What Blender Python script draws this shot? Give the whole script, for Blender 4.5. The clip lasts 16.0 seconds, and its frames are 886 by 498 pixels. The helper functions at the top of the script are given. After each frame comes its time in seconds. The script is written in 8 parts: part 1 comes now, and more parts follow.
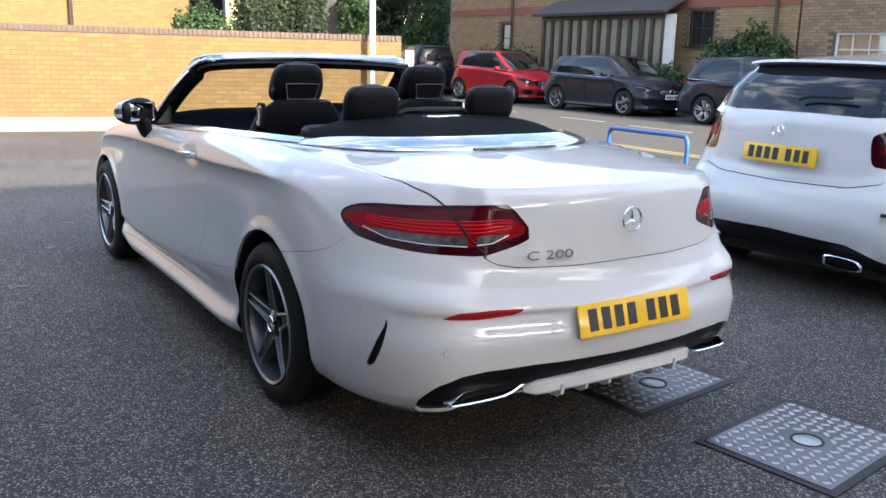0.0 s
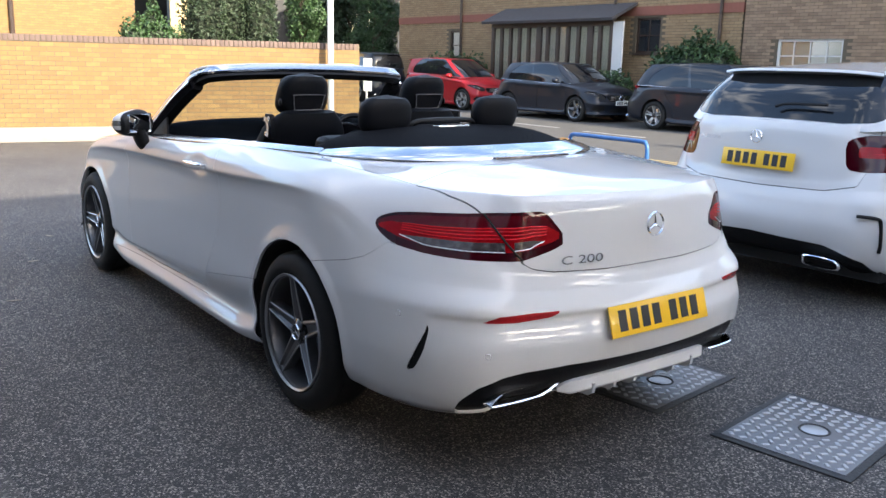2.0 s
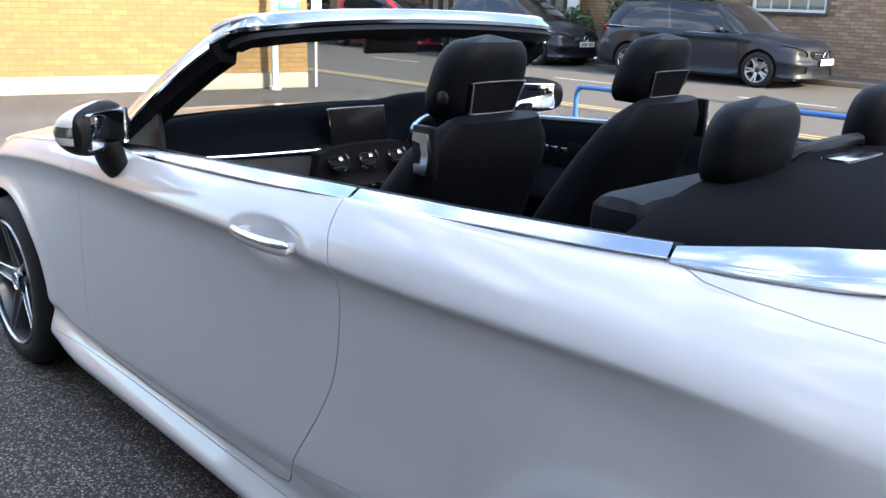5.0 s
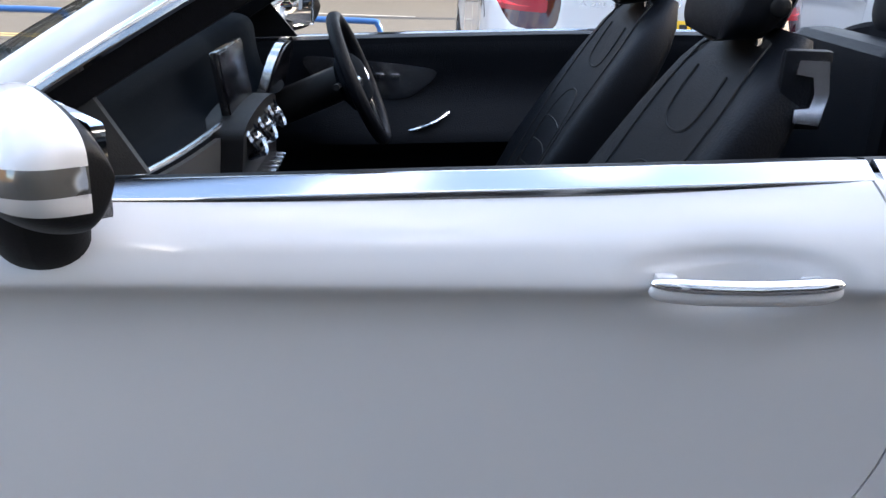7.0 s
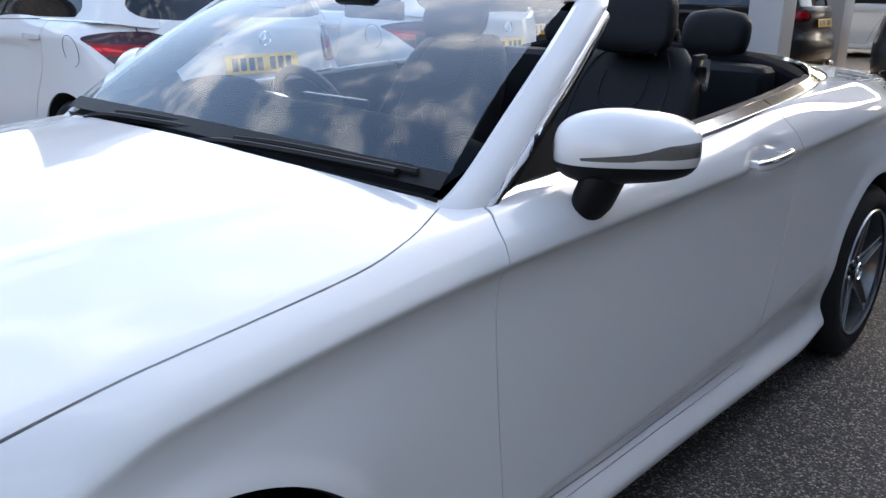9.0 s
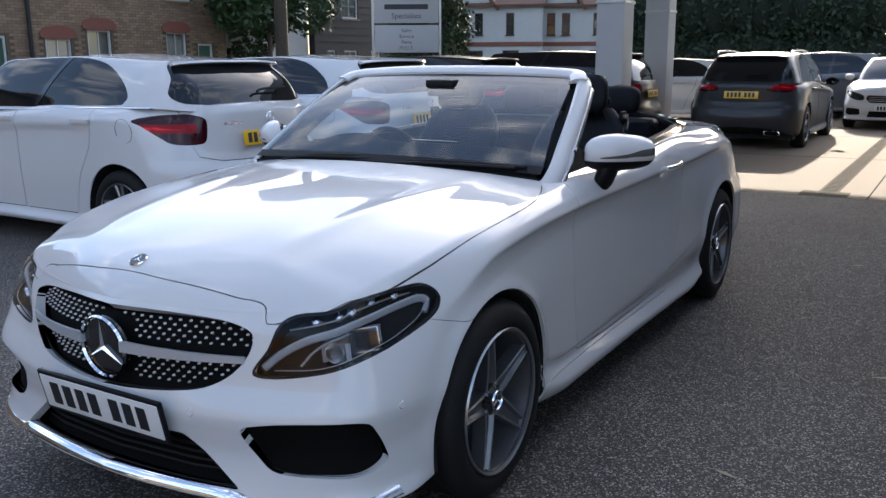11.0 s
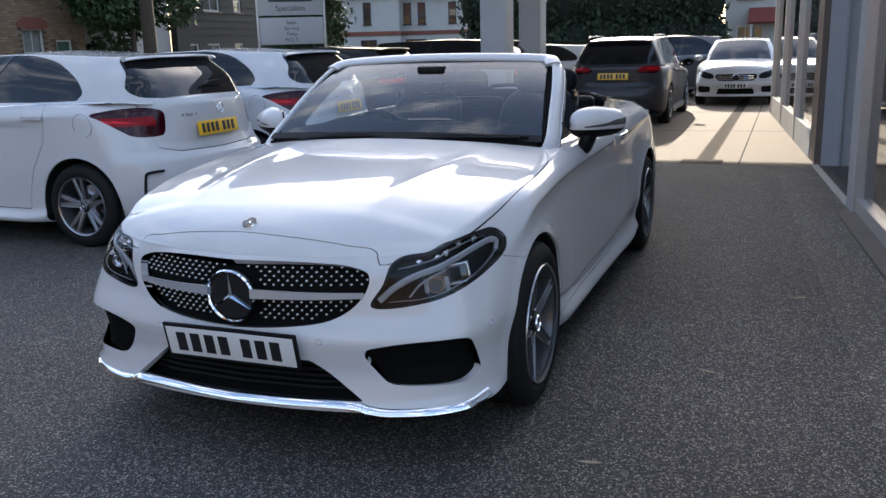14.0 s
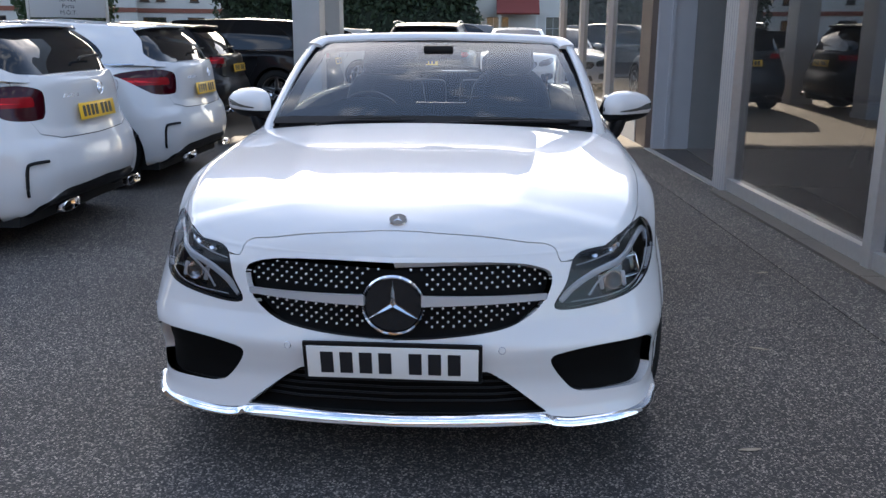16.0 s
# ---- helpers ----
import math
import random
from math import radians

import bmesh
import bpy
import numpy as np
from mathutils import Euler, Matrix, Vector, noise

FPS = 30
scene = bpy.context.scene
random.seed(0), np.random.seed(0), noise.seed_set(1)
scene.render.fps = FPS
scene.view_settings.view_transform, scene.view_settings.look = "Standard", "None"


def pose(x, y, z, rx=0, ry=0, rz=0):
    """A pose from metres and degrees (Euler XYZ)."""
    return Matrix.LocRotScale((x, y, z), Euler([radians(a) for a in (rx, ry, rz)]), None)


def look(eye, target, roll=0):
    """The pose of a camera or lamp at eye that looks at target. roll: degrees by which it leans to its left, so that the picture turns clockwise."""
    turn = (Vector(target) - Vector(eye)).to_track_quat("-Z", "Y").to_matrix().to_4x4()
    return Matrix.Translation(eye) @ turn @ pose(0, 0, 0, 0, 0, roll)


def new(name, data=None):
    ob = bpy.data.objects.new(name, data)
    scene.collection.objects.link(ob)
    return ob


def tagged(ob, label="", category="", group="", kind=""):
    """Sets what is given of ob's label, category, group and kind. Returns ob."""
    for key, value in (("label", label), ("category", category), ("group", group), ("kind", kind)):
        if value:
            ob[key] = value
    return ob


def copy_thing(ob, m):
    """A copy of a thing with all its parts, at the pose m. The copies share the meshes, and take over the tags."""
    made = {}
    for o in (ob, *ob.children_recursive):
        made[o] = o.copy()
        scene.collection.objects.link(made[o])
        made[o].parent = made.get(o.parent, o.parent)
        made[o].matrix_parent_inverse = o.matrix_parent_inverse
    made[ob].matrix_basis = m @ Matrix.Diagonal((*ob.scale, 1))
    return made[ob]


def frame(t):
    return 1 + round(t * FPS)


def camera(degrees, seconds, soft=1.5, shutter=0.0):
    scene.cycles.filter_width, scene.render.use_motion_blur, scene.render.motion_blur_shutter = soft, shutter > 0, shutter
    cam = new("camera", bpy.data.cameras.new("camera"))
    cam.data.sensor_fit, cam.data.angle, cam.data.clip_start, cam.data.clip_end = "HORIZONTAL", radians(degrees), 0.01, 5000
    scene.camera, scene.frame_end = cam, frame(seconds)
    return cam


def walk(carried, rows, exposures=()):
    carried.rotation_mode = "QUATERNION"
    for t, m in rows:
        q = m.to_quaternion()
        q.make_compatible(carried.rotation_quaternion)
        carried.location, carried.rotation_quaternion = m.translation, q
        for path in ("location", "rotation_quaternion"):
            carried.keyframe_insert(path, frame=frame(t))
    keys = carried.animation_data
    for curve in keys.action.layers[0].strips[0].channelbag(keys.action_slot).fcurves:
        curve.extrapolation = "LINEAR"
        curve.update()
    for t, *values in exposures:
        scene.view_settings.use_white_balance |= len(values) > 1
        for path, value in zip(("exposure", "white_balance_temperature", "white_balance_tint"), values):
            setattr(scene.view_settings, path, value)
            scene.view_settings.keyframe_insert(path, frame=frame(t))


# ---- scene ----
cam = camera(54.3, 16.0)
PATH = [
    (0, (-2.117, -4.557, 1.399), (-1.050, -2.924, 0.959), 1.5),
    (0.5, (-2.359, -4.505, 1.412), (-1.223, -2.916, 0.982), 0.0),
    (1, (-2.414, -4.482, 1.416), (-1.252, -2.912, 0.983), 0.2),
    (1.5, (-2.425, -4.479, 1.415), (-1.253, -2.916, 0.988), 0.9),
    (2, (-2.424, -4.458, 1.414), (-1.250, -2.895, 0.991), 1.3),
    (2.5, (-2.391, -4.359, 1.407), (-1.222, -2.795, 0.973), 1.7),
    (3, (-2.187, -4.070, 1.400), (-1.033, -2.501, 0.950), 3.5),
    (3.5, (-2.028, -3.626, 1.380), (-0.896, -2.054, 0.883), 4.5),
    (4, (-1.950, -3.084, 1.386), (-0.809, -1.548, 0.806), 3.2),
    (4.5, (-1.885, -2.513, 1.424), (-0.720, -1.000, 0.828), 1.9),
    (4.7, (-1.863, -2.303, 1.431), (-0.651, -0.821, 0.853), 1.8),
    (6.8, (-1.873, -0.157, 1.299), (-0.001, -0.072, 0.598), 1.8),
    (7, (-1.846, 0.022, 1.298), (0.027, -0.059, 0.600), 2.3),
    (7.5, (-1.860, 0.519, 1.278), (-0.051, 0.056, 0.562), 2.2),
    (8, (-1.779, 0.998, 1.264), (-0.068, 0.226, 0.573), 0.9),
    (8.2, (-1.744, 1.184, 1.283), (-0.129, 0.223, 0.598), 1.1),
    (10.3, (-1.950, 3.142, 1.383), (-0.901, 1.512, 0.891), -0.8),
    (10.5, (-2.009, 3.331, 1.386), (-0.969, 1.689, 0.918), -0.5),
    (11, (-2.100, 3.769, 1.409), (-1.088, 2.097, 0.983), -0.3),
    (11.5, (-2.160, 4.087, 1.422), (-1.202, 2.386, 0.987), -0.6),
    (12, (-2.292, 4.256, 1.438), (-1.324, 2.563, 0.996), -0.6),
    (12.5, (-2.327, 4.303, 1.440), (-1.340, 2.618, 1.007), -0.5),
    (13, (-2.307, 4.326, 1.444), (-1.349, 2.625, 1.011), -0.3),
    (13.5, (-2.088, 4.466, 1.428), (-1.245, 2.706, 0.990), -0.8),
    (14, (-1.755, 4.635, 1.416), (-1.037, 2.825, 0.963), -1.6),
    (14.5, (-1.374, 4.665, 1.410), (-0.794, 2.807, 0.952), -0.7),
    (15, (-0.944, 4.778, 1.400), (-0.544, 2.875, 0.933), 0.2),
    (15.5, (-0.608, 4.734, 1.393), (-0.353, 2.810, 0.910), 0.2),
    (16, (-0.306, 4.680, 1.402), (-0.183, 2.746, 0.909), 0.3),
]
EXPOSURES = [(0, 2.36, 6200, 10), (2.5, 2.36, 6200, 10), (4.0, 2.40, 6150, 10), (4.5, 2.50, 6150, 10), (6.8, 2.88, 6450, 11), (8.2, 2.40, 6350, 10), (10.3, 1.72, 6050, 11), (11.0, 1.50, 6050, 11), (12.5, 1.42, 6050, 11), (14.5, 1.40, 6050, 11), (15.5, 1.52, 6050, 11), (16, 1.70, 6100, 11)]
walk(cam, [(t, look(eye, target, roll)) for t, eye, target, roll in PATH], EXPOSURES)

# ---------------------------------------------------------------- light
SUN_ELEV, SUN_AZ = radians(23.0), radians(11.0)   # azimuth counted from -y towards +x
sun_way = Vector((math.sin(SUN_AZ) * math.cos(SUN_ELEV), -math.cos(SUN_AZ) * math.cos(SUN_ELEV), math.sin(SUN_ELEV)))

world = bpy.data.worlds.new("world")
scene.world = world
world.use_nodes = True
wn, wl = world.node_tree.nodes, world.node_tree.links
wn.clear()
w_out, w_bg = wn.new("ShaderNodeOutputWorld"), wn.new("ShaderNodeBackground")
w_sky = wn.new("ShaderNodeTexSky")
w_sky.sky_type, w_sky.sun_disc = "NISHITA", False
w_sky.sun_elevation, w_sky.sun_rotation = SUN_ELEV, math.pi - SUN_AZ
w_sky.air_density, w_sky.dust_density, w_sky.ozone_density = 1.0, 2.4, 1.0
w_tc, w_map = wn.new("ShaderNodeTexCoord"), wn.new("ShaderNodeMapping")
w_map.inputs["Scale"].default_value = (2.2, 2.2, 5.0)
w_noise, w_ramp, w_mix = wn.new("ShaderNodeTexNoise"), wn.new("ShaderNodeValToRGB"), wn.new("ShaderNodeMixRGB")
w_noise.inputs["Scale"].default_value, w_noise.inputs["Detail"].default_value = 2.3, 9.0
w_noise.inputs["Roughness"].default_value = 0.58
w_ramp.color_ramp.elements[0].position, w_ramp.color_ramp.elements[1].position = 0.50, 0.66
w_mix.inputs["Color2"].default_value = (5.2, 5.2, 5.35, 1)
wl.new(w_tc.outputs["Generated"], w_map.inputs["Vector"])
wl.new(w_map.outputs["Vector"], w_noise.inputs["Vector"])
wl.new(w_noise.outputs["Fac"], w_ramp.inputs["Fac"])
wl.new(w_ramp.outputs["Color"], w_mix.inputs["Fac"])
wl.new(w_sky.outputs["Color"], w_mix.inputs["Color1"])
wl.new(w_mix.outputs["Color"], w_bg.inputs["Color"])
w_bg.inputs["Strength"].default_value = 0.15
wl.new(w_bg.outputs["Background"], w_out.inputs["Surface"])

sun_data = bpy.data.lights.new("sun", "SUN")
sun_data.energy, sun_data.angle, sun_data.color = 3.2, radians(0.55), (1.0, 0.86, 0.66)
sun = new("sun", sun_data)
sun.matrix_world = look(sun_way * 60, (0, 0, 0))
scene.view_settings.exposure = 1.9

# ---------------------------------------------------------------- materials
def mat(name, color, rough=0.5, metal=0.0, vary=0.0, scale=8.0, bump=0.0, bump_scale=60.0, coat=0.0, dark=None,
        spec=0.5, rough_vary=0.0, big=0.0, emit=None, rnd=0.0):
    """A Principled surface whose colour, roughness and relief vary at two scales."""
    m = bpy.data.materials.new(name)
    m.use_nodes = True
    nt, ln = m.node_tree.nodes, m.node_tree.links
    b = nt["Principled BSDF"]
    b.inputs["Base Color"].default_value = (*color, 1)
    b.inputs["Roughness"].default_value, b.inputs["Metallic"].default_value = rough, metal
    b.inputs["Coat Weight"].default_value, b.inputs["Coat Roughness"].default_value = coat, 0.03
    b.inputs["Specular IOR Level"].default_value = spec
    tc = nt.new("ShaderNodeTexCoord")
    if vary or big or rnd:
        low = dark or tuple(c * 0.45 for c in color)
        n1 = nt.new("ShaderNodeTexNoise")
        n1.inputs["Scale"].default_value, n1.inputs["Detail"].default_value = scale, 6
        n2 = nt.new("ShaderNodeTexNoise")
        n2.inputs["Scale"].default_value, n2.inputs["Detail"].default_value = scale * 0.09, 4
        for n in (n1, n2):
            ln.new(tc.outputs["Object"], n.inputs["Vector"])
        mul = nt.new("ShaderNodeMath"); mul.operation = "MULTIPLY_ADD"
        ln.new(n1.outputs["Fac"], mul.inputs[0]); mul.inputs[1].default_value = vary
        add = nt.new("ShaderNodeMath"); add.operation = "MULTIPLY_ADD"
        ln.new(n2.outputs["Fac"], add.inputs[0]); add.inputs[1].default_value = big
        ln.new(mul.outputs[0], add.inputs[2])
        last = add
        if rnd:
            oi = nt.new("ShaderNodeObjectInfo")
            last = nt.new("ShaderNodeMath"); last.operation = "MULTIPLY_ADD"
            ln.new(oi.outputs["Random"], last.inputs[0]); last.inputs[1].default_value = rnd
            ln.new(add.outputs[0], last.inputs[2])
        mx = nt.new("ShaderNodeMixRGB")
        mx.inputs["Color1"].default_value, mx.inputs["Color2"].default_value = (*color, 1), (*low, 1)
        ln.new(last.outputs[0], mx.inputs["Fac"])
        ln.new(mx.outputs["Color"], b.inputs["Base Color"])
        if rough_vary:
            rr = nt.new("ShaderNodeMath"); rr.operation = "MULTIPLY_ADD"
            ln.new(n2.outputs["Fac"], rr.inputs[0])
            rr.inputs[1].default_value, rr.inputs[2].default_value = rough_vary, rough - rough_vary * 0.5
            ln.new(rr.outputs[0], b.inputs["Roughness"])
    if bump:
        nb = nt.new("ShaderNodeTexNoise")
        nb.inputs["Scale"].default_value, nb.inputs["Detail"].default_value = bump_scale, 5
        ln.new(tc.outputs["Object"], nb.inputs["Vector"])
        bp = nt.new("ShaderNodeBump")
        bp.inputs["Strength"].default_value, bp.inputs["Distance"].default_value = bump, 0.01
        ln.new(nb.outputs["Fac"], bp.inputs["Height"])
        ln.new(bp.outputs["Normal"], b.inputs["Normal"])
    if emit:
        b.inputs["Emission Color"].default_value, b.inputs["Emission Strength"].default_value = (*emit[0], 1), emit[1]
    return m


def glass(name, color=(1, 1, 1), rough=0.0, through_it=0.85, gloss=0.06):
    """A thin pane: mostly lets light straight through, and mirrors by the angle."""
    m = bpy.data.materials.new(name)
    m.use_nodes = True
    nt, ln = m.node_tree.nodes, m.node_tree.links
    nt.clear()
    out, mix, tr, gl = (nt.new(k) for k in ("ShaderNodeOutputMaterial", "ShaderNodeMixShader", "ShaderNodeBsdfTransparent", "ShaderNodeBsdfGlossy"))
    lw, pw, sc = nt.new("ShaderNodeLayerWeight"), nt.new("ShaderNodeMath"), nt.new("ShaderNodeMath")
    lw.inputs["Blend"].default_value = 0.5
    pw.operation, sc.operation = "POWER", "MULTIPLY_ADD"
    pw.inputs[1].default_value = 4.5
    ln.new(lw.outputs["Facing"], pw.inputs[0]); ln.new(pw.outputs[0], sc.inputs[0])
    sc.inputs[1].default_value, sc.inputs[2].default_value = 1 - gloss, gloss
    tr.inputs["Color"].default_value = (*[c * through_it for c in color], 1)
    gl.inputs["Roughness"].default_value = rough
    ln.new(sc.outputs[0], mix.inputs["Fac"])
    ln.new(tr.outputs[0], mix.inputs[1]); ln.new(gl.outputs[0], mix.inputs[2])
    ln.new(mix.outputs[0], out.inputs["Surface"])
    return m


def asphalt_material(name="asphalt", scale=165, worn=0.0):
    """Dark bound stone chips: light grains, dark binder, and slow stains."""
    m = bpy.data.materials.new(name)
    m.use_nodes = True
    nt, ln = m.node_tree.nodes, m.node_tree.links
    b = nt["Principled BSDF"]
    tc = nt.new("ShaderNodeTexCoord")
    v = nt.new("ShaderNodeTexVoronoi"); v.inputs["Scale"].default_value = scale
    wn_ = nt.new("ShaderNodeTexWhiteNoise")
    big = nt.new("ShaderNodeTexNoise"); big.inputs["Scale"].default_value, big.inputs["Detail"].default_value = 0.7, 5
    for n in (v, big):
        ln.new(tc.outputs["Object"], n.inputs["Vector"])
    ln.new(v.outputs["Color"], wn_.inputs["Vector"])
    ramp = nt.new("ShaderNodeValToRGB")
    e = ramp.color_ramp.elements
    e[0].position, e[0].color = 0.0, (0.024 + worn, 0.023 + worn * .9, 0.024 + worn * .75, 1)
    e[1].position, e[1].color = 1.0, (0.39, 0.35, 0.30, 1)
    mid = e.new(0.62); mid.color = (0.047 + worn, 0.044 + worn * .9, 0.042 + worn * .75, 1)
    hi = e.new(0.85); hi.color = (0.155, 0.141, 0.128, 1)
    ln.new(wn_.outputs["Value"], ramp.inputs["Fac"])
    r2 = nt.new("ShaderNodeValToRGB")
    r2.color_ramp.elements[0].position, r2.color_ramp.elements[1].position = 0.35, 0.7
    r2.color_ramp.elements[0].color, r2.color_ramp.elements[1].color = (0.78, 0.76, 0.74, 1), (1.1, 1.1, 1.1, 1)
    ln.new(big.outputs["Fac"], r2.inputs["Fac"])
    mx = nt.new("ShaderNodeMixRGB"); mx.blend_type = "MULTIPLY"; mx.inputs["Fac"].default_value = 1
    ln.new(ramp.outputs["Color"], mx.inputs["Color1"]); ln.new(r2.outputs["Color"], mx.inputs["Color2"])
    ln.new(mx.outputs["Color"], b.inputs["Base Color"])
    b.inputs["Roughness"].default_value, b.inputs["Specular IOR Level"].default_value = 0.75, 0.35
    bp = nt.new("ShaderNodeBump"); bp.inputs["Strength"].default_value, bp.inputs["Distance"].default_value = 0.55, 0.004
    ln.new(v.outputs["Distance"], bp.inputs["Height"]); bp.invert = True
    ln.new(bp.outputs["Normal"], b.inputs["Normal"])
    return m


M_ASPHALT = asphalt_material()
M_STRIP = asphalt_material("worn_tarmac", 120, 0.03)
M_CONCRETE = mat("concrete", (0.32, 0.25, 0.17), 0.85, vary=0.6, scale=14, big=0.7, bump=0.3, bump_scale=90, dark=(0.19, 0.145, 0.10))
M_SLOT = mat("dark_slot", (0.05, 0.045, 0.04), 0.9, vary=0.4, scale=14, spec=0.1)
M_DRAIN = mat("grey_grating", (0.16, 0.13, 0.10), 0.9, spec=0.05, vary=0.4, scale=12, bump=0.2)
M_ROAD = mat("road_asphalt", (0.14, 0.13, 0.115), 0.85, vary=0.45, scale=40, big=0.5, bump=0.3, bump_scale=200)
M_LINE = mat("yellow_line", (0.60, 0.38, 0.05), 0.7, vary=0.5, scale=9, dark=(0.3, 0.24, 0.12))
M_WHITELINE = mat("white_line", (0.55, 0.54, 0.5), 0.7, vary=0.7, scale=6, dark=(0.2, 0.2, 0.19))
M_MORTAR = mat("mortar", (0.15, 0.12, 0.08), 0.9, vary=0.4, scale=20, bump=0.3)
M_BRICK_Y = mat("yellow_brick", (0.60, 0.39, 0.145), 0.85, vary=0.6, scale=9, big=0.35, bump=0.4, bump_scale=70, dark=(0.26, 0.145, 0.06), rnd=0.6)
M_BRICK_C = mat("coping_brick", (0.20, 0.14, 0.11), 0.85, vary=0.5, scale=11, bump=0.35, dark=(0.10, 0.07, 0.06), rnd=0.4)
M_BRICK_F = mat("flat_brick", (0.34, 0.26, 0.17), 0.88, vary=0.45, scale=9, big=0.4, bump=0.3, dark=(0.19, 0.13, 0.09), rnd=0.4)
M_BRICK_R = mat("red_brick", (0.30, 0.11, 0.075), 0.85, vary=0.4, scale=10, bump=0.3)
M_BRICK_T = mat("stock_brick", (0.36, 0.27, 0.175), 0.9, vary=0.8, scale=7, big=0.5, bump=0.4, dark=(0.12, 0.09, 0.065), rnd=0.5)
M_RENDER_W = mat("white_render", (0.70, 0.69, 0.66), 0.8, vary=0.18, scale=3, big=0.25, bump=0.1)
M_WHITEPAINT = mat("white_paint", (0.78, 0.78, 0.77), 0.45, vary=0.15, scale=4, big=0.2, bump=0.05)
M_PLINTH = mat("plinth_paint", (0.40, 0.36, 0.31), 0.7, vary=0.3, scale=5, big=0.3, bump=0.15)
M_TILE = mat("roof_tile", (0.20, 0.10, 0.07), 0.85, vary=0.5, scale=12, bump=0.5, bump_scale=40)
M_SLATE = mat("roof_slate", (0.075, 0.07, 0.075), 0.7, vary=0.4, scale=10, bump=0.4)
M_BLACKBOARD = mat("black_boards", (0.022, 0.022, 0.025), 0.6, vary=0.4, scale=8, bump=0.2)
M_BROWNWOOD = mat("brown_wood", (0.055, 0.032, 0.022), 0.5, vary=0.5, scale=15, bump=0.2)
M_TRUNK = mat("bark", (0.11, 0.085, 0.06), 0.9, vary=0.6, scale=14, bump=0.7, bump_scale=30)
M_LEAF = mat("leaf", (0.065, 0.12, 0.03), 0.6, vary=0.5, scale=3, big=0.5, dark=(0.02, 0.05, 0.012))
M_LEAF2 = mat("hedge_leaf", (0.045, 0.075, 0.03), 0.7, vary=0.5, scale=3, big=0.5, dark=(0.015, 0.03, 0.01))
M_BLUE = mat("blue_paint", (0.035, 0.15, 0.42), 0.4, vary=0.25, scale=12, bump=0.08)
M_PILLAR = mat("pillar_paint", (0.72, 0.72, 0.71), 0.5, vary=0.18, scale=3, big=0.25, bump=0.05)
M_ALU = mat("brushed_aluminium", (0.74, 0.73, 0.71), 0.38, 0.55, vary=0.25, scale=25, rough_vary=0.15)
M_GREYWALL = mat("grey_panel", (0.66, 0.66, 0.68), 0.6, vary=0.15, scale=4, big=0.2)
M_BROWNPOST = mat("brown_post", (0.20, 0.15, 0.12), 0.6, vary=0.3, scale=9)
M_FLOORIN = mat("showroom_floor", (0.22, 0.19, 0.165), 0.35, vary=0.3, scale=6)
M_DARKIN = mat("dark_interior", (0.34, 0.325, 0.31), 0.8, vary=0.2, scale=5)
M_SHOPGLASS = glass("shop_glass", (0.80, 0.80, 0.80), 0.0, 0.85, 0.22)
M_WINGLASS = mat("window_glass", (0.02, 0.022, 0.025), 0.04, spec=0.9)
M_CURTAIN = mat("net_curtain", (0.74, 0.70, 0.58), 0.9, vary=0.4, scale=16, dark=(0.3, 0.29, 0.26))
M_GREENSIGN = mat("green_sign", (0.02, 0.36, 0.24), 0.4)
M_SIGN = mat("sign_face", (0.70, 0.70, 0.71), 0.4, vary=0.1, scale=3)
M_SIGNTXT = mat("sign_lettering", (0.03, 0.03, 0.04), 0.5)
M_STEEL = mat("worn_steel", (0.40, 0.41, 0.43), 0.38, 0.6, vary=0.6, scale=10, big=0.5, bump=0.1, rough_vary=0.3, dark=(0.16, 0.16, 0.165))
M_STUD = mat("worn_stud", (0.72, 0.73, 0.75), 0.38, 0.7, vary=0.5, scale=12)
M_IRON = mat("cast_iron", (0.07, 0.07, 0.07), 0.6, 0.5, vary=0.5, scale=20, bump=0.3)
# cars
M_WHITE = mat("white_car_paint", (0.82, 0.82, 0.82), 0.42, coat=1.0, spec=0.05, vary=0.04, scale=3)
M_WHITE.node_tree.nodes["Principled BSDF"].inputs["Coat IOR"].default_value = 1.5
M_CHROME = mat("chrome", (0.86, 0.86, 0.88), 0.06, 1.0)
M_SATIN = mat("satin_aluminium", (0.66, 0.67, 0.70), 0.18, 1.0)
M_TRIM = mat("anodised_trim", (0.56, 0.57, 0.59), 0.13, 1.0)
M_BLACKGLOSS = mat("gloss_black_plastic", (0.010, 0.010, 0.011), 0.12, coat=0.6)
M_PLASTIC = mat("black_plastic", (0.009, 0.009, 0.010), 0.5, spec=0.2, vary=0.3, scale=90, bump=0.1, bump_scale=400)
M_RUBBER = mat("tyre_rubber", (0.015, 0.015, 0.015), 0.7, spec=0.25, vary=0.4, scale=30, bump=0.15, bump_scale=200)
# near-black painted shade for gaps and holes; also wheel housings, underbody, seams
M_SHADE = mat("well_and_gap_shade", (0.006, 0.006, 0.006), 0.9)
M_RIM = mat("machined_alloy", (0.55, 0.56, 0.58), 0.30, 0.95, vary=0.15, scale=30)
M_RIMGREY = mat("grey_alloy_paint", (0.12, 0.123, 0.13), 0.35, 0.6, coat=0.4)
M_RED = mat("red_lamp", (0.40, 0.003, 0.008), 0.22, coat=0.22, spec=0.12, vary=0.35, scale=26, dark=(0.17, 0.001, 0.004))
M_REDTOP = mat("deep_red_lamp", (0.075, 0.002, 0.006), 0.10, coat=0.45, spec=0.2)
M_REDDARK = mat("dark_red_lamp", (0.030, 0.001, 0.004), 0.10, coat=0.35, spec=0.2)
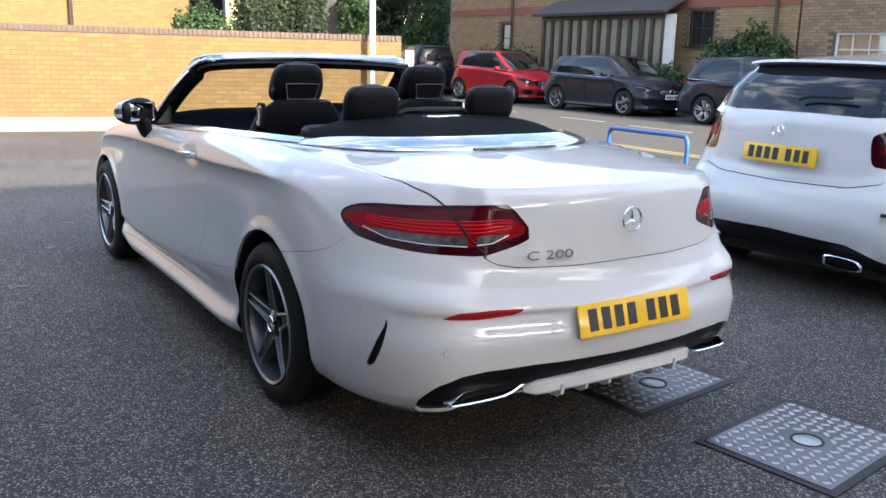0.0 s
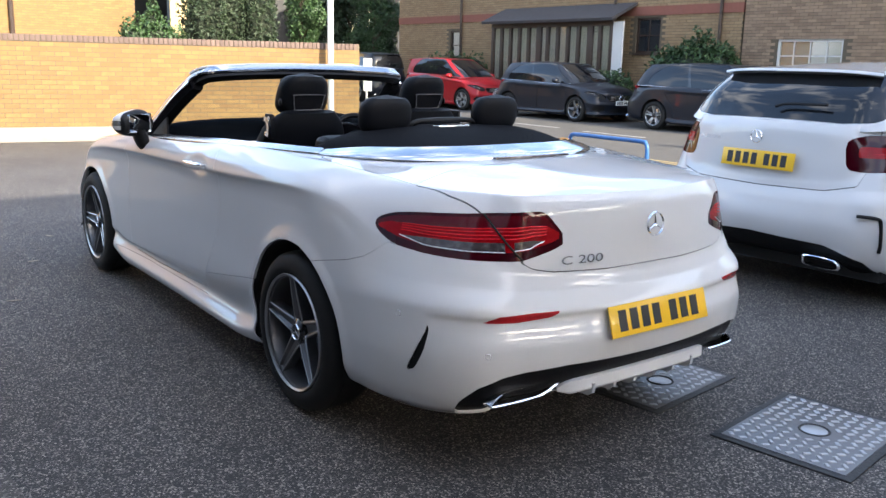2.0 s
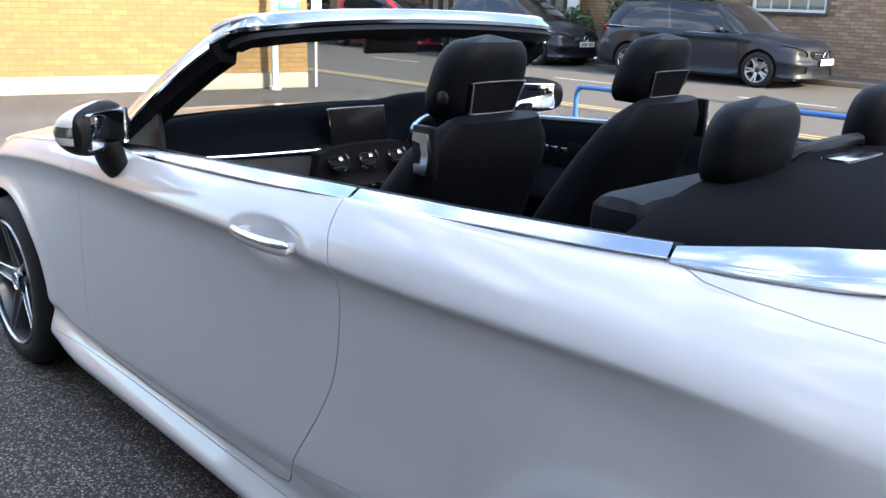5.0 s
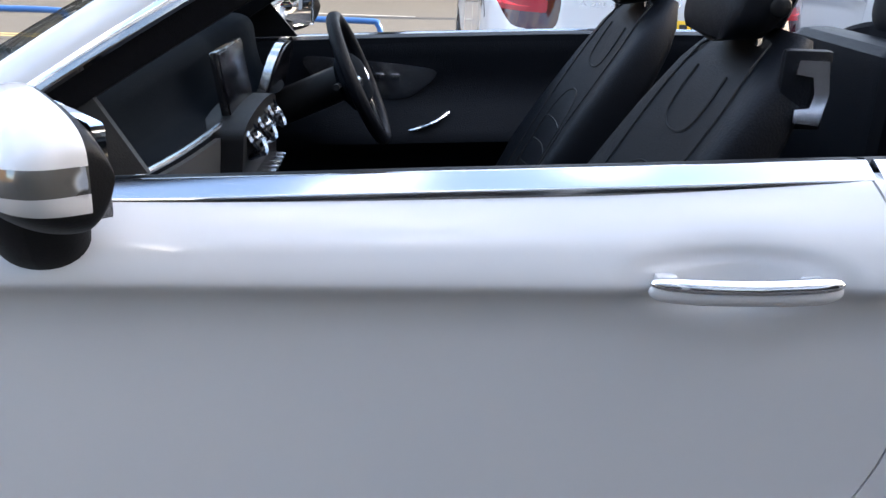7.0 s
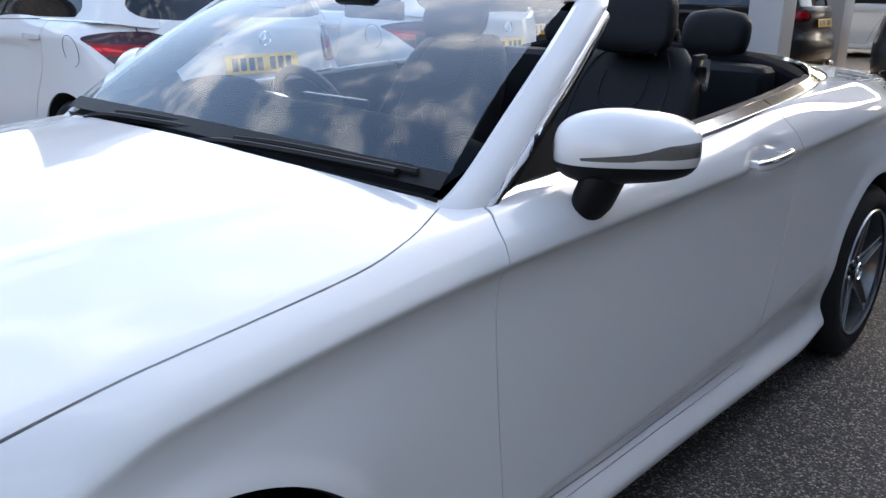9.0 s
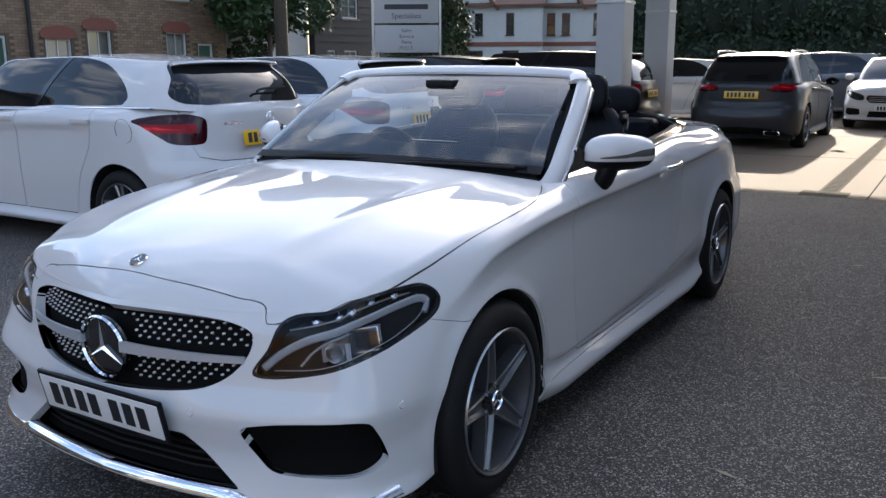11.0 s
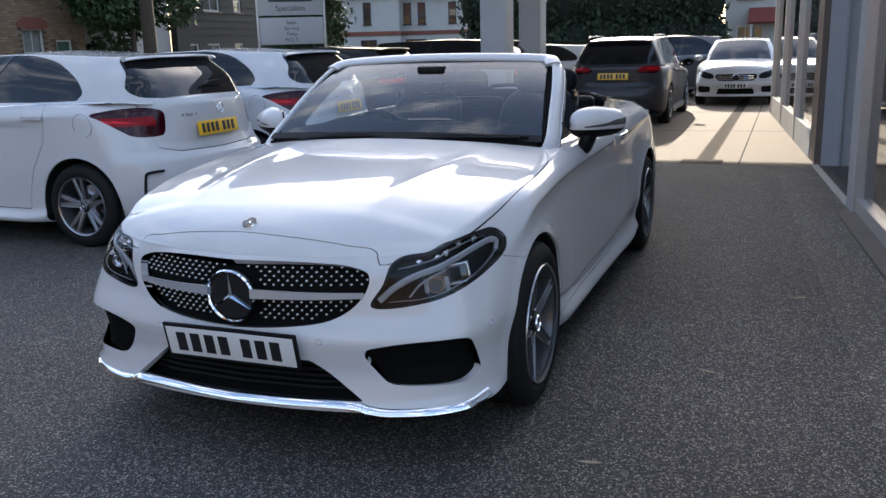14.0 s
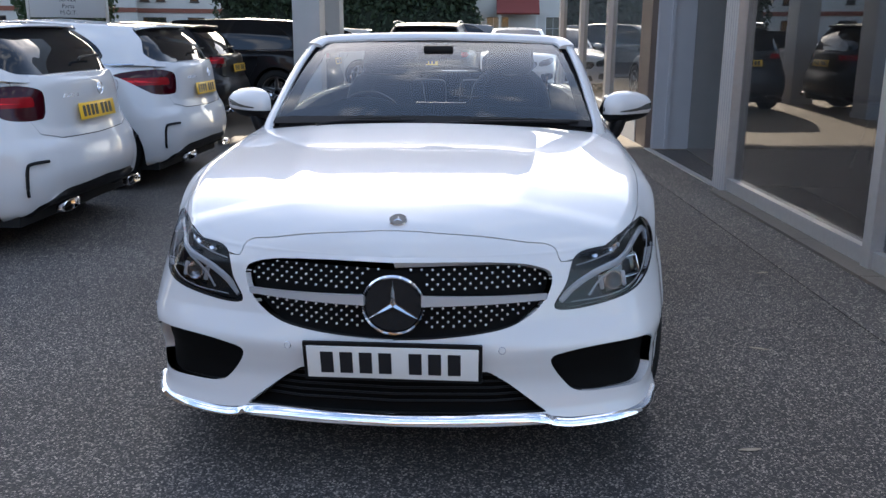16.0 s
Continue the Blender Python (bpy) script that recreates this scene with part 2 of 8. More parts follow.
M_REDLIGHT = mat("bright_red_lamp", (0.78, 0.012, 0.020), 0.25, coat=0.2, spec=0.2)
M_LAMPCLEAR = mat("clear_lamp_band", (0.46, 0.45, 0.45), 0.2, 0.5, coat=0.4, vary=0.9, scale=34, dark=(0.09, 0.075, 0.075))
M_SMOKED = mat("smoked_lens", (0.03, 0.03, 0.032), 0.12, 0.0, coat=1.0, vary=1.1, scale=60, dark=(0.10, 0.098, 0.09))
M_GRILLE = mat("deep_black", (0.005, 0.005, 0.005), 0.7, spec=0.1, vary=0.3, scale=90)
M_REFLEX = mat("red_reflex", (0.34, 0.010, 0.014), 0.2, coat=0.5, spec=0.3)
M_STRIPLIGHT = mat("frosted_light_strip", (0.44, 0.45, 0.47), 0.35, vary=0.25, scale=30)
M_PIN = mat("bright_pin", (0.80, 0.80, 0.80), 0.30, 0.35)
M_BAR = mat("silver_bar", (0.72, 0.75, 0.80), 0.28, 0.7)
M_PLATEY = mat("yellow_plate", (0.78, 0.46, 0.012), 0.35, coat=0.3)
M_PLATEW = mat("white_plate", (0.72, 0.72, 0.70), 0.35, coat=0.3)
M_INK = mat("plate_black", (0.012, 0.012, 0.014), 0.4)
M_LEATHER = mat("black_leather", (0.0055, 0.0068, 0.0100), 0.5, spec=0.14, vary=0.3, scale=40, bump=0.18, bump_scale=260)
M_FABRIC = mat("black_fabric", (0.0075, 0.008, 0.0105), 0.9, spec=0.08, vary=0.5, scale=80, bump=0.25, bump_scale=500)
M_DASH = mat("soft_dash", (0.0040, 0.0056, 0.0080), 0.8, spec=0.03, bump=0.15, bump_scale=350)
M_STITCH = mat("grey_stitching", (0.14, 0.14, 0.15), 0.8)
M_SCREEN = mat("black_screen", (0.005, 0.005, 0.007), 0.22, spec=0.12)
M_CARGLASS = glass("clear_car_glass", (0.80, 0.87, 0.88), 0.0, 0.86, 0.11)
M_TINT = mat("tinted_car_glass", (0.010, 0.011, 0.013), 0.03, spec=0.5)
M_LENS = glass("lamp_lens", (0.97, 0.98, 1.0), 0.0, 0.97, 0.025)
M_BAYGLASS = glass("bay_glass", (0.95, 0.95, 0.93), 0.0, 0.95, 0.12)
M_HOUSEGLASS = glass("house_glass", (0.9, 0.92, 0.92), 0.0, 0.9, 0.10)
M_MIRROR = mat("mirror_glass", (0.85, 0.87, 0.9), 0.01, 1.0)
M_PAPER = mat("window_card", (0.35, 0.62, 0.62), 0.5, vary=0.3, scale=14)


def paint(name, color, metal=0.08):
    return mat(name, color, 0.45, metal, coat=0.32, spec=0.2, vary=0.08, scale=200)


M_CARRED = paint("red_car_paint", (0.36, 0.012, 0.018), 0.1)
M_CARNAVY = paint("navy_car_paint", (0.010, 0.014, 0.024))
M_CARGREY = paint("dark_grey_car_paint", (0.045, 0.047, 0.052))
M_CARSILVER = paint("grey_car_paint", (0.20, 0.205, 0.215))
M_CARBLACK = paint("black_car_paint", (0.010, 0.010, 0.012))

# ---------------------------------------------------------------- mesh tools
def link_mesh(name, me, material, parent, label):
    for m in material if isinstance(material, (list, tuple)) else [material]:
        me.materials.append(m)
    ob = new(name, me)
    if parent is not None:
        ob.parent = parent
    if label:
        ob["label"] = label
    return ob


def part(name, bm, material, parent=None, label="", sharp=35.0):
    """One bmesh as one mesh object under a thing or a part."""
    me = bpy.data.meshes.new(name)
    bmesh.ops.recalc_face_normals(bm, faces=bm.faces)
    bm.to_mesh(me)
    bm.free()
    me.shade_smooth()
    me.set_sharp_from_angle(angle=radians(sharp))
    return link_mesh(name, me, material, parent, label)


def np_part(name, v, f, material, parent=None, label="", n=None, sharp=40.0):
    me = bpy.data.meshes.new(name)
    me.from_pydata(np.asarray(v).tolist(), [], np.asarray(f).tolist() if not isinstance(f, list) else f)
    me.shade_smooth()
    if n is None:
        me.set_sharp_from_angle(angle=radians(sharp))
    else:
        me.normals_split_custom_set_from_vertices(np.asarray(n).tolist())
    return link_mesh(name, me, material, parent, label)


def thing(name, label, category, m=None, group="", kind=""):
    ob = new(name)
    ob.empty_display_size = 0.1
    if m is not None:
        ob.matrix_basis = m
    return tagged(ob, label, category, group, kind)


def bm_box(lo, hi, bevel=0.0, seg=2, bm=None):
    own = bmesh.new()
    bmesh.ops.create_cube(own, size=1)
    for v in own.verts:
        v.co = Vector([lo[k] + (v.co[k] + 0.5) * (hi[k] - lo[k]) for k in range(3)])
    if bevel:
        bmesh.ops.bevel(own, geom=list(own.edges), offset=bevel, segments=seg, affect="EDGES", profile=0.6)
    if bm is None:
        return own
    me = bpy.data.meshes.new("tmp")
    own.to_mesh(me); own.free()
    bm.from_mesh(me)
    bpy.data.meshes.remove(me)
    return bm


def box(name, lo, hi, material, parent=None, label="", bevel=0.0):
    return part(name, bm_box(lo, hi, bevel), material, parent, label)


def join_bm(bm, other):
    me = bpy.data.meshes.new("tmp")
    other.to_mesh(me); other.free()
    bm.from_mesh(me)
    bpy.data.meshes.remove(me)
    return bm


def lathe(profile, n=48, axis="x", close=False):
    """Turns (radius, height) pairs about an axis. Returns vertices and quads."""
    p = np.array(profile, float)
    a = np.linspace(0, 2 * np.pi, n, endpoint=False)
    r, h = p[:, 0][None], p[:, 1][None]
    c, s = np.cos(a)[:, None] * r, np.sin(a)[:, None] * r
    hh = np.repeat(h, n, 0)
    v = {"x": (hh, c, s), "y": (c, hh, s), "z": (c, s, hh)}[axis]
    v = np.stack(v, -1).reshape(-1, 3)
    m = len(p)
    f = []
    for i in range(n):
        j = (i + 1) % n
        for k in range(m - 1):
            f.append((i * m + k, j * m + k, j * m + k + 1, i * m + k + 1))
        if close:
            f.append((i * m + m - 1, j * m + m - 1, j * m, i * m))
    return v, f


def bm_np(v, f):
    bm = bmesh.new()
    vs = [bm.verts.new(p) for p in np.asarray(v).tolist()]
    for q in f:
        q = list(dict.fromkeys(q))
        if len(q) > 2:
            try:
                bm.faces.new([vs[i] for i in q])
            except ValueError:
                pass
    return bm


def catmull(points, per=8, closed=False):
    p = np.array(points, float)
    n = len(p)
    out = []
    last = n if closed else n - 1
    for i in range(last):
        if closed:
            a, b, c, d = p[(i - 1) % n], p[i], p[(i + 1) % n], p[(i + 2) % n]
        else:
            b, c = p[i], p[i + 1]
            a = p[i - 1] if i else 2 * b - c
            d = p[i + 2] if i + 2 < n else 2 * c - b
        for t in np.linspace(0, 1, per, endpoint=False):
            out.append(0.5 * (2 * b + (c - a) * t + (2 * a - 5 * b + 4 * c - d) * t * t + (3 * b - a - 3 * c + d) * t ** 3))
    if not closed:
        out.append(p[-1])
    return np.array(out)


def tube(points, radius, n=10, closed=False, flat=1.0, up=(0, 0, 1), caps=True):
    """A bar swept along points; flat squeezes it along up. Returns vertices and faces."""
    p = np.array(points, float)
    m = len(p)
    rad = np.broadcast_to(np.asarray(radius, float), (m,))
    if closed:
        tan = np.roll(p, -1, 0) - np.roll(p, 1, 0)
    else:
        tan = np.gradient(p, axis=0)
    tan /= np.linalg.norm(tan, axis=1, keepdims=True) + 1e-12
    u = np.array(up, float)
    side = np.cross(tan, u)
    side /= np.linalg.norm(side, axis=1, keepdims=True) + 1e-9
    top = np.cross(side, tan)
    a = np.linspace(0, 2 * np.pi, n, endpoint=False)
    v = p[:, None] + rad[:, None, None] * (np.cos(a)[None, :, None] * side[:, None] + flat * np.sin(a)[None, :, None] * top[:, None])
    f = []
    for i in range(m if closed else m - 1):
        j = (i + 1) % m
        for k in range(n):
            q = (k + 1) % n
            f.append((i * n + k, i * n + q, j * n + q, j * n + k))
    if caps and not closed:
        f.append(tuple(range(n - 1, -1, -1)))
        f.append(tuple((m - 1) * n + k for k in range(n)))
    return v.reshape(-1, 3), f


def tube_part(name, points, radius, material, parent=None, label="", **kw):
    v, f = tube(points, radius, **kw)
    return np_part(name, v, f, material, parent, label)


def sweep(points, section, up=(0, 0, 1), closed_section=True, scale=None):
    """A section of (side, top) offsets carried along points."""
    p, sec = np.array(points, float), np.array(section, float)
    tan = np.gradient(p, axis=0)
    tan /= np.linalg.norm(tan, axis=1, keepdims=True) + 1e-12
    side = np.cross(tan, np.array(up, float))
    side /= np.linalg.norm(side, axis=1, keepdims=True) + 1e-9
    top = np.cross(side, tan)
    sc = np.ones(len(p)) if scale is None else np.asarray(scale)
    v = p[:, None] + sc[:, None, None] * (sec[None, :, :1] * side[:, None] + sec[None, :, 1:] * top[:, None])
    n, m, f = len(sec), len(p), []
    for i in range(m - 1):
        for k in range(n if closed_section else n - 1):
            q = (k + 1) % n
            f.append((i * n + k, i * n + q, (i + 1) * n + q, (i + 1) * n + k))
    if closed_section:
        f.append(tuple(range(n - 1, -1, -1)))
        f.append(tuple((m - 1) * n + k for k in range(n)))
    return v.reshape(-1, 3), f


def grid_mesh(p):
    """Quads of an (m, n, 3) array."""
    m, n = p.shape[:2]
    i, j = np.meshgrid(np.arange(m - 1), np.arange(n - 1), indexing="ij")
    a = (i * n + j).ravel()
    return p.reshape(-1, 3), np.stack([a, a + 1, a + n + 1, a + n], 1)


def extrude_poly(pts, depth, to3):
    """A prism on a closed 2D outline; to3(u, v, w) lays it into space."""
    n = len(pts)
    v = [to3(u, w, 0) for u, w in pts] + [to3(u, w, depth) for u, w in pts]
    f = [tuple(range(n)), tuple(range(2 * n - 1, n - 1, -1))]
    f += [(i, (i + 1) % n, n + (i + 1) % n, n + i) for i in range(n)]
    return np.array([tuple(q) for q in v]), f


def sd_poly(poly, x, y):
    """Distance to a closed outline, positive inside."""
    p = np.asarray(poly, float)
    q = np.roll(p, -1, 0)
    best = np.full(np.shape(x), 1e9)
    inside = np.zeros(np.shape(x), bool)
    for (x0, y0), (x1, y1) in zip(p, q):
        ex, ey = x1 - x0, y1 - y0
        t = np.clip(((x - x0) * ex + (y - y0) * ey) / (ex * ex + ey * ey + 1e-12), 0, 1)
        best = np.minimum(best, (x - x0 - t * ex) ** 2 + (y - y0 - t * ey) ** 2)
        if y0 != y1:
            inside ^= ((y0 > y) != (y1 > y)) & (x < ex * (y - y0) / (y1 - y0) + x0)
    return np.where(inside, 1, -1) * np.sqrt(best)


class Skin:
    """Triangles with a normal and two surface coordinates at each vertex, which can be cut along the zero line of a field."""

    def __init__(self, v, f, n, a, b=None):
        self.v, self.f, self.n, self.a = v, f, n, a      # a: position along the outline, b: up the side
        self.b = np.zeros(len(v)) if b is None else b

    def cut(self, field):
        """The side on which the field is positive, and the other one."""
        return self._side(field), self._side(-field)

    def _side(self, d):
        d = np.where(np.abs(d) < 1e-9, 1e-9, d)
        data = np.concatenate([self.v, self.n, self.a[:, None], self.b[:, None]], 1)
        tri = self.f
        s = d[tri] > 0
        cnt = s.sum(1)
        keep = tri[cnt == 3]
        extra, faces, made, base = [], [keep], {}, len(data)

        def mid(i, j):
            key = (i, j) if i < j else (j, i)
            if key not in made:
                t = d[i] / (d[i] - d[j])
                extra.append(data[i] + t * (data[j] - data[i]))
                made[key] = base + len(extra) - 1
            return made[key]

        new_f = []
        for t in tri[(cnt == 1) | (cnt == 2)]:
            sg = d[t] > 0
            if sg.sum() == 1:
                k = int(np.argmax(sg))
                i, j, l = t[k], t[(k + 1) % 3], t[(k + 2) % 3]
                new_f.append((i, mid(i, j), mid(i, l)))
            else:
                k = int(np.argmin(sg))
                i, j, l = t[k], t[(k + 1) % 3], t[(k + 2) % 3]
                a, b = mid(i, j), mid(i, l)
                new_f.append((a, j, l)); new_f.append((a, l, b))
        if new_f:
            faces.append(np.array(new_f))
        f = np.concatenate(faces)
        if extra:
            data = np.concatenate([data, np.array(extra)])
        used = np.unique(f)
        remap = np.zeros(len(data), int); remap[used] = np.arange(len(used))
        data, f = data[used], remap[f]
        n = data[:, 3:6]
        n = n / (np.linalg.norm(n, axis=1, keepdims=True) + 1e-12)
        return Skin(data[:, :3], f, n, data[:, 6], data[:, 7])

    def mirrored(self):
        flip = np.array([-1, 1, 1])
        return Skin(self.v * flip, self.f[:, ::-1], self.n * flip, self.a, self.b)

    def both(self):
        o = self.mirrored()
        return Skin(np.concatenate([self.v, o.v]), np.concatenate([self.f, o.f + len(self.v)]),
                    np.concatenate([self.n, o.n]), np.concatenate([self.a, o.a]), np.concatenate([self.b, o.b]))

    def shifted(self, d):
        return Skin(self.v + self.n * (d[:, None] if np.ndim(d) else d), self.f, self.n, self.a, self.b)

    def rim(self, depth):
        """A strip from every open edge, straight in by depth."""
        e = np.concatenate([self.f[:, [0, 1]], self.f[:, [1, 2]], self.f[:, [2, 0]]])
        key = np.sort(e, 1)
        _, idx, cnt = np.unique(key, axis=0, return_index=True, return_counts=True)
        e = e[idx[cnt == 1]]
        e = e[~((np.abs(self.v[e[:, 0], 0]) < 1e-6) & (np.abs(self.v[e[:, 1], 0]) < 1e-6))]
        a, b = self.v[e[:, 0]], self.v[e[:, 1]]
        ai, bi = a - self.n[e[:, 0]] * depth, b - self.n[e[:, 1]] * depth
        nn = np.cross(b - a, self.n[e[:, 0]])
        nn /= np.linalg.norm(nn, axis=1, keepdims=True) + 1e-12
        m = len(e)
        v = np.concatenate([a, b, bi, ai])
        i = np.arange(m)
        f = np.concatenate([np.stack([i + m, i, i + 3 * m], 1), np.stack([i + m, i + 3 * m, i + 2 * m], 1)])
        return v, f, np.concatenate([nn] * 4)

    def make(self, name, material, parent, label="", depth=0.0):
        v, f, n = self.v, self.f, self.n
        if depth:
            rv, rf, rn = self.rim(depth)
            f = np.concatenate([f, rf + len(v)])
            v, n = np.concatenate([v, rv]), np.concatenate([n, rn])
        return np_part(name, v, f, material, parent, label, n)


def pchip(x, y, q):
    """Cubic through (x, y) rows without overshoot, at q."""
    x, y = np.asarray(x, float), np.asarray(y, float)
    h = np.diff(x).reshape(-1, *([1] * (y.ndim - 1)))
    d = np.diff(y, axis=0) / h
    m = np.zeros_like(y)
    if len(x) > 2:
        h0, h1 = h[:-1], h[1:]
        w1, w2 = 2 * h1 + h0, h1 + 2 * h0
        same = d[:-1] * d[1:] > 0
        with np.errstate(all="ignore"):
            hm = (w1 + w2) / (w1 / d[:-1] + w2 / d[1:])
        m[1:-1] = np.where(same, hm, 0)
    m[0], m[-1] = d[0], d[-1]
    i = np.clip(np.searchsorted(x, q) - 1, 0, len(x) - 2)
    sh = (-1, *([1] * (y.ndim - 1)))
    t = ((q - x[i]) / (x[i + 1] - x[i])).reshape(sh)
    hh = (x[i + 1] - x[i]).reshape(sh)
    return ((2 * t**3 - 3 * t**2 + 1) * y[i] + (t**3 - 2 * t**2 + t) * hh * m[i]
            + (-2 * t**3 + 3 * t**2) * y[i + 1] + (t**3 - t**2) * hh * m[i + 1])


def outline(points, n):
    """A half outline from the rear centre to the front centre, its control positions, and n even samples with the arc length."""
    p = np.array(points, float)
    full = np.concatenate([[p[1] * (-1, 1)], p, [p[-2] * (-1, 1)]])
    out = []
    for i in range(1, len(full) - 2):
        a, b, c, d = full[i - 1:i + 3]
        for t in np.linspace(0, 1, 40, endpoint=False):
            out.append(0.5 * (2 * b + (c - a) * t + (2 * a - 5 * b + 4 * c - d) * t * t + (3 * b - a - 3 * c + d) * t**3))
    out.append(full[-2])
    out = np.array(out)
    arc = np.r_[0, np.cumsum(np.linalg.norm(np.diff(out, axis=0), axis=1))]
    knots = arc[::40]
    s = np.linspace(0, arc[-1], n)
    return knots, s, np.stack([np.interp(s, arc, out[:, k]) for k in (0, 1)], 1)


def shell(plan, stations, crown, n_s=380, n_v=130, top_rows=True, bulge=2.3, shape=None):
    """A car body's half skin. plan: half outline; stations: {outline index: [(height, inset)...]}; crown: (y, centre height) pairs."""
    knots, s, xy = outline(plan, n_s)
    tan = np.gradient(xy, axis=0)
    tan /= np.linalg.norm(tan, axis=1, keepdims=True)
    tan[0], tan[-1] = (1, 0), (-1, 0)
    nrm = np.stack([tan[:, 1], -tan[:, 0]], 1)          # outward, x > 0 side
    ks = sorted(stations)
    prof = pchip(knots[ks], np.array([stations[k] for k in ks], float), s)      # n_s, k, 2
    z, d = prof[..., 0], prof[..., 1]
    wrap = np.concatenate([xy[:, None] - nrm[:, None] * d[..., None], z[..., None]], 2)
    wrap[..., 0] = np.maximum(wrap[..., 0], 0)
    wrap[0, :, 0] = wrap[-1, :, 0] = 0
    cols = wrap
    if top_rows:
        edge = wrap[:, -1]
        cy, cz = np.array(crown, float).T
        zc = pchip(cy, cz, np.clip(edge[:, 1], cy[0], cy[-1]))
        rows = []
        for r in (0.96, 0.88, 0.75, 0.6, 0.45, 0.3, 0.15, 0.0):
            zz = edge[:, 2] + (zc - edge[:, 2]) * (1 - r**bulge)
            rows.append(np.stack([edge[:, 0] * r, edge[:, 1], zz], 1))
        cols = np.concatenate([wrap, np.stack(rows, 1)], 1)
    m = cols.shape[1]
    seg = np.linalg.norm(np.diff(cols, axis=1), axis=2)
    base = np.linspace(0, 1, m)
    avg = np.r_[0, np.cumsum(seg.mean(0))]; avg /= avg[-1]
    q = np.linspace(0, 1, n_v)
    q = np.interp(q, np.linspace(0, 1, n_v), np.interp(np.linspace(0, 1, n_v), avg, base))
    g = pchip(base, cols.transpose(1, 0, 2).reshape(m, -1), q).reshape(n_v, n_s, 3).transpose(1, 0, 2)
    if shape is not None:
        g = shape(g)
    du, dv = np.gradient(g, axis=0), np.gradient(g, axis=1)
    # the mirror plane: neighbours across it are reflections
    for k in (0, -1):
        du[k] = (0, 0, 0)
        nb = g[1] if k == 0 else g[-2]
        du[k, :, 0] = nb[:, 0] * (1 if k == 0 else -1)
    nn = np.cross(du, dv)
    ln = np.linalg.norm(nn, axis=2, keepdims=True)
    nn = np.where(ln > 1e-10, nn / (ln + 1e-20), 0)
    if top_rows:
        nn[:, -1, 0] = 0
        for k in (0, 1, 2, -1, -2, -3):                  # the short rows at the very ends take their neighbour's
            bad = ln[k, :, 0] < 1e-7
            nn[k][bad] = nn[k - 4 if k < 0 else k + 4][bad]
    nn[0, :, 0] = nn[-1, :, 0] = 0
    nn /= np.linalg.norm(nn, axis=2, keepdims=True) + 1e-12
    v, f4 = grid_mesh(g)
    f = np.concatenate([f4[:, [0, 1, 2]], f4[:, [0, 2, 3]]])[:, ::-1]
    fn = np.cross(v[f[:, 1]] - v[f[:, 0]], v[f[:, 2]] - v[f[:, 0]])
    flip = (fn * nn.reshape(-1, 3)[f[:, 0]]).sum(1) < 0
    f[flip] = f[flip][:, ::-1]
    f = f[np.linalg.norm(fn, axis=1) > 1e-12]
    return Skin(v, f, nn.reshape(-1, 3), np.repeat(s, n_v)), knots


def loft(loops, rise, n_s=120, n_v=50):
    """A half skin through half loops of (x, y, z), from the rear centre round to the front centre, closed over the top by a crown."""
    k = len(loops[0])
    s = np.linspace(0, k - 1, n_s)
    rings = []
    for lp in loops:
        p = np.array(lp, float)
        full = np.concatenate([[p[1] * (-1, 1, 1)], p, [p[-2] * (-1, 1, 1)]])
        i = np.clip(s.astype(int), 0, k - 2)
        t = (s - i)[:, None]
        a, b, c, d = full[i], full[i + 1], full[i + 2], full[i + 3]
        r = 0.5 * (2 * b + (c - a) * t + (2 * a - 5 * b + 4 * c - d) * t**2 + (3 * b - a - 3 * c + d) * t**3)
        r[0, 0] = r[-1, 0] = 0
        rings.append(r)
    top = rings[-1]
    hs = list(np.linspace(0, 1, len(loops)))
    mid_y = np.interp(s, [0, k - 1], [top[0, 1], top[-1, 1]])
    mean_z = top[:, 2]
    for r in (.93, .8, .6, .3, 0.0):
        cy = top[:, 1] * r**.5 + (1 - r**.5) * (top[:, 1] * .9 + .1 * mid_y)
        zc = np.interp(cy, np.sort([top[0, 1], top[:, 1].mean(), top[-1, 1]]), [top[0, 2], top[k // 2 * (n_s // k), 2] + rise, top[-1, 2]])
        z = mean_z * r**2 + (np.maximum(zc, mean_z) ) * (1 - r**2)
        rings.append(np.stack([top[:, 0] * r, cy, z], 1))
        hs.append(2 - r)
    cols = np.stack(rings, 1)
    m = cols.shape[1]
    base = np.arange(m, dtype=float)
    q = np.linspace(0, m - 1, n_v)
    g = pchip(base, cols.transpose(1, 0, 2).reshape(m, -1), q).reshape(n_v, n_s, 3).transpose(1, 0, 2)
    hv = np.interp(q, base, hs)
    du, dv = np.gradient(g, axis=0), np.gradient(g, axis=1)
    nn = np.cross(du, dv)
    ln = np.linalg.norm(nn, axis=2, keepdims=True)
    nn = nn / (ln + 1e-12)
    nn[0, :, 0] = nn[-1, :, 0] = 0
    nn[:, -1] = (0, 0, 1)
    bad = ln[..., 0] < 1e-9
    nn[bad] = (0, 0, 1)
    nn /= np.linalg.norm(nn, axis=2, keepdims=True) + 1e-12
    v, f4 = grid_mesh(g)
    f = np.concatenate([f4[:, [0, 1, 2]], f4[:, [0, 2, 3]]])
    fn = np.cross(v[f[:, 1]] - v[f[:, 0]], v[f[:, 2]] - v[f[:, 0]])
    flip = (fn * nn.reshape(-1, 3)[f[:, 0]]).sum(1) < 0
    f[flip] = f[flip][:, ::-1]
    f = f[np.linalg.norm(fn, axis=1) > 1e-12]
    return Skin(v, f, nn.reshape(-1, 3), np.repeat(s, n_v), np.tile(hv, n_s))


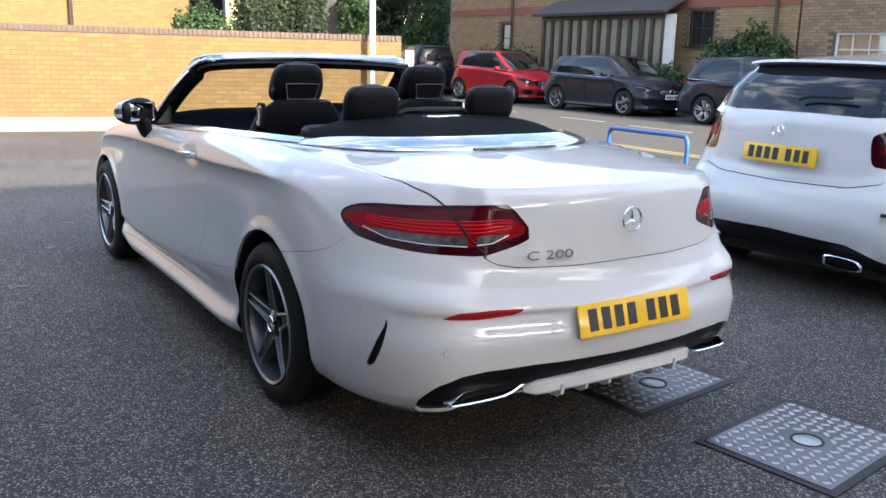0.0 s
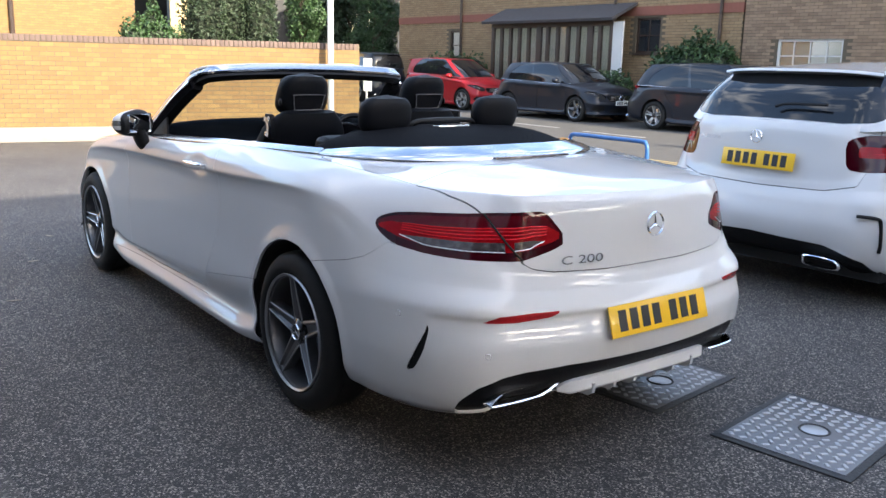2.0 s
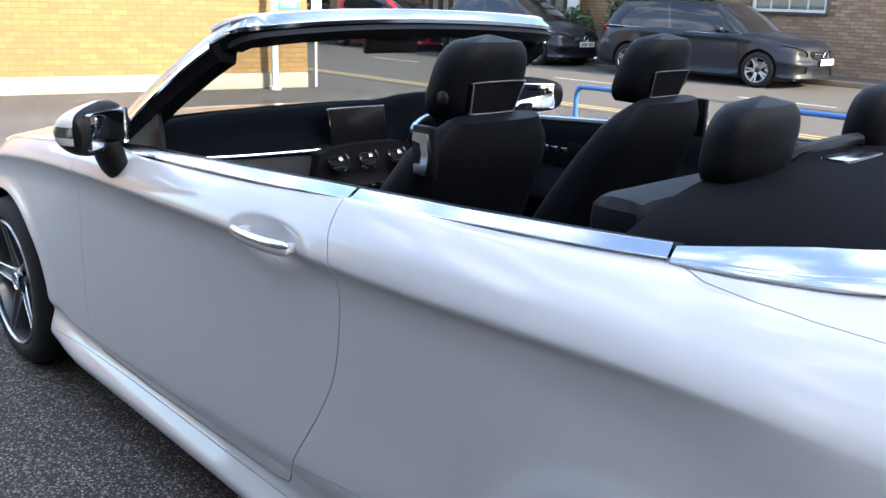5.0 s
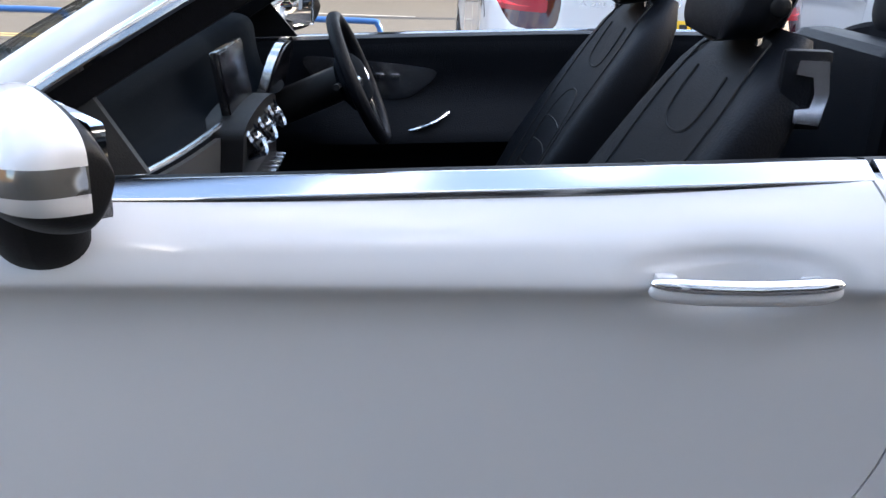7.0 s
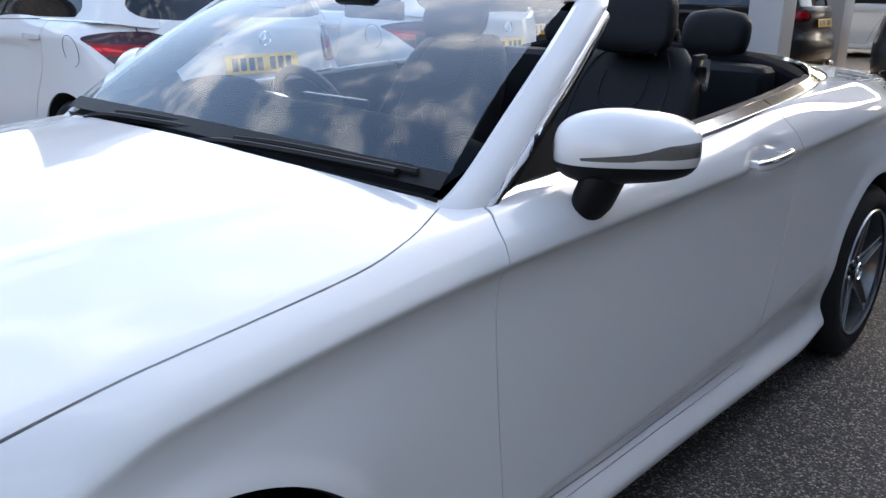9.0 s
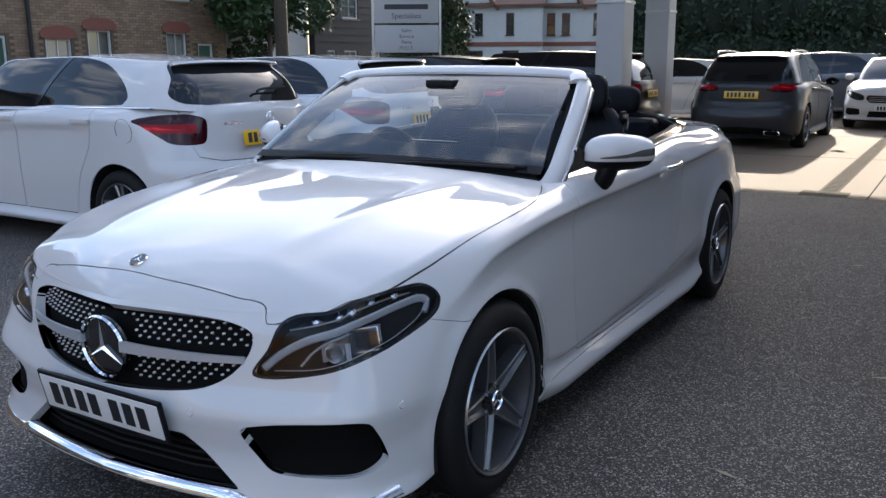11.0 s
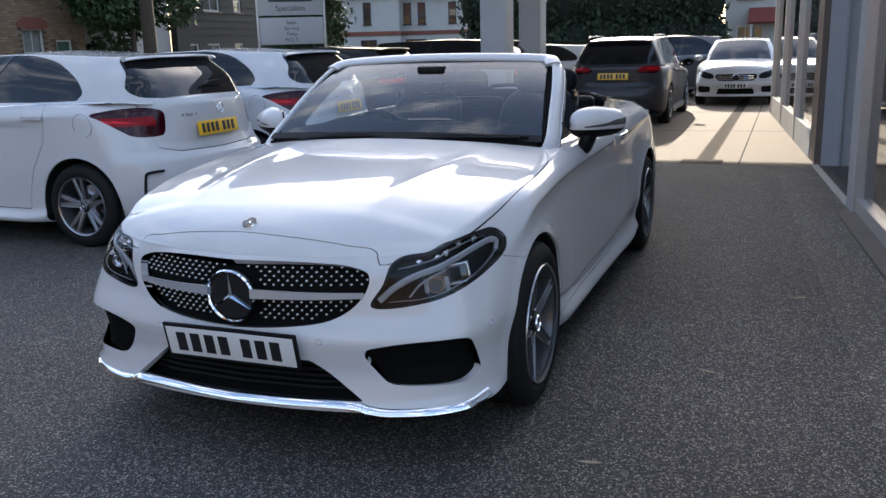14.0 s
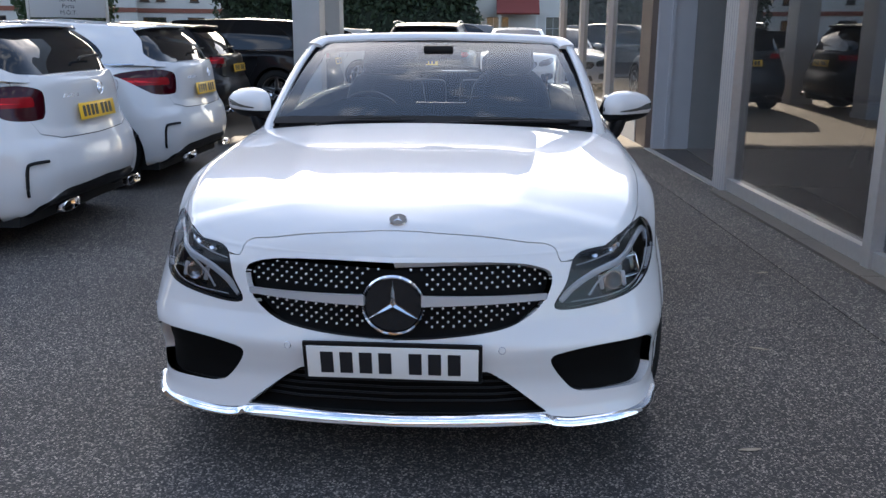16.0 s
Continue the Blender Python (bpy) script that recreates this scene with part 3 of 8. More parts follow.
def text_bm(words, size, depth=0.001, align="CENTER"):
    """Lettering as a mesh in its own x-y plane."""
    cu = bpy.data.curves.new("txt", "FONT")
    cu.body, cu.size, cu.extrude, cu.align_x = words, size, depth, align
    ob = bpy.data.objects.new("txt", cu)
    me = bpy.data.meshes.new_from_object(ob)
    bm = bmesh.new(); bm.from_mesh(me)
    bpy.data.objects.remove(ob); bpy.data.curves.remove(cu); bpy.data.meshes.remove(me)
    return bm


def lay(bm, m):
    bmesh.ops.transform(bm, matrix=m, verts=bm.verts)
    return bm

# ---------------------------------------------------------------- the white convertible's skin
CAB_PLAN = [(0, -2.53), (0.30, -2.515), (0.55, -2.46), (0.70, -2.37), (0.80, -2.22), (0.86, -2.0), (0.895, -1.7), (0.905, -1.42), (0.895, -0.8),
            (0.885, 0.0), (0.888, 0.8), (0.90, 1.42), (0.885, 1.72), (0.85, 1.93), (0.76, 2.08), (0.55, 2.17), (0.30, 2.225), (0, 2.245)]
CAB_SIDE = {
    0: [(.24, .22), (.29, .10), (.38, .02), (.50, -.012), (.60, .015), (.665, .045), (.71, .058), (.94, .066), (.985, .09)],
    2: [(.23, .20), (.29, .08), (.38, .02), (.50, -.005), (.61, .015), (.68, .05), (.73, .07), (.93, .098), (.985, .125)],
    3: [(.21, .15), (.27, .045), (.36, .0), (.48, -.018), (.62, .003), (.69, .05), (.77, .085), (.92, .14), (.985, .185)],
    5: [(.20, .09), (.25, .025), (.33, -.002), (.45, -.014), (.60, -.010), (.70, .02), (.80, .05), (.91, .095), (.99, .165)],
    6: [(.19, .13), (.24, .05), (.32, .02), (.41, .012), (.59, .0), (.83, .02), (.905, .034), (.955, .075), (1.005, .155)],
    7: [(.17, .16), (.22, .06), (.30, .03), (.38, .02), (.58, .0), (.80, .006), (.925, .018), (.975, .055), (1.02, .15)],
    8: [(.145, .15), (.158, .03), (.205, -.006), (.285, .036), (.60, .020), (.845, .024), (.904, .008), (.952, .026), (1.022, .10)],
    9: [(.145, .15), (.158, .03), (.21, -.008), (.29, .032), (.60, .020), (.82, .022), (.887, .004), (.932, .020), (.984, .085)],
    10: [(.145, .15), (.158, .03), (.21, -.004), (.29, .034), (.58, .022), (.80, .026), (.868, .010), (.900, .026), (.942, .08)],
    11: [(.17, .16), (.22, .06), (.30, .03), (.38, .02), (.56, .0), (.75, .008), (.822, .014), (.858, .04), (.890, .105)],
    12: [(.19, .14), (.22, .03), (.29, .02), (.38, .015), (.50, .0), (.60, .01), (.69, .03), (.76, .06), (.84, .12)],
    13: [(.19, .12), (.215, .0), (.27, .02), (.36, .02), (.48, .0), (.56, .02), (.64, .05), (.72, .09), (.79, .15)],
    15: [(.19, .10), (.215, .0), (.26, .015), (.34, .03), (.45, .015), (.54, .055), (.62, .075), (.69, .095), (.73, .12)],
    17: [(.19, .10), (.215, .0), (.26, .012), (.36, .02), (.45, .0), (.55, .015), (.64, .02), (.70, .035), (.735, .065)],
}
CAB_CROWN = [(-2.44, .985), (-2.3, 1.006), (-2.0, 1.028), (-1.7, 1.042), (-1.2, 1.05), (0.5, 1.03), (0.75, 1.01), (1.0, .985), (1.42, .945),
             (1.9, .875), (2.07, .826), (2.14, .78), (2.18, .736)]


def with_crease(table, sides):
    """One more height in every station: close under the shoulder crease on the sides, as deep as sides says, halfway elsewhere."""
    out = {}
    for k, rows in table.items():
        (z0, d0), (z1, d1) = rows[5], rows[6]
        if k in sides:
            rows = rows[:5] + [(z1 - .075, d1 + .022 * sides[k])] + rows[6:]
            more = (z1 - .020, d1 + .013 * sides[k])
        else:
            more = ((z0 + z1) / 2, (d0 + d1) / 2)
        out[k] = rows[:6] + [more] + rows[6:]
    return out


def with_fold(table, folds):
    """One more height low on the side: the fold above the skirt, halfway where there is none."""
    return {k: r[:4] + [folds.get(k, ((r[3][0] + r[4][0]) / 2, (r[3][1] + r[4][1]) / 2))] + r[4:] for k, r in table.items()}


def cab_shape(g):
    """The cups behind the door handles, the wheel arch lips, the bonnet's two soft ridges and the bumper's corner folds."""
    x, y, z = g[..., 0], g[..., 1], g[..., 2]
    side = np.clip((x - .75) / .08, 0, 1)
    r = ((y + .387) / .165) ** 2 + ((z - .900) / .058) ** 2
    x = x - side * .020 * np.clip(1 - r, 0, 1) ** 1.5
    for cy, cz, rad in ((1.42, .325, .372), (-1.42, .327, .384)):
        d = np.hypot(y - cy, z - cz) - rad
        x = x + side * .010 * np.exp(-(d / .030) ** 2) * np.clip((z - .2) / .1, 0, 1)
    top = np.clip((y - .8) / .5, 0, 1) * np.clip((2.05 - y) / .3, 0, 1) * np.clip((z - .8) / .05, 0, 1)
    z = z + top * .006 * np.exp(-((x - (.36 + .16 * (2.1 - y) / 1.3)) / .05) ** 2)
    low = np.clip((-1.75 - y) / .2, 0, 1)
    line = .592 - .03 * np.clip((.30 - x) / .3, 0, 1)
    under = 1 / (1 + np.exp(np.clip((z - line) / .0045, -40, 40)))
    y = y + low * .015 * under * np.clip((z - .40) / .17, 0, 1) * np.clip((.815 - x) / .03, 0, 1) * np.clip((x - .05) / .35, 0, 1)
    return np.stack([x, y, z], -1)


cab_skin, cab_knots = shell(CAB_PLAN, with_fold(with_crease(CAB_SIDE, {7: .25, 8: .75, 9: 1.0, 10: 1.0, 11: .5}), {8: (.425, .006), 9: (.352, .010), 10: (.322, .016)}), CAB_CROWN, 400, 150, shape=cab_shape)

# ---------------------------------------------------------------- wheels
def bm_spoke(r0, r1, w0, w1, x0, x1, ridge, ang, thick=0.03):
    """One tapered spoke with two raised edges and a sunk middle, turned by ang about the x axis."""
    rows = []
    for t in np.linspace(0, 1, 7):
        r, w = r0 + (r1 - r0) * t, w0 + (w1 - w0) * t
        x = x0 + (x1 - x0) * t**0.8
        sec = [(-w, x - thick), (-w, x), (-w * 0.70, x + ridge * 0.3), (-w * 0.42, x - ridge), (w * 0.42, x - ridge), (w * 0.70, x + ridge * 0.3), (w, x), (w, x - thick)]
        rows.append([(xx, yy, r) for yy, xx in sec])
    g = np.array(rows)
    m, n = g.shape[:2]
    v = g.reshape(-1, 3)
    c, s = math.cos(ang), math.sin(ang)
    v = np.stack([v[:, 0], v[:, 1] * c - v[:, 2] * s, v[:, 1] * s + v[:, 2] * c], 1)
    f = []
    for i in range(m - 1):
        for k in range(n):
            q = (k + 1) % n
            f.append((i * n + k, i * n + q, (i + 1) * n + q, (i + 1) * n + k))
    f.append(tuple(range(n))); f.append(tuple((m - 1) * n + k for k in range(n)))
    return bm_np(v, f)


def star_bm(r, depth=0.004, waist=0.13):
    """A plain three-armed shape in the y-z plane, facing +x, with a ridge."""
    pts = []
    for k in range(3):
        a, b = math.pi / 2 + k * 2 * math.pi / 3, math.pi / 2 + (k + 0.5) * 2 * math.pi / 3
        pts += [(r * math.cos(a), r * math.sin(a)), (waist * r * math.cos(b), waist * r * math.sin(b))]
    v = [(depth, 0, 0)] + [(0, y, z) for y, z in pts] + [(-depth, y, z) for y, z in pts]
    f = [(0, 1 + i, 1 + (i + 1) % 6) for i in range(6)] + [(1 + i, 7 + i, 7 + (i + 1) % 6, 1 + (i + 1) % 6) for i in range(6)]
    return bm_np(v, f)


def ring_bm(r, t, n=40, depth=None):
    """A ring facing +x."""
    d = depth or t
    v, f = lathe([(r - t, 0), (r - t * 0.5, d), (r, 0), (r - t * 0.5, -d)], n, close=True)
    return bm_np(v, f)


def wheel(parent, pos, side, r=0.327, rim=0.236, width=0.225, style="five", machined=M_RIM, turn=0.3, low=False):
    """A wheel that looks outward along side (-1: towards -x)."""
    w = new("wheel"); w.parent = parent
    w.empty_display_size = 0.05
    w.matrix_basis = pose(*pos, 0, 0, 180 if side < 0 else 0)
    h = width / 2
    n = 36 if low else 72
    v, f = lathe([(rim - .012, h - .03), (rim + .004, h - .006), (rim + .012, h), (rim + .030, h + .004), (r - .035, h - .002), (r - .016, h - .014), (r - .003, h - .032),
                  (r, h - .055), (r, h - .062), (r - .007, h - .064), (r - .007, h - .072), (r, h - .074), (r + .001, 0), (r, -h + .055), (r - .012, -h + .02), (rim, -h)], n)
    np_part("tyre", v, f, M_RUBBER, w)
    v, f = lathe([(rim - .008, h - .002), (rim - .001, h + .001), (rim + .002, h - .004), (rim - .002, h - .012), (rim - .014, h - .016), (rim - .020, h - .05), (rim - .040, -h * .4), (rim - .03, -h)], n)
    np_part("rim", v, f, [M_RIMGREY], w)
    v, f = lathe([(rim - .0095, h - .003), (rim - .001, h + .0025), (rim + .0025, h - .004), (rim - .0025, h - .011)], n, close=True)
    np_part("rim_edge", v, f, machined, w, "bright machined rim edge")
    v, f = lathe([(0.0, -.03), (rim * .66, -.03), (rim * .66, -.045), (rim * .3, -.05)], 40)
    np_part("brake_disc", v, f, M_SATIN, w)
    for k in range(5):
        a = turn + k * 2 * math.pi / 5
        if style == "five":
            part("spoke", bm_spoke(0.045, rim - 0.012, 0.036, 0.021, h - .040, h - .016, .010, a, .045), M_RIMGREY, w)
            bm = bmesh.new()
            for sg in (-1, 1):
                rows = []
                for t in np.linspace(0, 1, 6):
                    rr, ww, xx = .05 + (rim - .062) * t, .0345 - .0145 * t, h - .039 + .024 * t**.8
                    y0 = sg * ww
                    p = np.array([(xx + .0015, y0 * .70, rr), (xx + .004, y0 * .86, rr), (xx + .0012, y0 * 1.02, rr)])
                    c, s = math.cos(a), math.sin(a)
                    rows.append(np.stack([p[:, 0], p[:, 1] * c - p[:, 2] * s, p[:, 1] * s + p[:, 2] * c], 1))
                vv, ff = grid_mesh(np.array(rows))
                join_bm(bm, bm_np(vv, ff.tolist()))
            part("spoke_edge", bm, machined, w, "bright machined spoke edge")
        else:
            for da in (-.17, .17):
                part("spoke", bm_spoke(0.05, rim - 0.010, 0.017, 0.015, h - .040, h - .014, -.004, a + da, .035), machined, w)
    for k in range(0 if low else 5):
        a = turn + (k + .5) * 2 * math.pi / 5
        v, f = lathe([(.0, .004), (.009, .004), (.011, -.004)], 10)
        np_part("wheel_bolt", v + (h - .038, -.052 * math.sin(a), .052 * math.cos(a)), f, M_SATIN, w)
    v, f = lathe([(.0, h - .022), (.030, h - .022), (.034, h - .027), (.052, h - .036), (.055, h - .06)], 32)
    np_part("hub_cap", v, f, M_BLACKGLOSS, w)
    if not low:
        part("hub_ring", lay(ring_bm(.034, .005), pose(h - .022, 0, 0)), M_CHROME, w)
        part("hub_emblem", lay(star_bm(.026, .002), pose(h - .020, 0, 0)), M_CHROME, w)
    return w


def number_plate(parent, at, m_face, bars=7, width=0.52, height=0.111, black_frame=False):
    """A plate that faces -y in its own pose; its characters are plain bars."""
    p = new("number_plate"); p.parent = parent
    p.empty_display_size = 0.05
    p.matrix_basis = at
    part("plate", bm_box((-width / 2, -.003, -height / 2), (width / 2, .003, height / 2), .002), m_face, p)
    if black_frame:
        part("plate_frame", bm_box((-width / 2 - .012, .0, -height / 2 - .012), (width / 2 + .012, .012, height / 2 + .012), .004), M_PLASTIC, p)
    pitch = (width - .075) / (bars + .55)
    for k in range(bars):
        x = -width / 2 + .042 + pitch * (k + (.55 if k > 3 else 0))
        part("character_bar", bm_box((x, -.0045, -.037), (x + pitch * .66, -.0025, .037), .0), M_INK, p)
    return p


def on_skin(q, a, z, out=0.0):
    """The place on a skin at outline position a and height z, raised by out."""
    t = q.f
    pa, pz = q.a[t], q.v[t][..., 2]
    e1a, e1z, e2a, e2z = pa[:, 1] - pa[:, 0], pz[:, 1] - pz[:, 0], pa[:, 2] - pa[:, 0], pz[:, 2] - pz[:, 0]
    det = e1a * e2z - e2a * e1z
    det = np.where(np.abs(det) < 1e-14, 1e-14, det)
    ra, rz = a - pa[:, 0], z - pz[:, 0]
    u, w = (ra * e2z - e2a * rz) / det, (e1a * rz - ra * e1z) / det
    i = int(np.argmin(np.maximum.reduce([-u, -w, u + w - 1])))
    c = np.array([1 - u[i] - w[i], u[i], w[i]])
    c = np.clip(c, 0, 1); c /= c.sum()
    return (q.v[t[i]] * c[:, None]).sum(0) + (q.n[t[i]] * c[:, None]).sum(0) * out


# ---------------------------------------------------------------- the white convertible
def cab_parts():
    car = thing("convertible", "white open-top two-door convertible with its roof folded, parked on asphalt", "car")
    sk = cab_skin
    X = lambda q: q.v[:, 0]
    Y = lambda q: q.v[:, 1]
    Z = lambda q: q.v[:, 2]
    gap = 0.0017

    # wheel arches
    arch = np.maximum(0.372 - np.hypot(Y(sk) - 1.42, Z(sk) - 0.325), 0.384 - np.hypot(Y(sk) + 1.42, Z(sk) - 0.327))
    sk, _ = sk.cut(-np.where(X(sk) > 0.4, arch, -1))
    # cockpit and scuttle opening
    edge = catmull([(0.0, 0.858), (.28, .855), (.516, .825), (.667, .790), (.722, .752), (.757, .66), (.782, .40), (.788, 0.0), (.782, -.45), (.735, -.95), (.66, -1.28),
                    (.56, -1.52), (.41, -1.70), (.18, -1.79), (0, -1.81)], 6)
    well = np.concatenate([edge, (edge * (-1, 1))[::-1]])
    d = np.where(Z(sk) > 0.80, sd_poly(well, X(sk), Y(sk)), -1)
    sk, _ = sk.cut(-d)

    # tail lamps
    lamp = catmull([(1.223, .852), (1.19, .888), (1.06, .909), (.76, .923), (.53, .936), (.478, .930), (.443, .898), (.404, .849), (.422, .817), (.545, .78), (.613, .772),
                    (.81, .773), (.986, .782), (1.136, .803)], 5, True)
    d = np.where(Y(sk) < -1.5, sd_poly(lamp, sk.a, Z(sk)), -1)
    d = np.where(sk.n[:, 2] > .75, -1, d)
    tail, sk = sk.cut(d)
    # head lamps
    hl = catmull([(5.535, .574), (5.49, .640), (5.445, .722), (5.31, .742), (5.22, .756), (5.12, .769), (4.96, .785), (4.90, .786), (4.863, .766), (4.855, .735), (4.90, .694), (5.036, .651),
                  (5.198, .612), (5.346, .580), (5.475, .562)], 5, True)
    d = np.where(Y(sk) > 1.5, sd_poly(hl, sk.a, Z(sk)), -1)
    head, sk = sk.cut(d)
    # grille opening, lower mouth, side intakes
    gr = catmull([(0, .722), (.2, .719), (.36, .710), (.44, .695), (.478, .672), (.472, .62), (.43, .565), (.36, .525), (.26, .506), (.12, .495), (0, .492)], 6)
    grp = np.concatenate([gr, (gr * (-1, 1))[::-1]])
    d = np.where((Y(sk) > 1.9), sd_poly(grp, X(sk), Z(sk)), -1)
    grille, sk = sk.cut(d)
    mouth = [(-.475, .248), (.475, .248), (.35, .345), (.29, .386), (-.29, .386), (-.35, .345)]
    d = np.where(Y(sk) > 1.9, sd_poly(mouth, X(sk), Z(sk)), -1)
    mouth_s, sk = sk.cut(d)
    intake = catmull([(5.555, .418), (5.488, .444), (5.33, .462), (5.196, .462), (5.155, .425), (5.115, .355), (5.12, .322), (5.19, .300), (5.324, .300), (5.449, .304), (5.50, .335)], 5, True)
    d = np.where(Y(sk) > 1.7, sd_poly(intake, sk.a, Z(sk)), -1)
    intake_s, sk = sk.cut(d)
    # rear: reflector, side vent, dark lower panel
    refl = [(.72, .580), (.667, .604), (.544, .611), (.436, .611), (.474, .590), (.60, .578)]
    d = np.where(Y(sk) < -1.9, sd_poly(refl, sk.a, Z(sk)), -1)
    refl_s, sk = sk.cut(d)
    vent = catmull([(.897, .578), (.925, .525), (.958, .455), (.993, .388), (.960, .398), (.918, .475)], 4, True)
    d = np.where(Y(sk) < -1.9, sd_poly(vent, sk.a, Z(sk)), -1)
    vent_s, sk = sk.cut(d)
    diff = [(0, .413), (.2, .415), (.405, .417), (.56, .408), (.647, .395), (.73, .357), (.80, .297), (.86, .20), (0, .20)]
    dk = np.where(Y(sk) < -1.9, np.interp(sk.a, [q[0] for q in diff[:8]], [q[1] for q in diff[:8]], right=0) - Z(sk), -1)
    diff_s, sk = sk.cut(np.where(sk.n[:, 2] > .75, -1, dk))

    # panels
    boot_poly = [(-.53, -3), (.53, -3), (.53, -2.39), (.583, -2.33), (.613, -2.258), (.661, -2.144), (.697, -1.992), (.60, -1.945), (.5, -1.905), (.25, -1.88), (0, -1.872),
                 (-.25, -1.88), (-.5, -1.905), (-.697, -1.992), (-.613, -2.258), (-.53, -2.39)]

    def boot_field(q):
        low = np.interp(X(q), [0, .2, .43, .5, .57], [.727, .725, .732, .745, .78])
        return np.where(Y(q) < -1.5, np.minimum(sd_poly(boot_poly, X(q), Y(q)), Z(q) - low), -1)
    d = boot_field(sk)
    boot, sk = sk._side(d - gap), sk._side(-d - gap)
    zb = lambda a: np.interp(a, [0, .43, .5, .567, .613, .986, 1.147, 1.174, 1.245, 1.33, 1.43, 1.57], [.727, .732, .742, .777, .772, .782, .80, .777, .734, .708, .688, .66])
    d = np.where(Y(sk) < 0, np.minimum(zb(sk.a) - Z(sk), 1.575 - sk.a), -1)
    bumper_r, sk = sk._side(d - gap * .6), sk._side(-d - gap * .6)
    deck_poly = [(-.67, -1.28), (.67, -1.28), (.72, -1.36), (.737, -1.45), (.737, -1.54), (.715, -1.70), (.70, -1.86), (.692, -1.995), (.6, -2.2), (0, -2.4), (-.7, -1.99), (-.737, -1.5)]
    d = np.where((Y(sk) < -1.0) & (Z(sk) > .93), sd_poly(deck_poly, X(sk), Y(sk)), -1)
    deck, sk = sk._side(d - gap), sk._side(-d - gap)
    bon = catmull([(0, 2.112), (.16, 2.108), (.376, 2.074), (.452, 2.054), (.487, 2.053), (.507, 2.075), (.545, 2.06), (.62, 2.02), (.704, 1.935), (.767, 1.80), (.80, 1.642),
                   (.822, 1.41), (.822, 1.083), (.795, .93), (.738, .79)], 5)
    bonp = np.concatenate([bon, [(.70, .6)], [(-.70, .6)], (bon * (-1, 1))[::-1]])
    d = np.where((Y(sk) > .5) & (Z(sk) > .70), sd_poly(bonp, X(sk), Y(sk)), -1)
    bonnet, sk = sk._side(d - gap), sk._side(-d - gap)
    d = np.where(Y(sk) > 1, np.minimum(np.interp(sk.a, [4.78, 4.92, 5.0, 5.35, 5.54, 5.56], [.652, .69, .75, .75, .75, 2]) - Z(sk), sk.a - 4.70), -1)
    d = np.where(Y(sk) > 2.04, np.maximum(d, .2), d)
    bumper_f, sk = sk._side(d - gap * .6), sk._side(-d - gap * .6)
    door = catmull([(.690, .962), (.724, .948), (.742, .928), (.750, .900), (.755, .868), (.760, .80), (.760, .70), (.753, .56), (.733, .36)], 5)
    door = np.concatenate([door, [(.70, .30), (.68, .282), (.3, .277), (-.07, .282), (-.36, .288), (-.42, .300), (-.452, .335)],
                           catmull([(-.490, .41), (-.565, .53), (-.620, .64), (-.638, .74), (-.640, .84), (-.630, .893), (-.612, .93), (-.587, .972), (-.562, 1.03)], 4), [(-.57, 1.3), (.690, 1.3)]])
    d = np.where(X(sk) > .5, sd_poly(door, Y(sk), Z(sk)), -1)
    door_s, sk = sk._side(d - gap), sk._side(-d - gap)
    d = np.where((np.abs(Y(sk)) < 1.25), np.interp(Y(sk), [-1.1, -.470, -.460, .5, 1.2], [.483, .381, .262, .262, .25]) - Z(sk), -1)
    skirt, sk = sk._side(d - gap * .5), sk._side(-d - gap * .5)

    sk.make("front_wing", M_WHITE, car, "", .012)
    sk.mirrored().make("front_wing", M_WHITE, car, "", .012)
    boot.both().make("boot_lid", M_WHITE, car, "", .02)
    deck.both().make("roof_cover_panel", M_WHITE, car, "", .012)
    bonnet.both().make("bonnet", M_WHITE, car, "", .02)
    br = bumper_r.both().make("rear_bumper", M_WHITE, car, "", .012)
    bf = bumper_f.both().make("front_bumper", M_WHITE, car, "", .03)
    doors = {}
    for sg, q, s in ((-1, door_s.mirrored(), skirt.mirrored()), (1, door_s, skirt)):
        doors[sg] = q.make("door", M_WHITE, car, "", .02)
        s.make("side_skirt", M_WHITE, car, "", .006)
    # near-black skin added behind every gap, its colour standing in for shade
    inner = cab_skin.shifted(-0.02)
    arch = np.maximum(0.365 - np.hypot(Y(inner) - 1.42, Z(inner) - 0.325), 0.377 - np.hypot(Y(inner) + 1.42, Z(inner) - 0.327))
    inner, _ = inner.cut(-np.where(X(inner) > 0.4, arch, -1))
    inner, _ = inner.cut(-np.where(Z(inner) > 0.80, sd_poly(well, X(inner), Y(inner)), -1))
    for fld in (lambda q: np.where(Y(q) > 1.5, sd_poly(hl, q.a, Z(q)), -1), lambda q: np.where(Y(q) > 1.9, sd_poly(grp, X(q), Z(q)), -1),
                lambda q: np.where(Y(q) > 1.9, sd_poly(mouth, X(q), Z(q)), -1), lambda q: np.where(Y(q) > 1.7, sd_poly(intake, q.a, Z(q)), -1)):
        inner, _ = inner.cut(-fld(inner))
    inner.both().make("gap_shade_liner", M_SHADE, car, "near-black liner added as shade behind the panel gaps")
    for sg in (-1, 1):
        for y, r in ((1.42, .372), (-1.42, .384)):
            v, f = lathe([(r, 0), (r + .002, -.05), (r, -.26), (.1, -.28)], 48)
            v = v[:, [0, 1, 2]] * (1, 1, 1) + (.875, y, .326)
            keep = [q for q in f if all(v[i][2] > .21 for i in q)]
            np_part("wheel_housing", v * (sg, 1, 1), keep, M_SHADE, car)
    box("underbody", (-.72, -1.95, .19), (.72, 1.95, .24), M_SHADE, car)

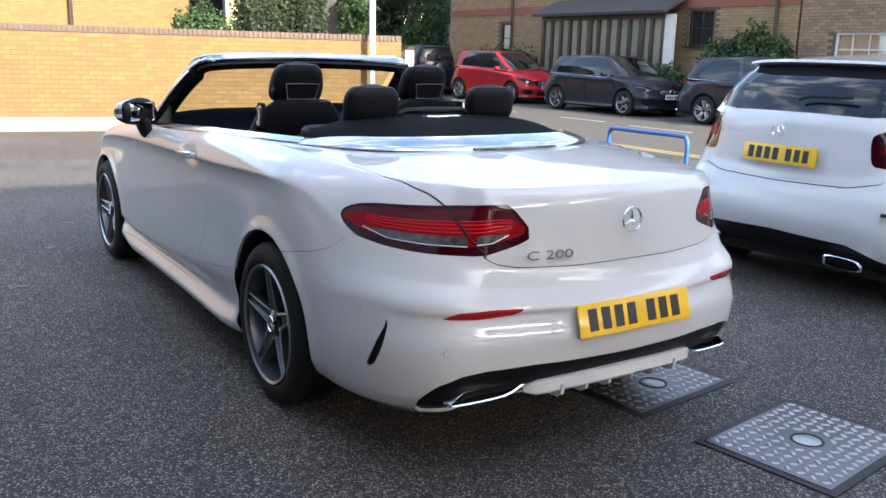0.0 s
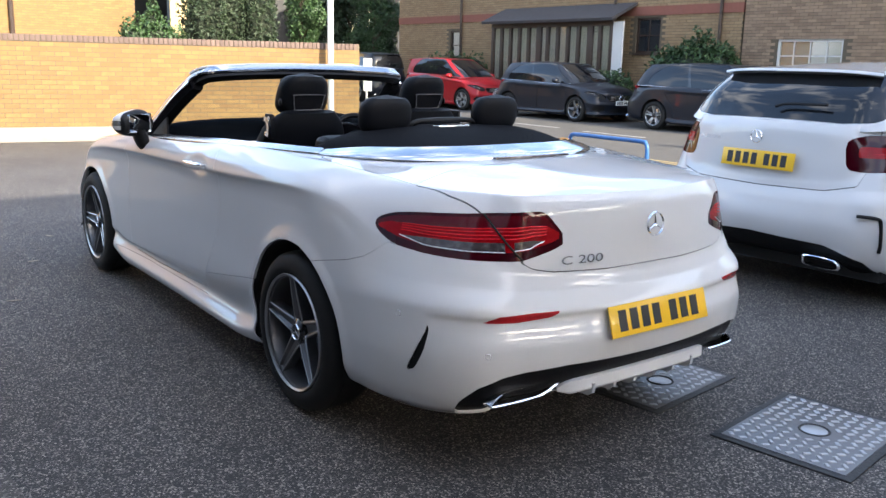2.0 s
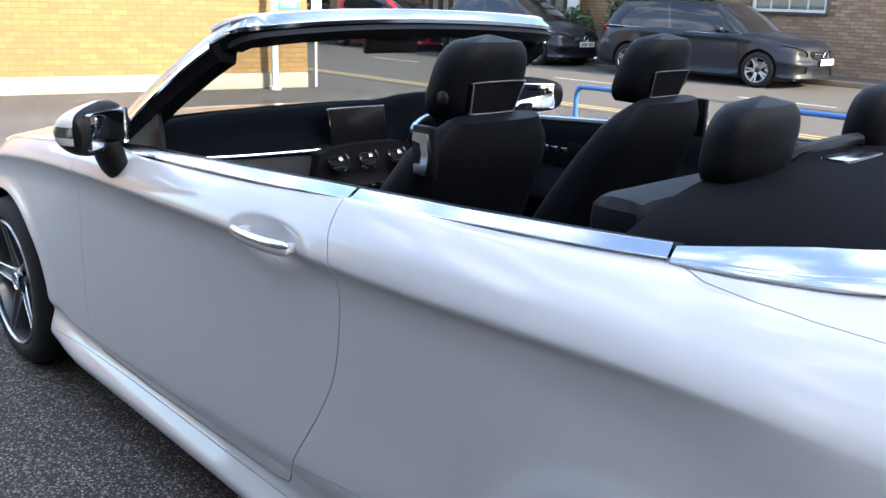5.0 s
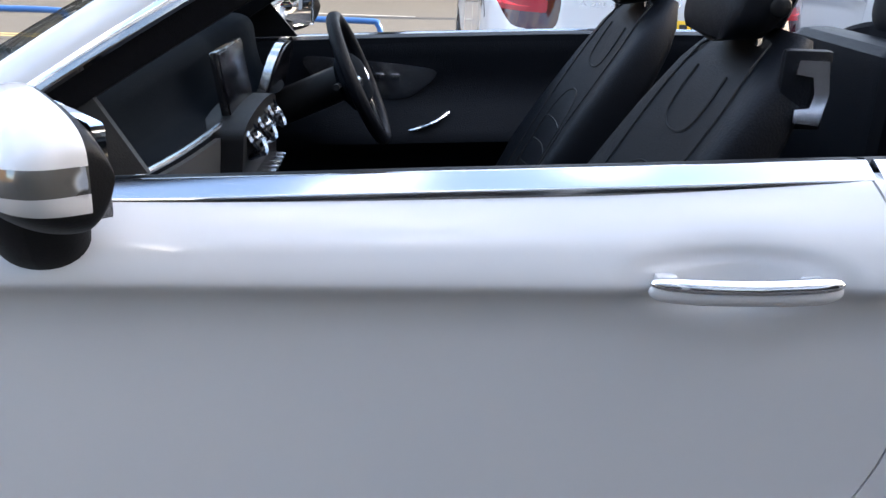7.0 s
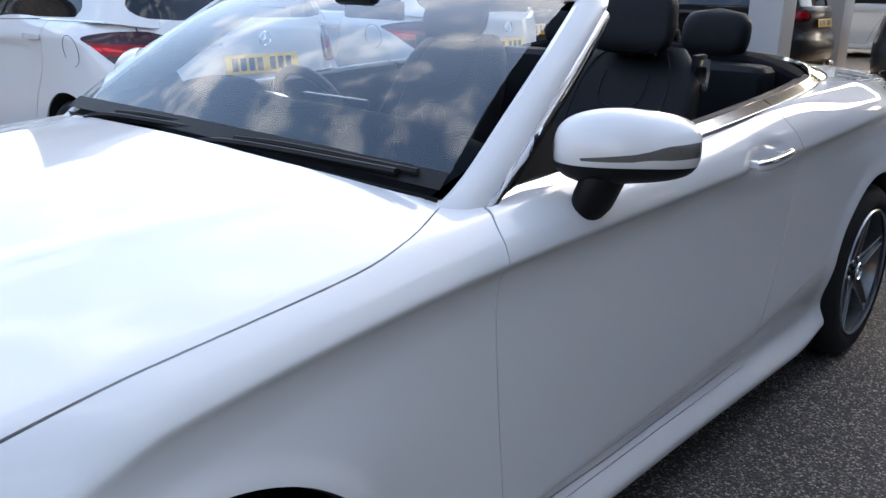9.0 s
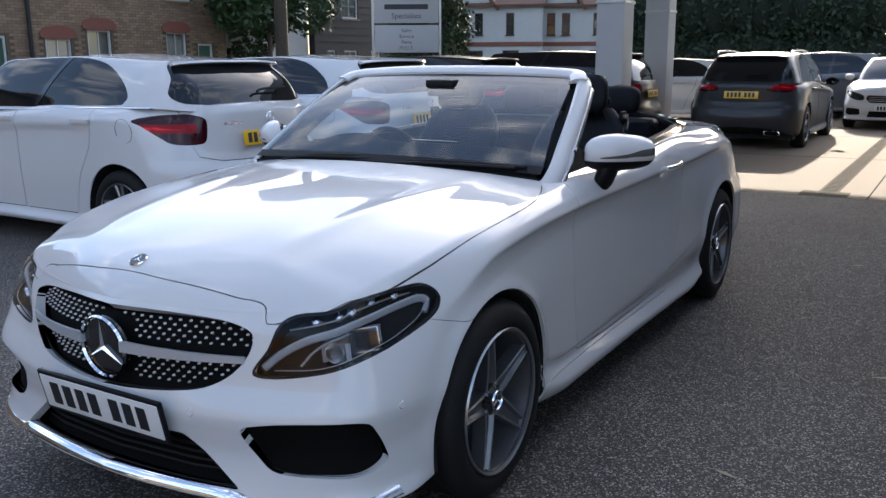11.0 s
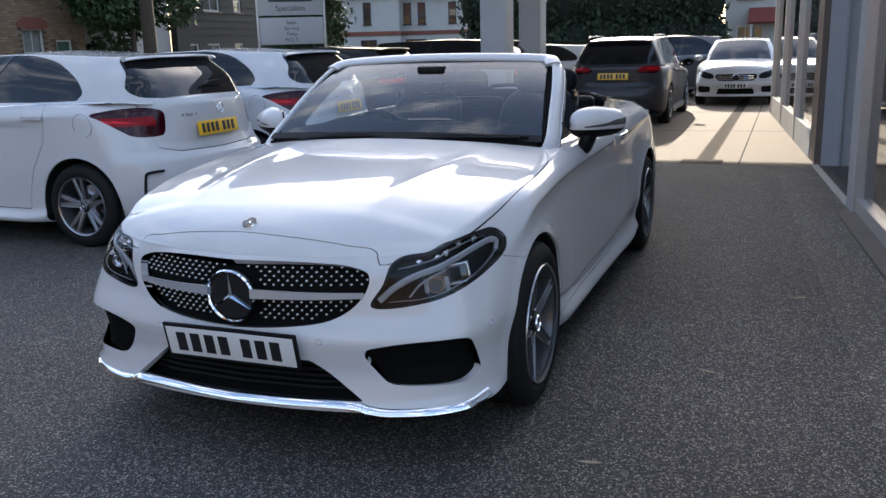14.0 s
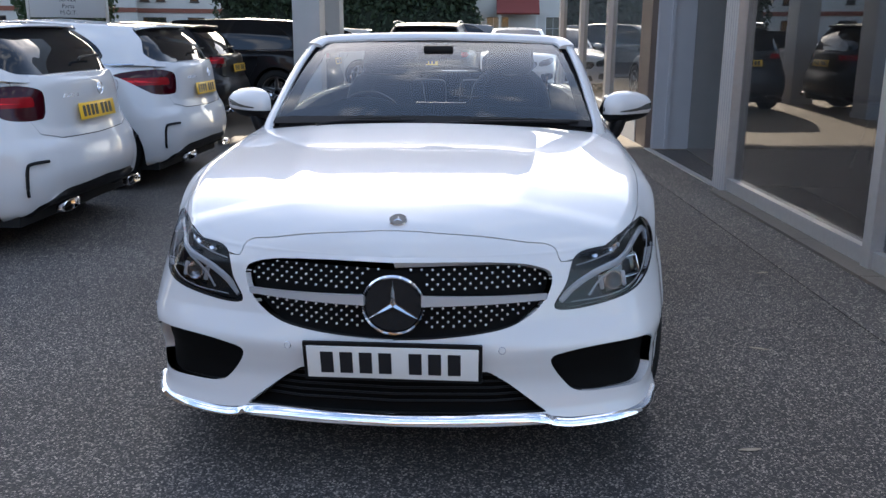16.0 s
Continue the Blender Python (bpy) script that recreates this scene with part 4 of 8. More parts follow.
    # ---- tail lamps
    tiers = ((.13, M_REDDARK, "lamp_band"), (.72, M_RED, "lamp_band"))
    high = lambda a: np.interp(a, [.42, .47, .53, .76, 1.06, 1.16, 1.21], [.87, .915, .926, .912, .897, .885, .860])
    down = lambda a: np.interp(a, [.42, .45, .545, .613, .81, .986, 1.10, 1.17, 1.21], [.84, .822, .792, .783, .784, .793, .810, .832, .848])
    gap_line = catmull([(.75, .925), (.70, .888), (.654, .85), (.61, .811), (.567, .774)], 10)
    for sg, q in ((-1, tail.mirrored()), (1, tail)):
        la = new("tail_lamp"); la.parent = car; la["label"] = "red tail lamp with a clear lower band"; la.empty_display_size = .05
        tube_part("lamp_gap", [on_skin(q, a_, z_, .0008) for a_, z_ in gap_line], .0034, M_SHADE, la, "", n=6)
        split = lambda z_: .567 + (z_ - .774) * 1.212
        lev = lambda a_, k_: down(a_) + (high(a_) - down(a_)) * k_
        for a0, a1, k0, k1, taper in ((1.10, .640, .13, .36, .25), (.602, .485, .16, .36, .5)):
            rows = []
            for t_ in np.linspace(0, 1, 19):
                a_ = a0 + (a1 - a0) * t_
                w_ = min(1, (t_ if a0 > 1 else 1 - t_) / taper + .04)
                rows.append([on_skin(q, a_, lev(a_, k0 + (k1 - k0) * (.5 + (u_ - .5) * w_)), .0016) for u_ in (0, .33, .67, 1)])
            v, f = grid_mesh(np.array(rows))
            part("clear_band", bm_np(v, f.tolist()), M_LAMPCLEAR, la, "clear reversing lamp band")
            tube_part("band_edge", [r_[0] for r_ in rows], .0016, M_PIN, la, "bright lower edge", n=5)
        for k_ in (.45, .54, .63, .71):
            for ends in ((1.10, split(lev(.66, k_)) + .012), (split(lev(.66, k_)) - .012, .475)):
                tube_part("light_guide", [on_skin(q, a_, lev(a_, k_), .0006) for a_ in np.linspace(*ends, 14)], .0013, M_REDLIGHT, la, "", n=5)
        inn, rimm = q.cut(sd_poly(lamp, q.a, Z(q)) - .0105)
        rimm.make("lamp_rim", M_REDDARK, la, "", .02)
        for level, m_, nm in tiers:
            inn, band = inn.cut((Z(inn) - down(inn.a)) / (high(inn.a) - down(inn.a)) - level)
            if len(band.f):
                band.make(nm, m_, la)
        inn.make("lamp_glass", M_REDTOP, la)

    # ---- head lamps
    for sg, q in ((-1, head.mirrored()), (1, head)):
        la = new("head_lamp"); la.parent = car; la["label"] = "clear head lamp with black housing"; la.empty_display_size = .05
        q.make("lens", M_LENS, la).visible_shadow = False
        back = q.shifted(-.075)
        back.make("housing", M_PLASTIC, la)
        rv, rf, rn = q.rim(.076)
        np_part("housing_wall", rv, rf, M_PLASTIC, la, "", -rn)
        e0, _ = q.shifted(-.002).cut(.007 - sd_poly(hl, q.a, Z(q)))
        e0.make("lens_border", M_PLASTIC, la)
        # daytime light curve
        cur = catmull([(5.505, .588), (5.45, .632), (5.37, .672), (5.26, .700), (5.11, .724), (4.985, .744), (4.915, .752), (4.892, .738), (4.912, .712)], 8)
        tube_part("light_strip", [on_skin(q, a_, z_, -.020) for a_, z_ in cur], .0078, M_STRIPLIGHT, la, "pale grey daytime light strip", n=8, flat=1.5)
        brow = catmull([(5.44, .700), (5.30, .729), (5.16, .748), (5.02, .765), (4.93, .772)], 8)
        tube_part("brow_trim", [on_skin(q, a_, z_, -.026) for a_, z_ in brow], .0022, M_STRIPLIGHT, la, "", n=6)
        rib = catmull([(5.40, .600), (5.36, .640), (5.30, .672), (5.20, .694)], 6)
        tube_part("inner_bezel", [on_skin(q, a_, z_, -.034) for a_, z_ in rib], .0034, M_STRIPLIGHT, la, "", n=6)
        for a_, z_, lit in ((5.29, .642, True), (5.13, .672, False)):
            i = np.argmin((q.a - a_) ** 2 + (Z(q) - z_) ** 2)
            c = q.v[i] - q.n[i] * .042
            nrm = Vector(q.n[i]); nrm = (nrm + Vector((0, 1.4, 0))).normalized()
            m = Matrix.Translation(c) @ nrm.to_track_quat("X", "Z").to_matrix().to_4x4() @ pose(0, 0, 0, sg * -10, 0, 0)
            w_, h_ = (.034, .036) if lit else (.044, .034)
            part("lamp_chamber", lay(bm_box((-.030, -w_ - .006, -h_ - .006), (-.012, w_ + .006, h_ + .006), .006), m), M_BLACKGLOSS, la)
            if lit:
                v, f = lathe([(.010, -.014), (.018, -.010), (.024, -.003), (.0265, .004), (.0285, .004), (.0285, -.012)], 18)
                part("reflector_bowl", lay(bm_np(v, f), m), M_SATIN, la, "round bright reflector bowl")
                v, f = lathe([(0, .006), (.006, .004), (.010, -.002), (.011, -.013)], 14)
                part("bulb_cap", lay(bm_np(v, f), m), M_BLACKGLOSS, la)
                for s_ in (-1, 1):
                    part("reflector_wing", lay(bm_box((-.014, s_ * .037 - .007, -h_ * .7), (-.006, s_ * .037 + .007, h_ * .6), .003), m), M_STRIPLIGHT, la)
            else:
                for y0, y1, z0, z1 in ((-w_, w_, h_ - .004, h_), (-w_, w_, -h_, -h_ + .004), (-w_, -w_ + .004, -h_, h_), (w_ - .004, w_, -h_, h_)):
                    part("lamp_frame", lay(bm_box((-.014, y0, z0), (-.002, y1, z1), .001), m), M_SATIN, la)
                part("projector_lens", lay(bm_box((-.016, -w_ * .55, -h_ * .7), (-.004, w_ * .35, h_ * .7), .005), m), M_SCREEN, la)
        for a_, z_ in ((5.36, .728), (5.27, .742), (5.17, .753), (5.07, .764), (4.98, .772)):
            i = np.argmin((q.a - a_) ** 2 + (Z(q) - z_) ** 2)
            v, f = lathe([(0, .008), (.012, .005), (.016, -.004)], 14)
            c = q.v[i] - q.n[i] * .03
            part("indicator_cell", lay(bm_np(v, f), Matrix.Translation(c) @ Vector(q.n[i]).to_track_quat("X", "Z").to_matrix().to_4x4()), M_SATIN, la)
        lo = catmull([(5.47, .584), (5.34, .597), (5.20, .628), (5.05, .664), (4.95, .700), (4.90, .735)], 8)
        tube_part("trim_line", [on_skin(q, a_, z_, -.012) for a_, z_ in lo], .0013, M_STRIPLIGHT, la, "", n=6)

    # ---- grille with pins, bar and emblem
    gg = new("grille"); gg.parent = car; gg["label"] = "black grille with chrome pins and one bright bar"; gg.empty_display_size = .05
    gb = grille.both().shifted(-.045)
    gb.make("grille_back", M_GRILLE, gg)
    rv, rf, rn = grille.both().rim(.046)
    np_part("grille_surround", rv, rf, M_GRILLE, gg, "", -rn)
    bar_pts = []
    surf = grille.both()
    def on_grille(x, z, out):
        i = np.argmin((X(surf) - x) ** 2 + (Z(surf) - z) ** 2)
        return surf.v[i] + surf.n[i] * out
    pin_v, pin_f = lathe([(.0, .0050), (.0029, .0040), (.0039, -.003)], 8)
    pin_me = None
    for row in range(15):
        z = .506 + row * .0146
        nx = 29
        for k in range(nx):
            x = -.46 + (k + .5 * (row % 2)) * .92 / (nx - 1)
            if sd_poly(grp, np.array([x]), np.array([z]))[0] < .012 or abs(z - .607) < .021 or math.hypot(x, z - .595) < .112:
                continue
            p = (x, 2.196 - .50 * x * x - .22 * max(z - .60, 0), z)
            if pin_me is None:
                ob = np_part("grille_pin", pin_v, pin_f, M_PIN, gg)
                pin_me = ob.data
            else:
                ob = new("grille_pin", pin_me); ob.parent = gg
            ob.matrix_basis = Matrix.Translation(p) @ Vector((0, 1, .1)).to_track_quat("X", "Z").to_matrix().to_4x4()
    for sg in (-1, 1):
        xs = np.linspace(.085, .462, 14) * sg
        pts = np.array([(x, 2.222 - .50 * x * x, .607 + .010 * (1 - abs(x) / .46)) for x in xs])
        sec = [(-.014, -.013), (.010, -.014), (.017, -.010), (-.003, .012), (-.014, .013)]
        v, f = sweep(pts if sg > 0 else pts[::-1], sec, scale=np.interp(np.arange(14), [0, 13], [1.25, .75]) if sg > 0 else np.interp(np.arange(14), [0, 13], [.75, 1.25]))
        np_part("grille_bar", v, f, M_BAR, gg, "satin silver grille bar")
    em = new("emblem"); em.parent = gg; em.matrix_basis = Matrix.Translation((0, 2.222, .597)) @ pose(0, 0, 0, 0, 0, 90) @ pose(0, 0, 0, 0, 4, 0)
    v, f = lathe([(0, -.004), (.085, -.004), (.090, -.02)], 48)
    np_part("emblem_disc", v, f, M_BLACKGLOSS, em)
    part("emblem_ring", ring_bm(.097, .008, 56, .008), M_CHROME, em)
    part("emblem_star", lay(star_bm(.088, .009, .10), pose(.002, 0, 0)), M_CHROME, em)

    # ---- front lower parts
    for q, nm in ((mouth_s.both(), "lower_mouth"), (intake_s, "air_intake"), (intake_s.mirrored(), "air_intake")):
        dp = .06 if nm == "lower_mouth" else .030
        q.shifted(-dp).make(nm, M_GRILLE, bf, "black mesh air intake")
        rv, rf, rn = q.rim(dp + .002)
        np_part("intake_wall", rv, rf, M_GRILLE, bf, "", -rn)
    for k in range(5):
        z = .275 + k * .022
        xs = np.linspace(-.42 + k * .025, .42 - k * .025, 21)
        ys = np.interp(np.abs(xs), [0, .3, .45], [2.19, 2.17, 2.13])
        tube_part("intake_slat", np.stack([xs, ys, np.full(21, z)], 1), .004, M_PLASTIC, bf, n=6)
    # chrome lip along the chin
    chin = catmull([(-.845, 1.93, .236), (-.80, 2.035, .222), (-.70, 2.115, .216), (-.57, 2.168, .214), (-.50, 2.188, .222), (-.44, 2.205, .238), (-.2, 2.238, .240), (0, 2.25, .238)], 6)
    chin = np.concatenate([chin, (chin * (-1, 1, 1))[::-1][1:]])
    sec = [(-.012, -.012), (.006, -.014), (.013, -.009), (.011, -.003), (.000, .011), (-.010, .014)]
    v, f = sweep(chin[::-1], sec)
    np_part("chin_trim", v, f, M_CHROME, bf, "chrome chin trim")
    np_plate = number_plate(car, Matrix.Translation((0, 2.252, .424)) @ pose(0, 0, 0, 0, 0, 180) @ pose(0, 0, 0, 12, 0, 0), M_PLATEW, black_frame=True)
    for x, y, z in ((.33, 2.219, .456), (.85, 1.922, .489)):
        for sg in (-1, 1):
            i = np.argmin(np.abs(cab_skin.v - (x, y, z)).sum(1))
            m = Matrix.Translation(cab_skin.v[i] * (sg, 1, 1)) @ Vector(cab_skin.n[i] * (sg, 1, 1)).to_track_quat("X", "Z").to_matrix().to_4x4()
            part("parking_sensor", lay(ring_bm(.0115, .0022, 20, .0012), m), M_SATIN, bf)
            v, f = lathe([(0, .001), (.009, .001), (.0095, -.002)], 16)
            part("parking_sensor", lay(bm_np(v, f), m), M_WHITE, bf)
    m = Matrix.Translation((0, 2.073, .8275)) @ Vector((0, .42, .9)).to_track_quat("X", "Z").to_matrix().to_4x4()
    v, f = lathe([(0, .003), (.024, .003), (.028, -.001)], 32)
    part("bonnet_badge", lay(bm_np(v, f), m), M_BLACKGLOSS, car, "round dark badge")
    part("bonnet_badge", lay(ring_bm(.029, .004, 32, .004), m), M_CHROME, car, "chrome badge ring")
    part("bonnet_badge", lay(star_bm(.018, .002), m @ pose(.0035, 0, 0)), M_CHROME, car, "chrome badge star")

    # ---- rear lower parts
    diff_s.both().shifted(-.012).make("diffuser", M_PLASTIC, br, "black lower rear panel", )
    rv, rf, rn = diff_s.both().rim(.013)
    np_part("diffuser_edge", rv, rf, M_WHITE, br, "", rn)
    for q in (refl_s, refl_s.mirrored()):
        q.make("reflector", M_REFLEX, br, "red reflector strip", .006)
    for q in (vent_s, vent_s.mirrored()):
        q.shifted(-.007).make("side_vent", M_PLASTIC, br, "black vent slot")
        rv, rf, rn = q.rim(.009)
        np_part("vent_wall", rv, rf, M_PLASTIC, br, "", -rn)
    # white lower blade with fins
    blade = catmull([(-.40, -2.44, .312), (-.35, -2.462, .322), (-.28, -2.476, .327), (-.14, -2.488, .331), (0, -2.492, .332), (.14, -2.488, .331), (.28, -2.476, .327), (.35, -2.462, .322), (.40, -2.44, .312)], 6)
    v, f = sweep(blade, [(-.03, -.028), (.004, -.027), (.011, -.018), (.007, .020), (-.03, .026)], scale=np.interp(np.linspace(-1, 1, len(blade)), [-1, -.8, .8, 1], [.3, 1, 1, .3]))
    np_part("diffuser_blade", v, f, M_WHITE, br, "white diffuser blade")
    for x in (-.27, -.162, -.054, .054, .162, .27):
        v, f = extrude_poly([(-2.497, .325), (-2.49, .288), (-2.47, .274), (-2.38, .268), (-2.38, .32)], .013, lambda u, w, t, x=x: (x - .0065 + t, u, w))
        part("diffuser_fin", bm_np(v, f), M_WHITE, br)
    for sg in (-1, 1):
        o = catmull([(-.158, -.034), (-.128, .006), (-.09, .022), (.0, .030), (.120, .037), (.132, .030), (.10, .004), (.055, -.022), (.0, -.032), (-.10, -.038)], 4, True)
        step = np.roll(o, -1, 0) - np.roll(o, 1, 0)
        step /= np.linalg.norm(step, axis=1, keepdims=True)
        nrm = np.stack([-step[:, 1], step[:, 0]], 1)
        if (nrm * (o - o.mean(0))).sum() > 0:
            nrm = -nrm
        tail_at = lambda p, y: [(sg * (.505 - u), y - (u + .15) * .15, .318 + w * .85) for u, w in p]
        rings = [tail_at(o, -2.36), tail_at(o, -2.395), tail_at(o + nrm * .003, -2.399), tail_at(o + nrm * .0075, -2.395), tail_at(o + nrm * .009, -2.33)]
        g = np.array(rings); g = np.concatenate([g, g[:, :1]], 1)
        v, f = grid_mesh(g)
        np_part("exhaust_trim", v, f, M_CHROME, br, "chrome exhaust trim")
        np_part("exhaust_hole", np.array(tail_at(o + nrm * .008, -2.355)), [tuple(range(len(o)))], M_SHADE, br)
    number_plate(car, Matrix.Translation((0, -2.538, .553)) @ pose(0, 0, 0, -17, 0, 0), M_PLATEY)
    for sg in (-1, 1):
        for x, y, z in ((.69, -2.413, .475), (.834, -2.11, .575)):
            i = np.argmin(np.abs(cab_skin.v - (x, y, z)).sum(1))
            m = Matrix.Translation(cab_skin.v[i] * (sg, 1, 1)) @ Vector(cab_skin.n[i] * (sg, 1, 1)).to_track_quat("X", "Z").to_matrix().to_4x4()
            part("parking_sensor", lay(ring_bm(.0115, .0022, 20, .0012), m), M_SATIN, br)
            v, f = lathe([(0, .001), (.009, .001), (.0095, -.002)], 16)
            part("parking_sensor", lay(bm_np(v, f), m), M_WHITE, br)
    m = Matrix.Translation((0, -2.487, .868)) @ pose(0, 0, 0, 0, 0, -90) @ pose(0, 0, 0, 0, -4, 0)
    part("boot_emblem", lay(ring_bm(.045, .0065, 48, .006), m), M_CHROME, car, "chrome emblem ring")
    part("boot_emblem", lay(star_bm(.041, .006), m), M_CHROME, car, "chrome emblem star")
    bm = text_bm("C 200", .058, .002)
    lay(bm, Matrix.Translation((-.325, -2.4525, .757)) @ pose(0, 0, 0, 0, 0, -8) @ pose(0, 0, 0, 90, 0, 0) @ Matrix.Diagonal((1.25, .72, 1, 1)))
    part("model_badge", bm, M_CHROME, car, "chrome model lettering", 60)
    # brake light slot in the deck
    return car, doors, well, edge


cab, cab_doors, cab_well, cab_edge = cab_parts()
for sy in (1.42, -1.42):
    for sg in (-1, 1):
        wheel(cab, (sg * .790, sy, .330), sg, r=.330, turn=.25 if sy > 0 else .05, rim=.240)


def belt_z(y):
    return np.interp(y, [-1.8, -1.28, -.95, -.45, 0, .4, .62, .7], [1.048, 1.036, 1.030, 1.014, .990, .966, .950, .944])


def cab_upper(car):
    e = cab_edge
    # windscreen
    u, t = np.meshgrid(np.linspace(-1, 1, 33), np.linspace(0, 1, 17), indexing="ij")
    x = u * (.725 - .130 * t)
    y = (.815 - .042 * u**2) * (1 - t) + (.200 - .045 * u**2) * t + .02 * np.sin(np.pi * t)
    z = (.995 - .015 * u**2) * (1 - t) + (1.352 - .017 * u**2) * t + .022 * np.sin(np.pi * t)
    g = np.stack([x, y, z], -1)
    v, f = grid_mesh(g)
    np_part("windscreen", v, f, M_CARGLASS, car, "clear windscreen").visible_shadow = False
    # dark band round the glass
    for sel in ((u[:, 0] < -.95), (u[:, 0] > .95)):
        v, f = grid_mesh(g[sel] + (0, -.004, -.004))
        np_part("glass_border", v, f, M_PLASTIC, car)
    v, f = grid_mesh(g[:, :2] + (0, .002, .003))
    np_part("glass_border", v, f, M_PLASTIC, car)
    # frame: pillars and header, white outside, black inside
    half = [(-.728, .795, .945), (-.735, .715, 1.000), (-.712, .565, 1.100), (-.686, .412, 1.200), (-.652, .262, 1.292), (-.622, .178, 1.337), (-.565, .140, 1.352), (-.40, .156, 1.362), (-.2, .176, 1.368), (0, .185, 1.370)]
    half = catmull(half, 6)
    path = np.concatenate([half, (half * (-1, 1, 1))[::-1][1:]])
    up = (0, .52, .854)
    n = len(path)
    wide = np.interp(np.arange(n), [0, n * .2, n * .32, n * .5, n * .68, n * .8, n - 1], [1.0, 1.05, .85, .8, .85, 1.05, 1.0])
    h0, h1 = int(n * .255), int(n * .745)
    top_sec = [(-.045, -.004), (-.040, .008), (-.015, .014), (.018, .012), (.036, .004), (.038, -.006), (0, -.010)]
    v, f = sweep(path[h0:h1 + 1], top_sec, up, scale=wide[h0:h1 + 1])
    np_part("header_panel", v, f, M_WHITE, car)
    pil_sec = [(-.008, -.010), (-.007, .000), (.006, .004), (.024, -.004), (.039, -.019), (.048, -.036), (.048, -.042), (.038, -.042), (.010, -.018)]
    strip_sec = [(.040, -.038), (.0495, -.0385), (.0555, -.046), (.0565, -.057), (.050, -.061), (.040, -.052)]
    for cut in (slice(0, h0 + 5), slice(h1 - 4, n)):
        v, f = sweep(path[cut], pil_sec, up)
        np_part("windscreen_pillar", v, f, M_WHITE, car)
        q = path[cut]
        q = q[3:-4] if cut.start == 0 else q[4:-3]
        v, f = sweep(q, strip_sec, up)
        np_part("pillar_trim", v, f, M_CHROME, car, "chrome strip along the pillar")
    lin_sec = [(-.020, -.012), (.026, -.024), (.046, -.058), (.034, -.094), (-.028, -.094), (-.048, -.050)]
    v, f = sweep(path[5:-5], lin_sec, up, scale=np.where((np.arange(n) > h0) & (np.arange(n) < h1), .74, 1.0)[5:-5])
    np_part("frame_lining", v, f, M_FABRIC, car, "black lining inside the windscreen frame")
    seal = path + np.array([0, -.050, -.045])
    k0, k1 = int(n * .26), int(n * .74)
    v, f = sweep(seal[k0:k1], [(-.03, -.012), (-.028, .006), (.02, .008), (.024, -.010)], up)
    np_part("header_seal", v, f, M_PLASTIC, car, "black rubber header seal")
    v, f = sweep((path + np.array([0, -.024, .013]))[k0:k1], [(-.006, -.004), (-.003, .003), (.0, .0035), (.040, -.022), (.043, -.025), (.042, -.036), (-.004, -.030)], (0, 0, 1))
    np_part("header_trim", v, f, M_TRIM, car, "bright metal band along the header")
    for sg in (-1, 1):
        v, f = extrude_poly([(.64, .965), (.36, .985), (.445, 1.095), (.52, 1.055)], .012, lambda a, b, c, sg=sg: (sg * (.765 - c - (b - .95) * .28), a, b))
        part("mirror_sail", bm_np(v, f), M_PLASTIC, car, "black triangular corner panel")
    # scuttle and wipers
    a = g[:, 0] + (0, .004, -.012)
    bb = np.stack([np.linspace(-.690, .690, 33), np.interp(np.abs(np.linspace(-.690, .690, 33)), [0, .28, .516, .667, .70], [.860, .857, .822, .785, .765]), np.full(33, 0)], 1)
    bb[:, 2] = np.interp(np.abs(bb[:, 0]), [0, .4, .70], [.985, .975, .962])
    v, f = grid_mesh(np.stack([a, (a + bb) / 2 - (0, 0, .03), bb - (0, 0, .012)], 1))
    np_part("scuttle_panel", v, f, M_PLASTIC, car, "black scuttle panel")
    for x0, x1, dz in ((.50, -.10, 0), (-.02, -.62, .004)):
        p = catmull([(x0, .825, .985), (x0 - .10, .822, .998), ((x0 + x1) / 2, .812, 1.004), (x1, .782, 1.002)], 6)
        tube_part("wiper_arm", p, .008, M_PLASTIC, car, "black wiper arm", n=6)
        q = catmull([(x0 - .12, .808, 1.006), ((x0 + x1) / 2, .795, 1.012), (x1 - .04, .765, 1.006)], 6)
        tube_part("wiper_blade", q, .007, M_RUBBER, car, "black wiper blade", n=6)
        v, f = lathe([(.0, .03), (.016, .028), (.02, 0)], 12, "z")
        np_part("wiper_pivot", v + (x0, .825, .958), f, M_PLASTIC, car)
    # belt trims
    for sg in (-1, 1):
        for y0, y1 in ((.694, -.572), (-.582, -1.268)):
            ys = np.linspace(y0, y1, 26)
            order = np.argsort(-e[:, 1])
            xs = np.interp(-ys, -e[order, 1], e[order, 0]) + .004
            xs[ys > .6] = np.interp(ys[ys > .6], [.6, .70], [.768, .790])
            p = np.stack([sg * xs, ys, belt_z(ys) + .004], 1)
            sc = np.interp(np.arange(26), [0, 2, 25], [.35, 1, 1]) if y0 > 0 else np.ones(26)
            v, f = sweep(p, [(-.020 * -sg, -.013), (-.017 * -sg, .004), (-.013 * -sg, .0125), (-.008 * -sg, .013), (-.0065 * -sg, .0122), (.0195 * -sg, -.0036), (.021 * -sg, -.0045), (.0225 * -sg, -.0075), (.021 * -sg, -.016), (.0, -.018)], scale=sc)
            np_part("belt_trim", v, f, M_TRIM, car, "polished chrome belt trim")
            q = p + np.array([-sg * .036, 0, -.004])
            v, f = sweep(q[3:] if y0 > 0 else q, [(-.024, -.02), (-.024, .008), (0, .013), (.024, .006), (.024, -.06), (-.024, -.06)])
            np_part("door_top_pad", v, f, M_LEATHER, car, "black padded ledge inside the belt")
